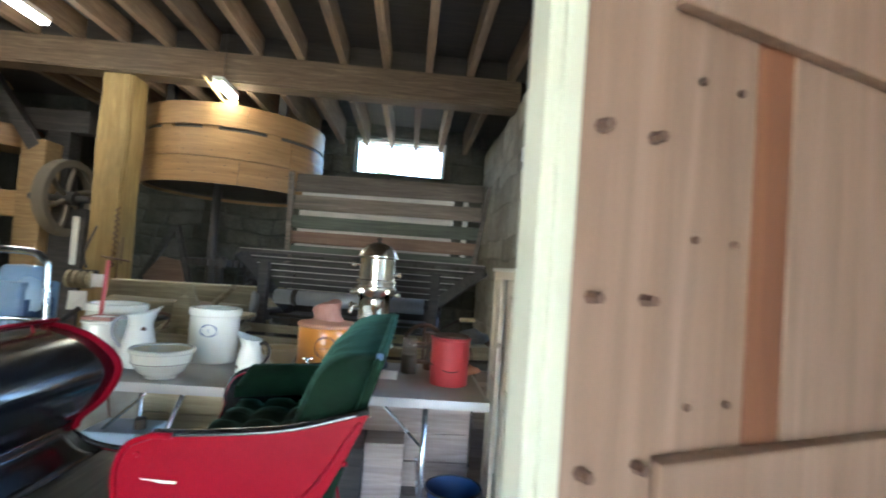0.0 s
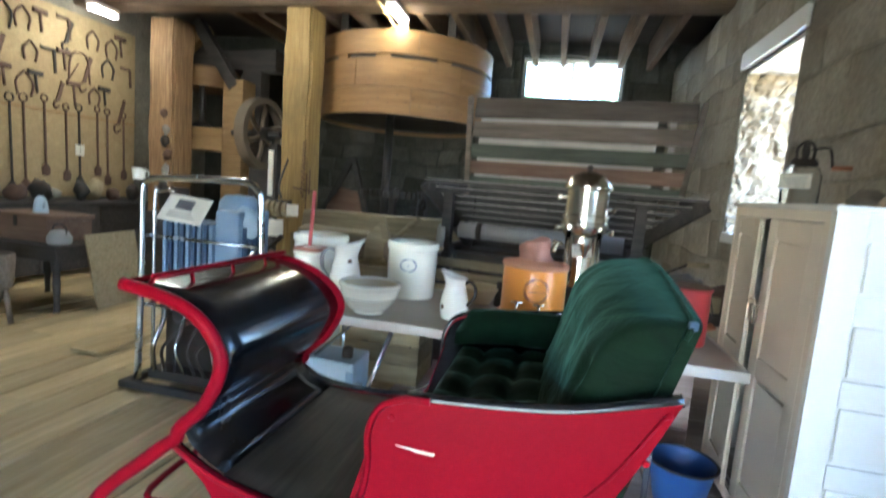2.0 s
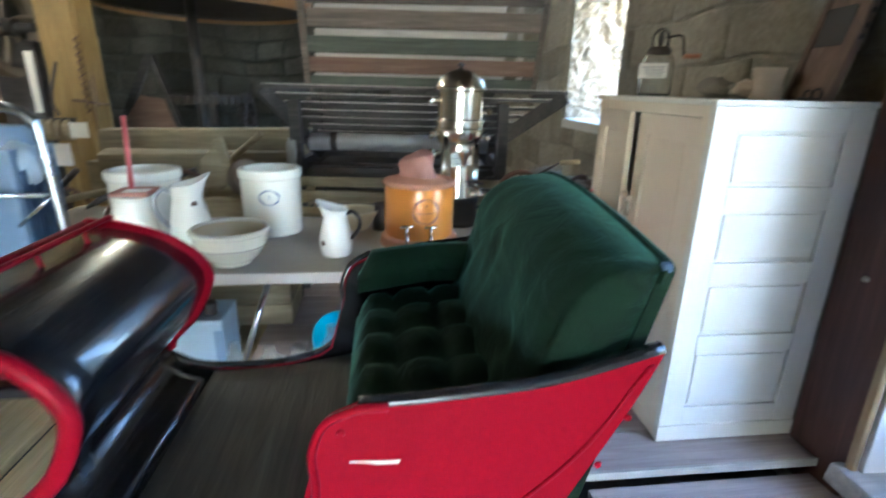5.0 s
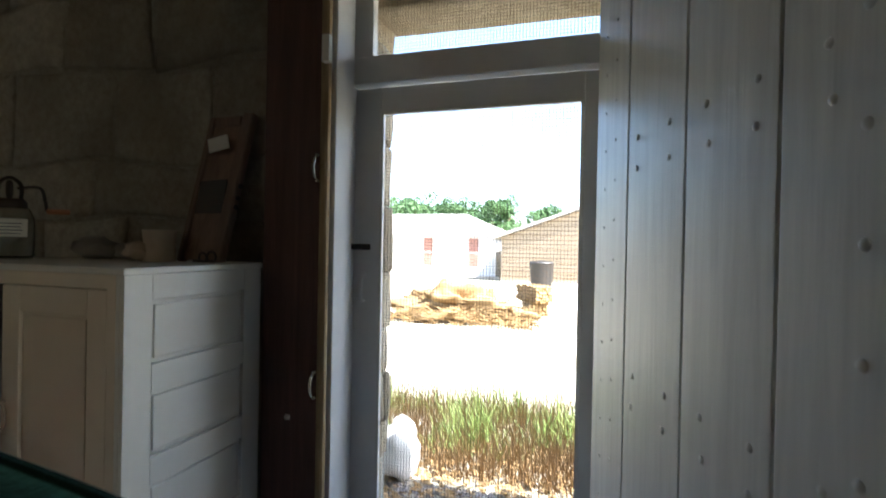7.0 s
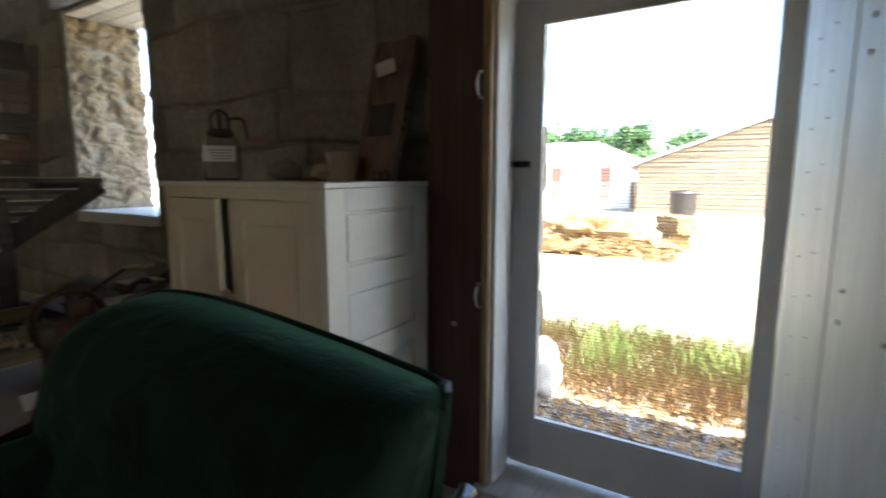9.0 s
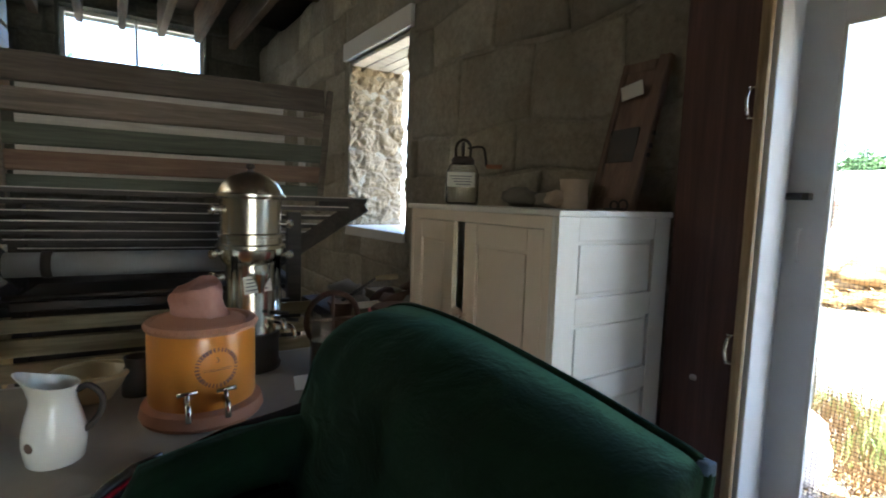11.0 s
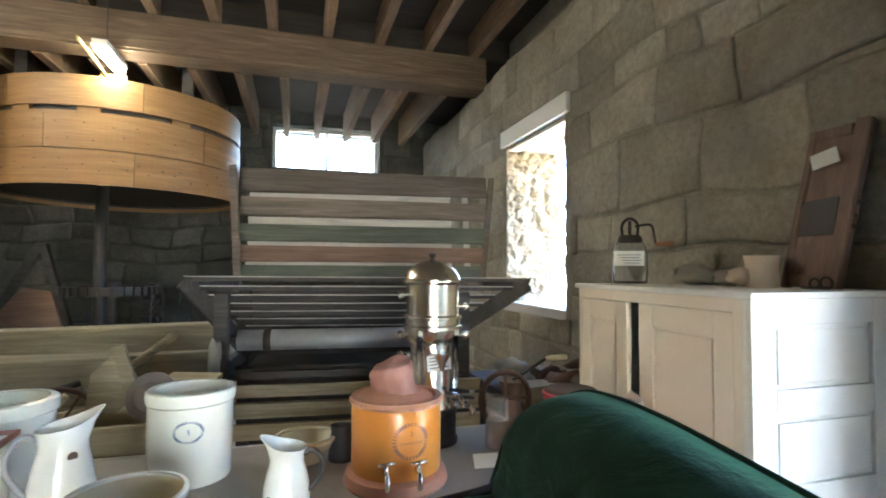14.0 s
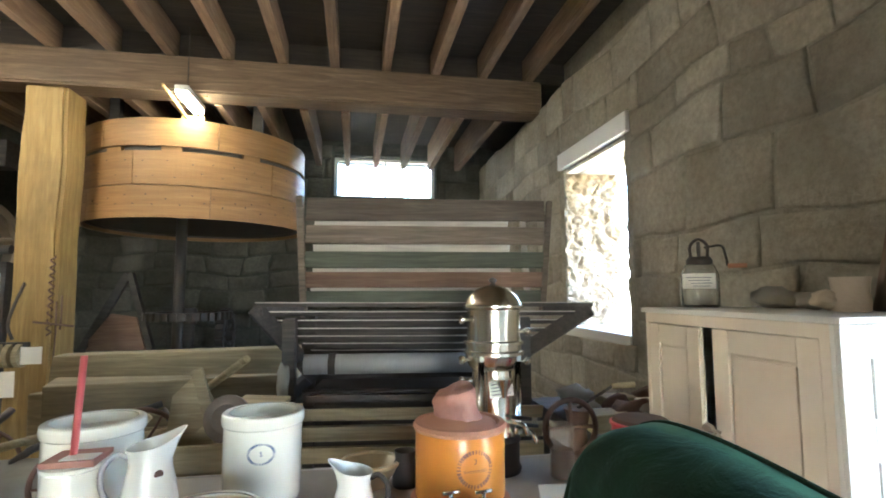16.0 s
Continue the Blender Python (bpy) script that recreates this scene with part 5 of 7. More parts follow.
for dx in (-0.075, 0.075):
    gt = part("gauge_tube", tube([(U[0] + dx, U[1] - 0.085, TZ + 0.17), (U[0] + dx, U[1] - 0.085, TZ + 0.44)], 0.012, 12), M["glass"], urn, "glass gauge tube")
    for z in (0.16, 0.44):
        part("gauge_nut", lathe([(0, 0), (0.017, 0), (0.017, 0.022), (0, 0.022)], (U[0] + dx, U[1] - 0.085, TZ + z), 6, False), M["chrome"], gt)
for z, sx in ((0.60, -1), (0.44, -1), (0.36, -1), (0.55, 1), (0.43, 1)):
    part("knob", moved(lathe([(0.006, 0), (0.006, 0.02), (0.015, 0.028), (0.018, 0.04), (0.012, 0.05), (0, 0.052)], (0, 0, 0), 16), Matrix.Translation((U[0] + sx * 0.1, U[1] - 0.02, TZ + z)) @ pose(0, 0, 0, 0, 90 * sx)), M["chrome"], urn)
part("side_spout", tube(smooth_path([(U[0] - 0.1, U[1] - 0.03, TZ + 0.36), (U[0] - 0.13, U[1] - 0.04, TZ + 0.35), (U[0] - 0.14, U[1] - 0.045, TZ + 0.31)], 4), 0.014, 10), M["chrome"], urn)
for dx, z in ((0.05, 0.20), (0.085, 0.17)):
    tp = part("tap", tube(smooth_path([(U[0] + dx, U[1] - 0.07, TZ + z), (U[0] + dx + 0.03, U[1] - 0.13, TZ + z), (U[0] + dx + 0.04, U[1] - 0.145, TZ + z - 0.035)], 5), 0.009, 10), M["chrome"], urn, "nickel tap")
    part("tap_handle", tube([(U[0] + dx - 0.01, U[1] - 0.11, TZ + z + 0.03), (U[0] + dx + 0.06, U[1] - 0.11, TZ + z + 0.02)], 0.007, 8), M["iron"], tp)
lab = part("label", beam_between((U[0] - 0.05, U[1] - 0.113, TZ + 0.333), (U[0] + 0.045, U[1] - 0.113, TZ + 0.343), 0.0015, 0.062, 0), M["paper"], urn, "handwritten white card")
for k in range(4):
    part("text_line", beam_between((U[0] - 0.042, U[1] - 0.1143, TZ + 0.354 - 0.013 * k), (U[0] + 0.036 - 0.012 * (k % 3), U[1] - 0.1143, TZ + 0.361 - 0.013 * k), 0.0006, 0.0035, 0), M["ink"], lab)
bowl2 = solo("yellow_bowl", shell([(0, 0), (0.055, 0), (0.06, 0.01), (0.09, 0.05), (0.105, 0.075), (0.112, 0.082), (0.112, 0.092), (0.106, 0.094)], 0.007, (-0.47, 3.58, TZ)), M["yellow_ware"], "shallow cream-yellow pudding bowl", "bowl")
jug = thing("dark_jug", (-0.345, 3.56, TZ), "small dark tin jug", "jug")
part("body", shell([(0, 0), (0.045, 0), (0.047, 0.01), (0.043, 0.07), (0.036, 0.1), (0.04, 0.125)], 0.003, (-0.345, 3.56, TZ), 28), M["iron"], jug)
part("handle", tube(smooth_path([(-0.31, 3.55, TZ + 0.11), (-0.275, 3.545, TZ + 0.105), (-0.275, 3.545, TZ + 0.06), (-0.3, 3.55, TZ + 0.03)], 5), 0.005, 8), M["iron"], jug)
card = thing("price_card", (0.15, 3.36, TZ), "cream card propped on the table", "card")
part("sheet", beam_between((0.10, 3.35, TZ + 0.022), (0.20, 3.34, TZ + 0.022), 0.002, 0.05, 0, (0, 0.8, 1)), M["paper"], card)
tumbler = thing("glass_jar", (0.26, 3.52, TZ), "tall dusty glass jar of brown grain", "jar")
part("glass", shell([(0, 0), (0.045, 0), (0.048, 0.01), (0.046, 0.18), (0.05, 0.2)], 0.004, (0.26, 3.52, TZ), 28), M["glass_old"], tumbler)
part("filling", lathe([(0, 0.006), (0.041, 0.006), (0.041, 0.11), (0, 0.115)], (0.26, 3.52, TZ), 28), M["rust"], tumbler, "brown dried filling")
can = thing("red_can", (0.475, 3.32, TZ), "faded red metal can with rusty lid", "can")
part("body", lathe([(0, 0), (0.098, 0), (0.102, 0.006), (0.102, 0.235), (0.108, 0.24), (0.108, 0.248), (0.098, 0.252), (0, 0.252)], (0.475, 3.32, TZ), 40), painted("faded red can paint", (0.5, 0.05, 0.055), 0.45, (0.32, 0.08, 0.07), 0.5, 5), can)
part("lid", lathe([(0.1, 0.252), (0.09, 0.262), (0, 0.268)], (0.475, 3.32, TZ), 40), M["rust"], can, "rusty lid")
part("bail", tube(smooth_path([(0.37, 3.32, TZ + 0.2), (0.36, 3.30, TZ + 0.12), (0.475, 3.21, TZ + 0.08), (0.585, 3.30, TZ + 0.12), (0.58, 3.32, TZ + 0.2)], 6), 0.003, 6), M["iron"], can)
gr = thing("hand_grinder", (0.36, 3.66, TZ), "rusty cast-iron hand grinder with wooden grip", "grinder")
part("wheel", tube(ring((0.34, 3.62, TZ + 0.16), 0.11, "y", 24), 0.012, 8, True), M["rust"], gr)
part("hub", lathe([(0, 0), (0.05, 0), (0.055, 0.03), (0.035, 0.12), (0.05, 0.2), (0.06, 0.22), (0, 0.22)], (0.40, 3.68, TZ), 20), M["rust"], gr)
part("spoke", tube([(0.23, 3.62, TZ + 0.16), (0.45, 3.62, TZ + 0.16)], 0.008, 6), M["rust"], gr)
part("spoke", tube([(0.34, 3.62, TZ + 0.05), (0.34, 3.62, TZ + 0.27)], 0.008, 6), M["rust"], gr)
part("crank", tube([(0.40, 3.68, TZ + 0.22), (0.55, 3.66, TZ + 0.31)], 0.007, 8), M["iron"], gr)
part("grip", tube([(0.55, 3.66, TZ + 0.31), (0.645, 3.64, TZ + 0.318)], 0.013, 10), M["box_wood"], gr, "pale turned grip")
for i, (x, y, s, k) in enumerate(((0.52, 3.62, 0.06, "rust"), (0.60, 3.52, 0.05, "terracotta"), (0.56, 3.72, 0.07, "iron"))):
    solo("scrap_part", lump((x, y, TZ), s, 11.0 + i, (1.2, 0.9, 0.7), 0.5, 2), M[k], "small rusty machine part on the table", "part", "machine scraps on the table")
# ---------------- ceiling lamps ----------------
def tube_lamp(x, y0, y1, z, label, glow_mat="lamp"):
    t = thing("fluorescent_lamp", (x, (y0 + y1) / 2, z), label, "lamp", "fluorescent lamps")
    part("housing", box(x - 0.06, x + 0.06, y0 - 0.02, y1 + 0.02, z + 0.045, z + 0.10, 0, 0.01), M["white_paint"], t, "white metal lamp housing")
    for dx in (-0.028, 0.028):
        part("tube", tube([(x + dx, y0, z + 0.02), (x + dx, y1, z + 0.02)], 0.019, 12), M[glow_mat], t, "glowing fluorescent tube")
    for y in (y0 + 0.15, y1 - 0.15):
        part("hanger", tube([(x, y, z + 0.1), (x, y, 4.105 if y < 6.57 else 3.48)], 0.004, 6), M["iron"], t)
    return t


tube_lamp(-2.11, 6.40, 6.90, 3.36, "short fluorescent lamp hung above the wooden vat", "lamp_dim")
tube_lamp(-3.72, 4.75, 5.95, 3.66, "long fluorescent lamp hung from the joists")
tube_lamp(-5.95, 6.25, 6.6, 3.30, "small fluorescent lamp over the tool board")
lf = thing("lamp_frame", (-2.0, 6.4, 3.5), "thin yellow wooden laths carrying the lamp", "lath")
part("lath", beam_between((-2.30, 6.60, 3.50), (-2.22, 6.92, 3.32), 0.02, 0.03), M["post"], lf)
part("lath", beam_between((-2.24, 6.30, 3.42), (-2.22, 6.92, 3.32), 0.02, 0.03), M["post"], lf)
part("crosspiece", beam_between((-2.31, 6.66, 3.50), (-1.96, 6.66, 3.475), 0.02, 0.03), M["post"], lf)
part("block", box(-2.28, -2.06, 6.93, 6.97, 3.27, 3.36, 0, 0.004), M["post"], lf)

# ---------------- wooden vat on its shaft ----------------
VC = (-2.36, 7.98)
vat = thing("wooden_vat", (VC[0], VC[1], 0.0), "huge round bent-wood mill casing in two bands", "vat")


def hoop(r, z0, z1, t, a0, a1, seg=40, wob=0.0):
    bm = bmesh.new()
    q = []
    for i in range(seg + 1):
        a = a0 + (a1 - a0) * i / seg
        c, s = math.cos(a), math.sin(a)
        dz = wob * math.sin(a * 2.0 + 1)
        q.append([bm.verts.new((VC[0] + rr * c, VC[1] + rr * s, zz + dz)) for rr, zz in ((r, z0), (r, z1), (r - t, z1), (r - t, z0))])
    for a, b in zip(q, q[1:]):
        for k in range(4):
            f = bm.faces.new((a[k], a[(k + 1) % 4], b[(k + 1) % 4], b[k]))
            f.smooth = False
    bm.faces.new(q[0])
    bm.faces.new(q[-1][::-1])
    return bm


seams = (0.0, 1.15, 2.4, 3.4, 4.55, 5.3, 6.283)
for z0, z1, r in ((3.005, 3.285, 1.185), (2.62, 2.955, 1.19), (2.30, 2.615, 1.183)):
    for a, b in zip(seams, seams[1:]):
        off = z0 * 1.7
        part("bent_board", hoop(r, z0, z1, 0.03, a + off + 0.002, b + off - 0.002, 30, 0.004), M["vat"], vat)
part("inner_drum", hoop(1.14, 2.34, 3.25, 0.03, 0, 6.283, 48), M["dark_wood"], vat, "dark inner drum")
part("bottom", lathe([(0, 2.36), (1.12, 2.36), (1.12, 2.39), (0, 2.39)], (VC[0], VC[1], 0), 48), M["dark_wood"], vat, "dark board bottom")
for i in range(60):
    a = 3.6 + 2.6 * (i % 30) / 30 + random.uniform(-0.03, 0.03)
    z = (2.42, 2.5, 2.72, 2.85)[i % 4] + random.uniform(-0.03, 0.03)
    part("nail", moved(lathe([(0, 0.003), (0.007, 0.002), (0.008, 0), (0, 0)], (0, 0, 0), 6), Matrix.Translation((VC[0] + 1.188 * math.cos(a), VC[1] + 1.188 * math.sin(a), z)) @ pose(0, 0, 0, 0, 90, math.degrees(a))), M["iron"], vat)
for a in (4.25, 4.75, 5.4):
    part("spacer", moved(box(-0.09, 0.09, -0.05, 0.0, 2.952, 3.008), Matrix.Translation((VC[0] + 1.17 * math.cos(a), VC[1] + 1.17 * math.sin(a), 0)) @ pose(0, 0, 0, 0, 0, math.degrees(a) - 90)), M["vat"], vat)
part("shaft", tube([(VC[0] + 0.02, VC[1] - 0.7, -0.04), (VC[0] + 0.02, VC[1] - 0.7, 2.4)], 0.055, 14), M["iron"], vat, "dark iron upright shaft")
for a in (0.5, 2.2, 3.9, 5.6):
    part("hanger_post", box(VC[0] + 0.95 * math.cos(a) - 0.05, VC[0] + 0.95 * math.cos(a) + 0.05, VC[1] + 0.95 * math.sin(a) - 0.05, VC[1] + 0.95 * math.sin(a) + 0.05, 2.38, 3.86), M["dark_wood"], vat)


def gear(name, c, R, axis, label, teeth=36, thick=0.08):
    t = thing(name, c, label, "gear")
    m = Matrix.Translation(c) @ {"z": pose(0, 0, 0), "x": pose(0, 0, 0, 0, 90), "y": pose(0, 0, 0, 90)}[axis]
    part("rim", moved(lathe([(R * 0.82, -thick / 2), (R, -thick / 2), (R, thick / 2), (R * 0.82, thick / 2), (R * 0.82, -thick / 2)], (0, 0, 0), 40), m), M["iron"], t)
    part("hub", moved(lathe([(0, -thick), (R * 0.2, -thick), (R * 0.2, thick), (0, thick)], (0, 0, 0), 20), m), M["iron"], t)
    for i in range(6):
        part("spoke", moved(tube([(0, 0, 0), (R * 0.85 * math.cos(i * math.pi / 3), R * 0.85 * math.sin(i * math.pi / 3), 0)], R * 0.05, 8), m), M["iron"], t)
    for i in range(teeth):
        a = 2 * math.pi * i / teeth
        part("tooth", moved(box(R * 0.99, R * 1.08, -0.018, 0.018, -thick / 2, thick / 2), m @ pose(0, 0, 0, 0, 0, math.degrees(a))), M["iron"], t)
    return t


gear("bevel_gear", (-2.26, 7.35, 1.33), 0.40, "z", "dark cast-iron gear lying flat on the shaft", 32)
gear("spur_gear", (-1.92, 7.5, 1.10), 0.28, "x", "dark cast-iron gear standing upright", 26)
solo("gear_block", box(-2.7, -1.8, 7.2, 7.75, -0.04, 0.82, 0.01, 0.01), M["dark_wood"], "dark timber block under the gears", "block")
solo("gear_stand", box(-2.31, -2.21, 7.3, 7.4, 0.82, 1.29, 0.004, 0.01), M["dark_wood"], "dark bearing stand of the gear", "stand")
aframe = thing("plough_frame", (-3.0, 7.4, -0.04), "triangular orange-brown wooden harrow frame standing up", "harrow")
part("arm", beam_between((-3.3, 7.4, 0.95), (-2.9, 7.45, 1.78), 0.06, 0.08), M["dark_wood"], aframe)
part("arm", beam_between((-2.62, 7.4, 0.95), (-2.88, 7.45, 1.78), 0.06, 0.08), M["dark_wood"], aframe)
tri = bmesh.new()
vs = [[tri.verts.new((x, 7.38 + s, z)) for x, z in ((-3.3, 0.98), (-2.68, 0.98), (-2.78, 1.32), (-3.02, 1.36))] for s in (0, 0.03)]
tri.faces.new(vs[0])
tri.faces.new(vs[1][::-1])
for i in range(4):
    tri.faces.new((vs[0][i], vs[0][(i + 1) % 4], vs[1][(i + 1) % 4], vs[1][i]))
part("board", tri, M["brown_wood"], aframe)
part("foot", box(-3.35, -2.6, 7.3, 7.5, -0.04, 0.95), M["dark_wood"], aframe)

# timber and crates stacked behind the table
pile = [(-2.6, -0.95, 5.55, 5.75, 0.88, 1.15), (-2.5, -1.0, 5.3, 5.5, 0.70, 0.985), (-2.7, -1.1, 5.52, 5.72, 0.53, 0.875), (-2.45, -0.98, 5.28, 5.46, 0.36, 0.695), (-2.6, -1.0, 5.5, 5.7, 0.165, 0.525), (-2.5, -1.05, 5.28, 5.5, 0.165, 0.355)]
for a in pile:
    solo("timber_balk", box(*a, 0.02, 0.012), M["balk"], "rough old timber balk in a stack", "timber", "stacked timber balks")
for x in (-2.2, -1.3):
    solo("stack_bearer", box(x - 0.05, x + 0.05, 5.25, 5.8, -0.03 if x < -1.03 else 0.15, 0.16 if x < -1.03 else 0.17), M["dark_wood"], "short bearer under the timber stack", "bearer")
def crate(x0, x1, y0, y1, z0, z1, label):
    t = thing("crate", ((x0 + x1) / 2, (y0 + y1) / 2, z0), label, "crate", "wooden crates behind the table")
    n = 3
    hgt = (z1 - z0) / n
    for i in range(n):
        a, b = z0 + hgt * i + 0.006, z0 + hgt * (i + 1) - 0.006
        part("slat", box(x0, x1, y0, y0 + 0.014, a, b, 0.003), M["box_wood"], t)
        part("slat", box(x0, x1, y1 - 0.014, y1, a, b, 0.003), M["box_wood"], t)
        part("slat", box(x0, x0 + 0.014, y0 + 0.015, y1 - 0.015, a, b, 0.003), M["box_wood"], t)
        part("slat", box(x1 - 0.014, x1, y0 + 0.015, y1 - 0.015, a, b, 0.003), M["box_wood"], t)
    part("bottom", box(x0 + 0.015, x1 - 0.015, y0 + 0.015, y1 - 0.015, z0, z0 + 0.012), M["box_wood"], t)
    return t


crate(-1.42, -0.88, 3.95, 4.35, 0.16, 0.55, "slatted pale wooden crate")
crate(-1.40, -0.92, 3.97, 4.33, 0.552, 0.92, "slatted pale wooden crate stacked on another")
wedge = bmesh.new()
wv = [[wedge.verts.new((x, 4.12 + s, z)) for x, z in ((-1.36, 0.93), (-1.24, 0.93), (-1.15, 1.02), (-1.24, 1.2), (-1.34, 1.1))] for s in (0, 0.05)]
wedge.faces.new(wv[0])
wedge.faces.new(wv[1][::-1])
for i in range(5):
    wedge.faces.new((wv[0][i], wv[0][(i + 1) % 5], wv[1][(i + 1) % 5], wv[1][i]))
solo("wooden_wedge", wedge, M["box_wood"], "pale pointed board standing in the crate", "board")
solo("wooden_wedge", beam_between((-1.15, 4.1, 0.925), (-1.235, 4.1, 1.22), 0.05, 0.03), M["box_wood"], "pale narrow board leaning in the crate", "board")
for i in range(4):
    solo("short_board", moved(box(-0.11, 0.11, -0.16, 0.16, 0, 0.024, 0.004, 0.003), Matrix.Translation((-1.0 + 0.008 * i, 4.16, 0.921 + 0.034 * i)) @ pose(0, 0, 0, 2, 1.5 * (i % 2), 9 * (i % 3) - 8)), M["box_wood"], "short pale board stacked on the crate", "board", "short boards on the crate")
solo("straw_hat", moved(lathe([(0, 0.02), (0.06, 0.018), (0.07, 0.008), (0.10, 0.0), (0.10, -0.012), (0, -0.005)], (0, 0, 0), 28), Matrix.Translation((-1.07, 3.97, 1.025)) @ pose(0, 0, 0, 78, 8, -8)), M["disc"], "round brown hide disc leaning on the crate", "basket")
solo("wooden_mallet", join(tube([(-1.42, 4.9, 0.98), (-1.12, 4.6, 1.2)], 0.022, 10)), M["box_wood"], "pale wooden tool handle sticking up", "handle")
for i in range(9):
    x = -2.5 + 0.13 * i + random.uniform(-0.04, 0.04)
    p = smooth_path([(x, 4.3 + 0.05 * i, 0.3), (x + random.uniform(-0.2, 0.3), 4.5, 0.62 + random.uniform(0, 0.15)), (x + random.uniform(0.1, 0.6), 4.8, 0.82 + random.uniform(0, 0.12))], 6)
    solo("bent_handle", tube(p, random.uniform(0.012, 0.022), 8), M["box_wood" if i % 3 else "iron"], "bent pale wooden handle in a heap", "handle", "heap of old handles")
heap = solo("scrap_heap", lump((-2.0, 4.55, -0.02), 0.45, 31.0, (1.5, 0.6, 0.75), 0.45, 4), M["canvas"], "dusty heap of old farm parts", "heap", kind="stuff")
for cx, cy, cz, r in ((-1.75, 4.15, 0.72, 0.16), (-2.75, 5.2, 0.52, 0.22), (-1.55, 4.35, 0.8, 0.2)):
    solo("iron_hoop", join(tube(ring((cx, cy, cz), r, "y", 28), 0.012, 8, True), *[tube([(cx, cy, cz), (cx + r * math.cos(k * 1.05), cy, cz + r * math.sin(k * 1.05))], 0.006, 6) for k in range(6)], tube([(cx, cy + 0.1, cz - r - 0.3), (cx, cy, cz - r)], 0.01, 6)), M["rust"], "small rusty iron wheel in the heap", "wheel", "small iron wheels")

# ---------------- slatted machine ----------------
rack = thing("slatted_machine", (0.0, 4.8, 0.15), "old slatted wooden farm machine with tall back and hopper", "machine")
lean = lambda z: 5.12 + 0.15 * (z - 1.5) / 0.75
for z0, z1, k in ((2.085, 2.25, "grey_wood"), (1.915, 2.045, "grey_wood"), (1.735, 1.855, "green_wood"), (1.60, 1.705, "brown_wood"), (1.49, 1.575, "green_wood")):
    zm = (z0 + z1) / 2
    part("back_slat", moved(box(-0.90 + 0.03 * (2.2 - zm), 0.86 - 0.10 * (2.2 - zm), -0.012, 0.012, -(z1 - z0) / 2, (z1 - z0) / 2, 0.006, 0.004), Matrix.Translation((0, lean(zm), zm)) @ pose(0, 0, 0, -11)), M[k], rack)
    if zm < 2.0:
        part("pale_lath", box(-0.84, 0.58, lean(zm) + 0.05, lean(zm) + 0.065, z1 - 0.01, z1 + 0.055, 0.006), M["pale_wood"], rack)
        part("pale_block", box(0.67, 0.715, lean(zm) + 0.04, lean(zm) + 0.06, z1 - 0.005, z1 + 0.06, 0.002), M["pale_wood"], rack)
part("back_post", beam_between((-0.955, 5.27, 2.265), (-0.87, 5.1, 1.40), 0.045, 0.05), M["grey_wood"], rack, "weathered upright")
part("back_post", beam_between((0.90, 5.27, 2.245), (0.78, 5.1, 1.40), 0.04, 0.045), M["grey_wood"], rack, "weathered upright")
for k in range(7):
    z, y = 1.50 - 0.052 * k, 4.42 + 0.085 * k
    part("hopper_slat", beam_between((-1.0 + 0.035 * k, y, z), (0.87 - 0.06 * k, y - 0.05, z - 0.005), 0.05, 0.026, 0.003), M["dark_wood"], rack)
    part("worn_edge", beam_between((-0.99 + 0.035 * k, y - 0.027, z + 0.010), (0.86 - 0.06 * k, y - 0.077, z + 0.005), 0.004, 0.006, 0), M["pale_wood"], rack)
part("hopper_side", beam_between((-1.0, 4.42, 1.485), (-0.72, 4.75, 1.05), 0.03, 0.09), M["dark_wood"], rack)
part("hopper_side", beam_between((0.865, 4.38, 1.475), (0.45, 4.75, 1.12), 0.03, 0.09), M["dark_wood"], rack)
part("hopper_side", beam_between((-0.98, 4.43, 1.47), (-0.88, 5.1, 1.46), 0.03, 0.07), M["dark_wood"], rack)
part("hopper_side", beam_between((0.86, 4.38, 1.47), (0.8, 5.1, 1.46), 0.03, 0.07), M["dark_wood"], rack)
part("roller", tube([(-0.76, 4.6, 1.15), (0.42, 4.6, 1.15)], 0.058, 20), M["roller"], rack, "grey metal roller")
# dark sheet added to give the black, shaded void behind the roller
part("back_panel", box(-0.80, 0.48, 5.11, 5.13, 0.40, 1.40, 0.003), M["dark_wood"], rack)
part("roller_band", tube([(-0.62, 4.6, 1.15), (-0.58, 4.6, 1.15)], 0.064, 20), M["iron"], rack)
part("roller_rod", tube([(-0.85, 4.6, 1.15), (0.55, 4.6, 1.15)], 0.02, 10), M["iron"], rack)
for x in (-0.82, 0.5):
    for y in (4.48, 5.08):
        part("leg", beam_between((x, y, 0.15), (x, y, 1.42), 0.07, 0.07), M["dark_wood"], rack)
    part("side_rail", beam_between((x, 4.45, 1.0), (x, 5.1, 1.0), 0.05, 0.08), M["dark_wood"], rack)
part("pan", box(-0.72, 0.42, 4.46, 5.0, 0.955, 1.0, 0, 0.006), M["iron"], rack, "black iron pan under the roller")
part("pan_rim", tube([(-0.74, 4.46, 1.02), (0.45, 4.46, 1.02)], 0.014, 8), M["iron"], rack)
for z0, z1 in ((0.905, 0.965), (0.81, 0.88), (0.70, 0.78), (0.58, 0.67), (0.45, 0.54)):
    part("front_board", box(-0.95, 0.55, 4.26, 4.285, z0, z1, 0.006, 0.003), M["box_wood"], rack, "pale dusty board")
part("front_post", box(-0.85, -0.80, 4.29, 4.33, 0.15, 0.98), M["dark_wood"], rack)
part("front_post", box(0.40, 0.45, 4.29, 4.33, 0.15, 0.98), M["dark_wood"], rack)
rack.location.x, rack.rotation_euler = -0.04, (0, 0, radians(-6))
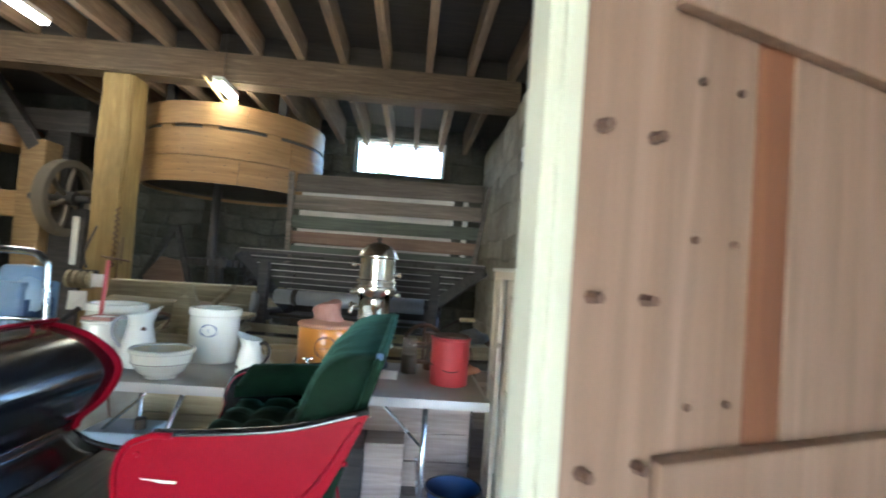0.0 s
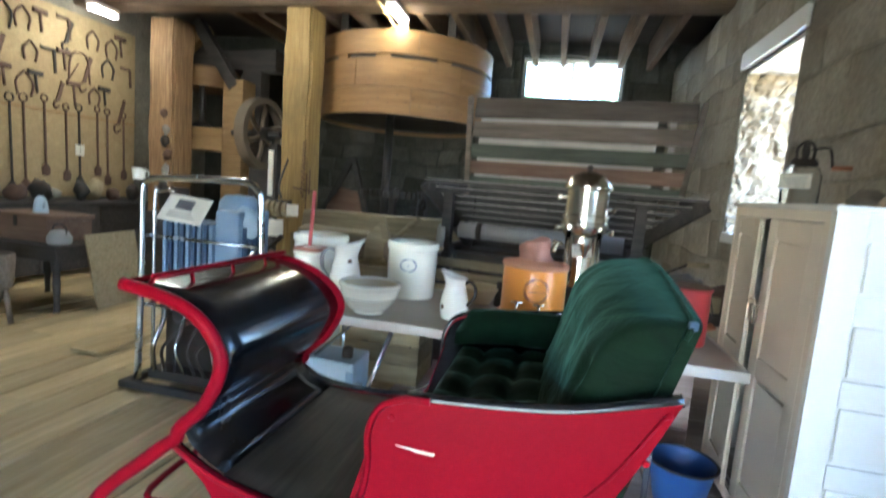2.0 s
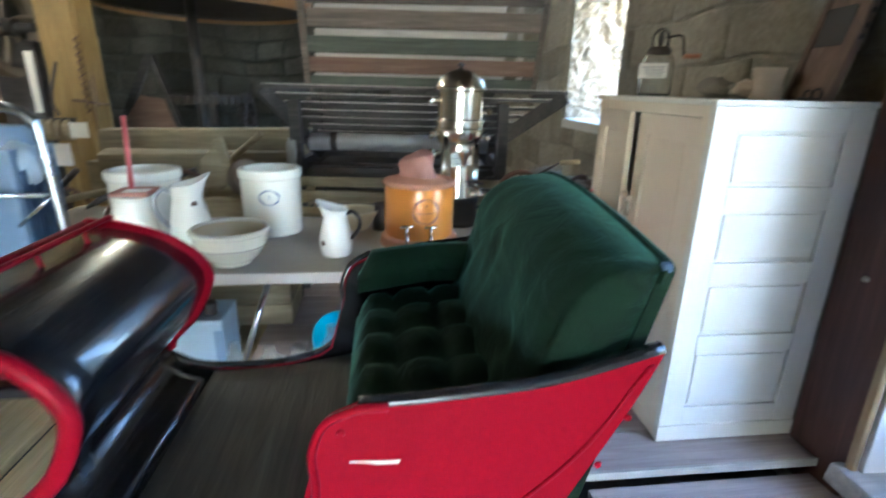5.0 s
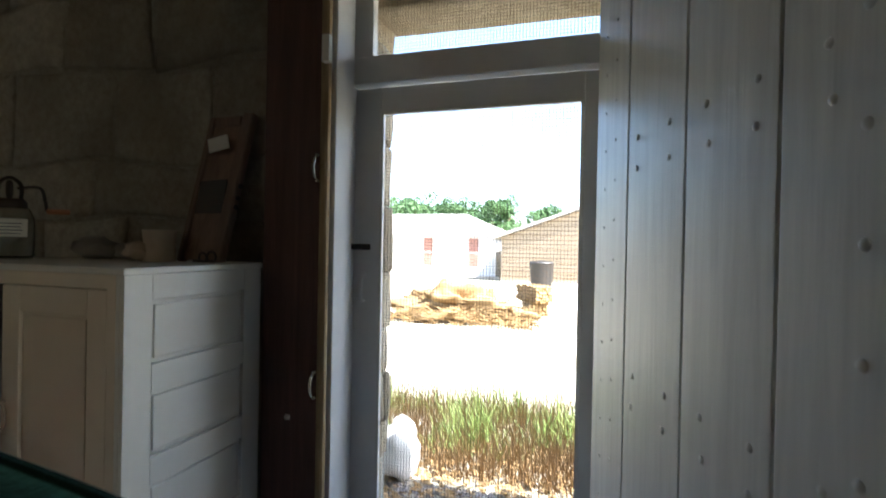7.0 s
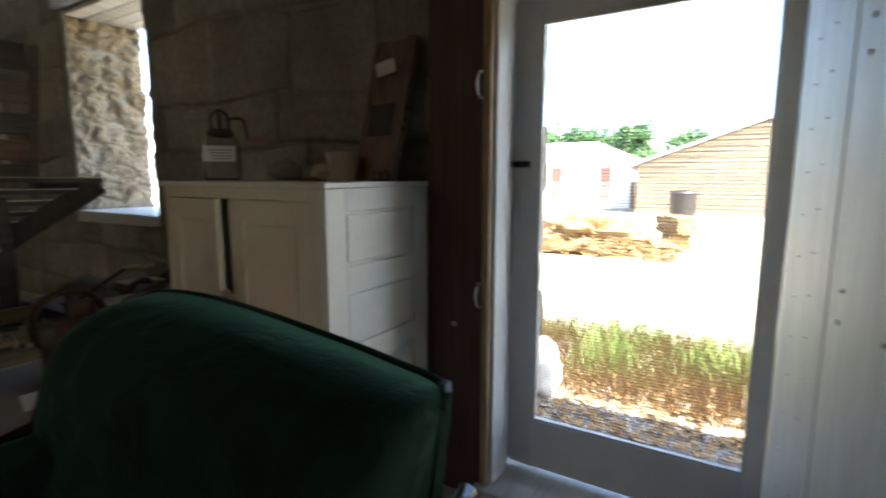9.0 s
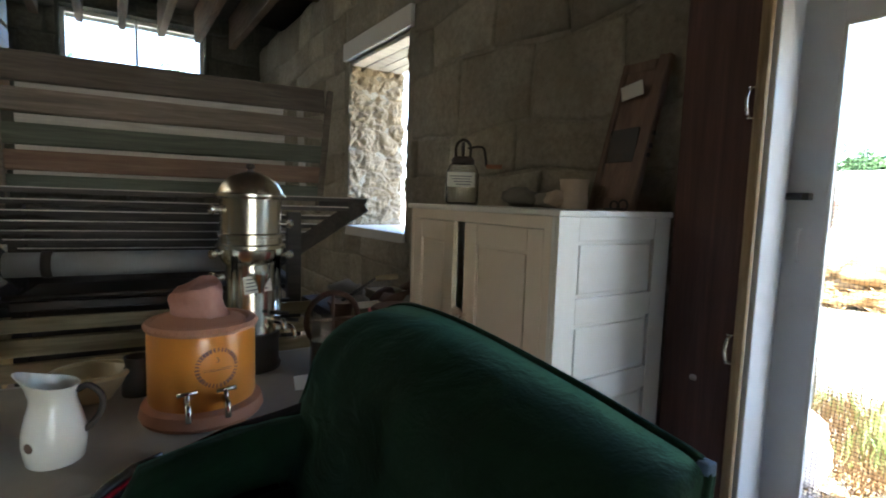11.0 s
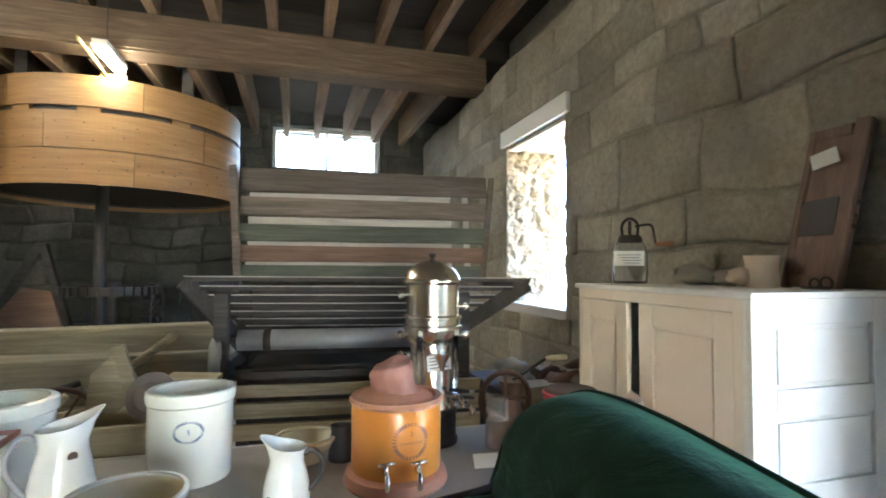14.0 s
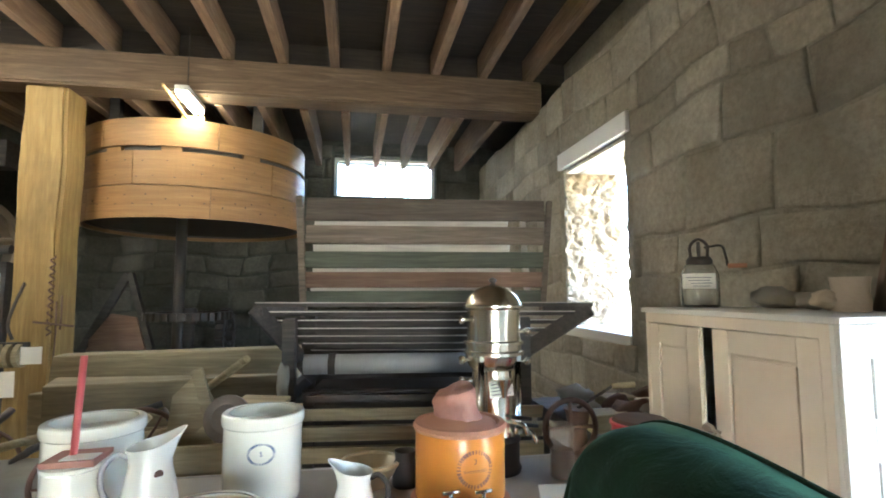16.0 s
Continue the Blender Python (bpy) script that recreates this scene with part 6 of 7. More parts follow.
solo("blue_cloth", lump((-0.9, 4.42, 0.97), 0.065, 41.0, (0.5, 0.45, 1.6), 0.4, 3), M["canvas"], "grey cloth bundle tied on the machine", "cloth")
solo("work_bench", join(box(0.62, 1.38, 3.95, 4.9, 0.80, 0.86, 0.004, 0.006), box(0.66, 0.72, 4.0, 4.06, 0.15, 0.8), box(1.3, 1.36, 4.0, 4.06, 0.15, 0.8), box(0.66, 0.72, 4.8, 4.86, 0.15, 0.8), box(1.3, 1.36, 4.8, 4.86, 0.15, 0.8)), M["dark_wood"], "dark low bench under the side window", "bench")
for i in range(9):
    x, y = 0.75 + 0.14 * (i % 4) + random.uniform(-0.03, 0.03), 4.05 + 0.2 * (i // 3) + random.uniform(-0.05, 0.05)
    if i % 3 == 0:
        solo("paper_box", moved(box(-0.1, 0.1, -0.08, 0.08, 0, 0.09, 0.004, 0.004), Matrix.Translation((x, y, 0.861)) @ pose(0, 0, 0, 0, 0, 30 * i)), M["paper" if i == 3 else "box_wood"], "dusty cardboard box on the bench", "box", "boxes on the bench")
    else:
        solo("iron_scrap", lump((x, y, 0.861), random.uniform(0.06, 0.11), 50.0 + i, (1.3, 0.8, 0.8), 0.6, 2), M["rust" if i % 2 else "canvas"], "dusty rusty scrap on the bench", "scrap", "scrap on the bench")

# ---------------- under the table ----------------
kero = thing("blue_can", (-1.22, 3.42, 0.0), "pale blue square oil can with spout", "can")
part("body", box(-1.38, -1.06, 3.32, 3.56, 0.0, 0.50, 0.002, 0.015), M["blue_pale"], kero)
part("spout", lathe([(0, 0), (0.03, 0), (0.03, 0.05), (0.02, 0.06), (0, 0.06)], (-1.13, 3.4, 0.5), 16), M["iron"], kero)
part("label", box(-1.10, -1.058, 3.315, 3.3195, 0.12, 0.45), M["blue"], kero, "darker blue stripe")
for x, y, r, h in ((-0.72, 3.22, 0.07, 0.26), (-0.58, 3.3, 0.055, 0.32), (-0.86, 3.3, 0.06, 0.22), (-0.98, 3.2, 0.05, 0.3)):
    solo("glass_bottle", shell([(0, 0), (r, 0), (r, h * 0.7), (r * 0.5, h * 0.85), (r * 0.45, h)], 0.004, (x, y, 0.15), 24), M["glass_old"], "dusty clear glass jar under the table", "jar", "jars under the table")
solo("cyan_bowl", moved(shell([(0, 0), (0.06, 0), (0.1, 0.05), (0.12, 0.09)], 0.004, (0, 0, 0), 32), Matrix.Translation((-0.56, 3.36, 0.36)) @ pose(0, 0, 0, 50, 0, 10)), M["cyan"], "bright cyan plastic bowl under the table", "bowl")
solo("storage_crate", box(-0.7, -0.3, 3.25, 3.55, 0.152, 0.36, 0.003, 0.006), M["plank_brown"], "low brown box under the table", "box")
for x, y, z, k in ((-0.1, 3.5, 0.152, "dark_wood"), (0.12, 3.6, 0.152, "plank_brown")):
    solo("storage_crate", box(x - 0.15, x + 0.15, y - 0.15, y + 0.2, z, z + 0.32, 0.004, 0.006), M[k], "dark wooden box under the table", "box", "boxes under the table")
boarding = thing("table_boarding", (0.23, 3.69, 0.152), "brown boards on two battens standing behind the table legs", "boarding")
for z0, z1 in ((0.152, 0.3), (0.306, 0.465), (0.471, 0.62)):
    part("board", box(-0.2, 0.66, 3.66, 3.695, z0, z1, 0.003, 0.004), M["plank_brown"], boarding)
for x in (-0.1, 0.52):
    part("batten", box(x, x + 0.06, 3.696, 3.72, 0.152, 0.61, 0.002, 0.003), M["dark_wood"], boarding)
basin = thing("basin", (0.53, 3.22, 0.15), "dark blue enamel wash basin on the floor", "basin")
part("body", shell([(0, 0), (0.09, 0), (0.1, 0.01), (0.135, 0.19), (0.143, 0.2)], 0.005, (0.53, 3.22, 0.15), 40), M["blue_basin"], basin)
part("rim", tube(ring((0.53, 3.22, 0.35), 0.143, "z", 32), 0.006, 8, True), M["iron"], basin)

# ---------------- hand truck with blue machine ----------------
truck = thing("hand_truck", (-2.25, 3.75, 0.0), "bright steel tube hand truck with black base", "hand truck")
part("frame", tube(smooth_path([(-2.68, 3.62, 0.05), (-2.66, 3.62, 0.7), (-2.655, 3.62, 1.26), (-2.63, 3.62, 1.335), (-2.54, 3.62, 1.365), (-2.24, 3.62, 1.38), (-1.94, 3.62, 1.385), (-1.85, 3.62, 1.34), (-1.825, 3.62, 1.25), (-1.80, 3.62, 0.7), (-1.78, 3.62, 0.05)], 6), 0.021, 12), M["tube_steel"], truck, "bright bent steel tube")
part("inner_frame", tube(smooth_path([(-2.6, 3.66, 0.05), (-2.6, 3.66, 1.2), (-2.56, 3.66, 1.28), (-2.45, 3.66, 1.3)], 6), 0.012, 10), M["tube_steel"], truck)
for z in (0.55, 1.0):
    part("crossbar", tube([(-2.66, 3.63, z), (-1.81, 3.63, z)], 0.012, 8), M["tube_steel"], truck)
part("stay", tube([(-1.83, 3.62, 1.0), (-2.02, 3.66, 0.85)], 0.01, 8), M["tube_steel"], truck)
part("base_frame", join(beam_between((-2.75, 3.56, 0.03), (-2.0, 3.56, 0.03), 0.05, 0.05), beam_between((-2.75, 4.05, 0.03), (-2.0, 4.05, 0.03), 0.05, 0.05), beam_between((-2.72, 3.55, 0.03), (-2.72, 4.07, 0.03), 0.05, 0.05), beam_between((-2.03, 3.55, 0.03), (-2.03, 4.07, 0.03), 0.05, 0.05)), M["iron"], truck, "black steel base frame")
eng = thing("refrigeration_unit", (-2.3, 3.8, 0.06), "blue finned cooling machine under loose plastic sheet", "machine")
for i in range(9):
    x = -2.54 + 0.042 * i
    part("fin", box(x, x + 0.024, 3.66, 3.98, 0.62, 1.10, 0.001, 0.003), M["blue_dark" if i % 2 else "blue"], eng)
part("back_plate", box(-2.55, -2.17, 3.70, 3.96, 0.60, 1.09), M["blue_dark"], eng)
part("side_housing", box(-2.165, -2.0, 3.66, 4.0, 0.60, 1.20, 0.003, 0.02), M["blue"], eng, "pale blue sheet-metal housing")
part("corrugated_strip", join(*[box(-1.998, -1.985, 3.70 + 0.05 * i, 3.73 + 0.05 * i, 0.65, 1.1) for i in range(5)]), M["blue_dark"], eng)
part("cap", moved(lathe([(0, 0.1), (0.09, 0.09), (0.12, 0.05), (0.125, 0)], (0, 0, 0), 28), Matrix.Translation((-2.12, 3.84, 1.2))), M["blue"], eng, "rounded blue cap")
part("plastic_sheet", lump((-2.05, 3.80, 0.98), 0.12, 61.0, (0.75, 1.0, 1.1), 0.25, 3), M["blue_pale"], eng, "crumpled dusty plastic sheet")
part("plinth", box(-2.6, -2.0, 3.62, 4.0, 0.06, 0.13, 0, 0.006), M["iron"], eng, "black plinth")
for i in range(7):
    x = -2.55 + 0.075 * i
    part("compressor_pipe", tube(smooth_path([(x, 3.62, 0.13), (x + random.uniform(-0.06, 0.1), 3.58, 0.3), (x + random.uniform(-0.1, 0.14), 3.64, 0.46), (x, 3.68, 0.6)], 6), random.uniform(0.008, 0.016), 8), M["iron" if i % 3 else "tube_steel"], eng)
part("compressor", tube([(-2.5, 3.85, 0.3), (-2.1, 3.85, 0.3)], 0.13, 20), M["iron"], eng)
part("motor", tube([(-2.45, 3.72, 0.5), (-2.2, 3.72, 0.5)], 0.07, 16), M["iron"], eng)
part("crankcase", box(-2.56, -2.1, 3.72, 3.97, 0.13, 0.57, 0.006, 0.02), M["iron"], eng, "black oily crankcase")
part("valve_wheel", tube(ring((-2.5, 3.6, 0.58), 0.06, "z", 18), 0.008, 6, True), M["iron"], eng)
sign = thing("placard", (-2.38, 3.62, 1.12), "white printed placard propped on the blue machine", "placard")
pl = part("board", moved(box(-0.155, 0.155, -0.004, 0.004, 0, 0.19, 0, 0.001), Matrix.Translation((-2.38, 3.60, 1.105)) @ pose(0, 0, 0, -35, 4, 0)), M["paper"], sign)
part("picture", moved(box(-0.07, 0.05, -0.006, -0.0045, 0.09, 0.16), Matrix.Translation((-2.38, 3.60, 1.105)) @ pose(0, 0, 0, -35, 4, 0)), M["ink"], pl, "dark printed picture")
for k in range(3):
    part("text_line", moved(box(-0.1, 0.1 - 0.02 * k, -0.006, -0.0045, 0.03 + 0.018 * k, 0.036 + 0.018 * k), Matrix.Translation((-2.38, 3.60, 1.105)) @ pose(0, 0, 0, -35, 4, 0)), M["canvas"], pl)
cup = thing("white_mug", (-2.71, 3.70, 1.30), "small white enamel mug hung on the truck frame", "mug")
part("body", shell([(0, 0), (0.035, 0), (0.042, 0.075)], 0.003, (-2.72, 3.655, 1.345), 24), M["enamel"], cup)
part("handle", tube(smooth_path([(-2.68, 3.655, 1.40), (-2.65, 3.655, 1.40), (-2.65, 3.655, 1.365), (-2.68, 3.655, 1.36)], 4), 0.005, 6), M["enamel"], cup)

# ---------------- mill frame and wheel ----------------
hurst = thing("mill_frame", (-5.1, 7.7, -0.04), "heavy yellowish timber mill frame with wooden drum", "mill frame")
part("upright", box(-5.03, -4.69, 7.55, 7.85, -0.04, 2.78, 0.01, 0.015), M["timber_x"], hurst)
part("upright", box(-6.2, -5.95, 7.55, 7.85, -0.04, 2.6, 0.01, 0.015), M["timber_x"], hurst)
part("cross_beam", box(-5.95, -5.03, 7.57, 7.83, 1.74, 2.08, 0.01, 0.015), M["timber_x"], hurst)
part("cap_beam", box(-6.2, -4.4, 7.9, 8.15, 3.0, 3.3, 0.01, 0.015), M["dark_wood"], hurst)
part("brace", beam_between((-5.95, 7.72, 3.1), (-5.42, 7.72, 3.54), 0.12, 0.15), M["timber_x"], hurst)
part("brace", beam_between((-5.52, 7.6, 3.6), (-4.86, 7.6, 2.68), 0.14, 0.16), M["dark_wood"], hurst)
part("upright", box(-4.95, -4.65, 7.9, 8.15, -0.04, 3.0), M["dark_wood"], hurst)
part("drum", lathe([(0.0, 2.70), (0.41, 2.70), (0.42, 2.72), (0.42, 2.98), (0.40, 3.0), (0, 3.0)], (-5.6, 8.03, 0), 36), M["vat"], hurst, "round wooden drum")
part("spindle", tube([(-5.5, 7.7, 2.08), (-5.5, 7.7, 2.72)], 0.04, 12), M["iron"], hurst)
part("bearing", lathe([(0, 0), (0.15, 0), (0.12, 0.06), (0.05, 0.1), (0, 0.1)], (-5.5, 7.7, 2.08), 20), M["iron"], hurst)
part("sill_beam", box(-6.2, -4.6, 7.5, 7.9, -0.04, 0.2), M["dark_wood"], hurst)
wheel = thing("belt_wheel", (-4.38, 7.45, 1.45), "large iron belt wheel with curved spokes and wide rim", "wheel")
WM = Matrix.Translation((-4.30, 7.45, 2.02)) @ pose(0, 0, 0, 90, 0, 86)
part("rim", moved(lathe([(0.41, -0.075), (0.5, -0.075), (0.506, 0), (0.5, 0.075), (0.41, 0.075), (0.44, 0.0), (0.41, -0.075)], (0, 0, 0), 44, False), WM), M["wheel_rim"], wheel)
part("hub", moved(lathe([(0, -0.12), (0.09, -0.12), (0.09, 0.12), (0, 0.12)], (0, 0, 0), 24), WM), M["iron"], wheel)
for i in range(6):
    a = i * math.pi / 3 + 0.3
    part("spoke", moved(tube(smooth_path([(0, 0, 0), (0.22 * math.cos(a + 0.15), 0.22 * math.sin(a + 0.15), 0), (0.44 * math.cos(a), 0.44 * math.sin(a), 0)], 5), 0.034, 8), WM), M["wheel_rim"], wheel)
part("axle", moved(tube([(0, 0, -0.5), (0, 0, 0.3)], 0.045, 12), WM), M["iron"], wheel)
solo("wheel_stand", box(-4.6, -4.15, 7.6, 7.9, -0.04, 1.9, 0.01, 0.01), M["dark_wood"], "dark timber stand behind the belt wheel", "stand")

# things hung on the posts
block = thing("pulley_block", (-3.4, 6.5, 1.0), "old wooden pulley block with hook hung on the post", "pulley")
part("hook", tube(smooth_path([(-3.42, 6.66, 1.66), (-3.41, 6.62, 1.62), (-3.40, 6.5, 1.45), (-3.42, 6.48, 1.3), (-3.38, 6.48, 1.18)], 5), 0.014, 8), M["iron"], block)
for i in range(4):
    part("sheave", moved(lathe([(0, -0.02), (0.1, -0.02), (0.1, 0.02), (0, 0.02)], (0, 0, 0), 20), Matrix.Translation((-3.52 + 0.075 * i, 6.46, 1.05)) @ pose(0, 0, 0, 0, 90)), M["box_wood"], block)
part("strap", box(-3.57, -3.24, 6.44, 6.48, 1.12, 1.16), M["iron"], block)
part("tag", box(-3.3, -3.12, 6.42, 6.424, 0.98, 1.12, 0.004), M["paper"], block, "white paper tag")
part("tag", box(-3.5, -3.3, 6.40, 6.404, 0.72, 0.92, 0.01), M["paper"], block, "crumpled paper note")
for x, z0, z1 in ((-3.14, 1.5, 0.95), (-3.19, 1.9, 1.2), (-3.1, 1.55, 1.25)):
    coil = [(x + 0.018 * math.cos(k * 1.1), 6.63 + 0.018 * math.sin(k * 1.1), z0 + (z1 - z0) * k / 60) for k in range(61)] if x == -3.19 else [(x, 6.63, z0), (x + 0.01, 6.62, (z0 + z1) / 2), (x, 6.63, z1)]
    solo("hung_tool", tube(coil, 0.008, 6), M["rust"], "thin rusty tool hung on the timber post", "tool", "tools hung on the posts")
solo("hung_tool", tube([(-3.3, 6.6, 1.32), (-2.98, 6.6, 1.28)], 0.01, 6), M["rust"], "rusty pin through the timber post", "tool", "tools hung on the posts")
solo("hung_board", box(-3.62, -3.56, 6.55, 6.57, 1.2, 1.75, 0.004), M["paper"], "narrow white board on the post", "board")
for i in range(8):
    z = 2.1 - 0.2 * i + random.uniform(-0.05, 0.05)
    solo("hung_tool", lump((-5.48 + random.uniform(-0.06, 0.06), 6.985, z), random.uniform(0.06, 0.1), 80.0 + i, (0.8, 0.4, 1.0), 0.5, 2), M[("rust", "canvas", "iron")[i % 3]], "small rusty fitting hung on the dark post", "tool", "tools hung on the posts")

# ---------------- tool board ----------------
TBX = LX + 0.04
structure("tool_board", box(LX, TBX, 2.2, 7.55, 0.95, 3.36, 0, 0.004), M["pegboard"], "yellowish fibreboard tool panel", "board")
structure("board_rail", box(TBX, TBX + 0.02, 2.2, 7.55, 2.02, 2.05), M["timber_x"], "thin brown rail across the tool board", "rail")


def tool_bm(kind, y, z, s):
    X = TBX + 0.02
    P = lambda a, b: (X, y + a * s, z + b * s)
    if kind == "rod":
        return join(tube([P(0, 0), P(0.02, -1.0)], 0.014, 8), tube(ring(P(0, 0.05), 0.05 * s, "x", 14), 0.01, 6, True), moved(lathe([(0, 0), (0.05, 0.01), (0.06, 0.1), (0.02, 0.16)], (0, 0, 0), 10), Matrix.Translation(P(0.02, -1.12)) @ Matrix.Diagonal((0.3, 1, 1, 1))))
    if kind == "square":
        return join(beam_between(P(0, 0), P(0.28, 0), 0.012, 0.035, 0), beam_between(P(0.27, 0), P(0.29, -0.42), 0.012, 0.035, 0))
    if kind == "caliper":
        return join(tube(smooth_path([P(0, 0), P(-0.12, -0.15), P(-0.1, -0.35)], 5), 0.014, 6), tube(smooth_path([P(0, 0), P(0.12, -0.15), P(0.09, -0.35)], 5), 0.014, 6))
    if kind == "saw":
        return join(beam_between(P(0, 0), P(-0.12, -0.4), 0.012, 0.05, 0), tube(smooth_path([P(-0.12, -0.4), P(-0.2, -0.45), P(-0.17, -0.55), P(-0.08, -0.5)], 4), 0.014, 6))
    if kind == "bow":
        return join(tube(smooth_path([P(-0.15, -0.35), P(-0.1, 0), P(0.12, 0.02), P(0.18, -0.35)], 6), 0.013, 6), tube([P(-0.15, -0.35), P(0.0, -0.1)], 0.01, 6))
    return join(tube([P(0, 0), P(0.03, -0.35)], 0.015, 8), moved(box(-0.02, 0.02, -0.09, 0.09, -0.03, 0.03, 0, 0.008), Matrix.Translation(P(0, 0.02))))


rt = random.Random(4)
names = {"rod": ("long_handled_tool", "long rusty handled tool hung on the board", "tool"), "square": ("carpenter_square", "rusty steel carpenter's square on the board", "square"), "caliper": ("caliper", "rusty iron calipers hung on the board", "caliper"), "saw": ("hand_saw", "old rusty hand saw on the board", "saw"), "bow": ("bow_saw", "old bow saw frame on the board", "saw"), "hammer": ("hammer", "rusty iron hammer hung on the board", "hammer")}
for row, z, kinds, n in ((0, 3.22, ("square", "caliper", "hammer", "saw", "caliper"), 20), (1, 2.85, ("saw", "square", "bow", "caliper", "hammer"), 21), (2, 2.42, ("hammer", "caliper", "hammer", "saw"), 20), (3, 2.12, ("rod",), 21)):
    for i in range(n):
        k = kinds[(i * 3 + row) % len(kinds)]
        y = 2.7 + (7.3 - 2.7) * i / (n - 1) + rt.uniform(-0.06, 0.06)
        nm, lb, ct = names[k]
        solo(nm, tool_bm(k, y, z + rt.uniform(-0.06, 0.04), rt.uniform(0.8, 1.0) if k == "rod" else rt.uniform(0.6, 0.95)), M["rust" if (i + row) % 4 else "iron"], lb, ct, "tools on the board")
solo("paper_tag", box(TBX + 0.03, TBX + 0.034, 6.55, 6.68, 1.5, 1.65, 0.003), M["paper"], "white paper tag on a tool", "tag")
dt = thing("dark_table", (-4.95, 4.95, -0.03), "old dark wooden table with turned legs by the tool board", "table")
part("tabletop", box(-5.45, -4.5, 4.58, 5.3, 0.60, 0.64, 0.003, 0.01), M["dark_wood"], dt)
part("apron", join(box(-5.4, -4.55, 4.63, 4.65, 0.48, 0.6), box(-5.4, -4.55, 5.23, 5.25, 0.48, 0.6), box(-5.4, -5.38, 4.65, 5.23, 0.48, 0.6), box(-4.57, -4.55, 4.65, 5.23, 0.48, 0.6)), M["dark_wood"], dt)
for x, y in ((-5.36, 4.67), (-4.6, 4.67), (-4.6, 5.2), (-5.36, 5.2)):
    part("leg", lathe([(0, 0), (0.022, 0), (0.03, 0.04), (0.022, 0.08), (0.034, 0.3), (0.028, 0.4), (0.042, 0.43), (0.042, 0.52), (0, 0.52)], (x, y, -0.03), 16), M["dark_wood"], dt)
chest = thing("wooden_chest", (-5.05, 4.92, 0.64), "low brown wooden chest on the dark table", "chest")
part("body", box(-5.4, -4.72, 4.68, 5.15, 0.641, 0.84, 0.004, 0.008), M["brown_wood"], chest)
part("lid", box(-5.42, -4.7, 4.66, 5.17, 0.842, 0.9, 0.003, 0.012), M["brown_wood"], chest)
part("hasp", box(-5.08, -5.04, 4.652, 4.659, 0.78, 0.88, 0, 0.001), M["iron"], chest, "small iron hasp")
kettle = thing("grey_kettle", (-4.62, 4.72, 0.64), "dented grey metal kettle on the dark table", "kettle")
part("body", lathe([(0, 0), (0.085, 0), (0.1, 0.02), (0.1, 0.07), (0.07, 0.12), (0.03, 0.135), (0, 0.14)], (-4.62, 4.72, 0.641), 24), M["roller"], kettle)
part("handle", tube(smooth_path([(-4.70, 4.72, 0.73), (-4.69, 4.72, 0.80), (-4.62, 4.72, 0.83), (-4.55, 4.72, 0.80), (-4.54, 4.72, 0.73)], 5), 0.006, 8), M["iron"], kettle)
cpot = thing("coffee_pot", (-5.0, 4.85, 0.9), "small pale blue enamel coffee pot", "pot")
part("body", lathe([(0, 0), (0.065, 0), (0.05, 0.12), (0.045, 0.13), (0.03, 0.155), (0, 0.165)], (-5.0, 4.85, 0.901), 20), M["blue_pale"], cpot)
part("spout", tube([(-4.95, 4.84, 0.95), (-4.91, 4.82, 1.02)], 0.012, 8), M["blue_pale"], cpot)
part("handle", tube(smooth_path([(-5.045, 4.86, 1.01), (-5.09, 4.87, 1.0), (-5.09, 4.87, 0.95), (-5.055, 4.86, 0.93)], 4), 0.006, 8), M["blue_pale"], cpot)
panel = thing("plywood_panel", (-4.45, 5.2, 0.0), "pale plywood panel leaning on the dark table", "panel")
part("sheet", beam_between((-4.34, 5.15, 0.015), (-4.475, 5.13, 0.74), 0.58, 0.018, 0.002, (1, 0, 0.15)), M["box_wood"], panel)
for z in (0.2, 0.38, 0.56):
    part("groove", beam_between((-4.362 - 0.186 * (z - 0.1), 4.87, z), (-4.362 - 0.186 * (z - 0.1), 5.42, z), 0.006, 0.006, 0), M["dark_wood"], panel)
stool = thing("tub_stool", (-4.72, 4.18, 0.0), "grey-brown wooden tub on three stout legs", "tub")
part("tub", shell([(0, 0.3), (0.15, 0.3), (0.165, 0.32), (0.18, 0.58), (0.172, 0.6)], 0.018, (-4.72, 4.18, 0), 28), M["grey_wood"], stool)
for k in range(3):
    a = 2.1 * k + 0.4
    part("leg", tube([(-4.72 + 0.12 * math.cos(a), 4.18 + 0.12 * math.sin(a), 0.31), (-4.72 + 0.16 * math.cos(a), 4.18 + 0.16 * math.sin(a), 0.0)], 0.022, 10), M["grey_wood"], stool)
wc = thing("work_counter", (-6.2, 4.8, 0.0), "long dark workbench under the tool board", "bench")
part("worktop", box(LX + 0.05, -5.9, 2.3, 7.3, 0.86, 0.92, 0.004, 0.006), M["dark_wood"], wc)
for i in range(6):
    part("front_panel", box(-5.99, -5.95, 2.4 + 0.8 * i, 3.19 + 0.8 * i, 0.06, 0.86, 0.003, 0.004), M["dark_wood"], wc)
for y in (2.4, 4.8, 7.14):
    part("bearer", box(LX + 0.1, -6.0, y, y + 0.06, 0.0, 0.86), M["dark_wood"], wc)
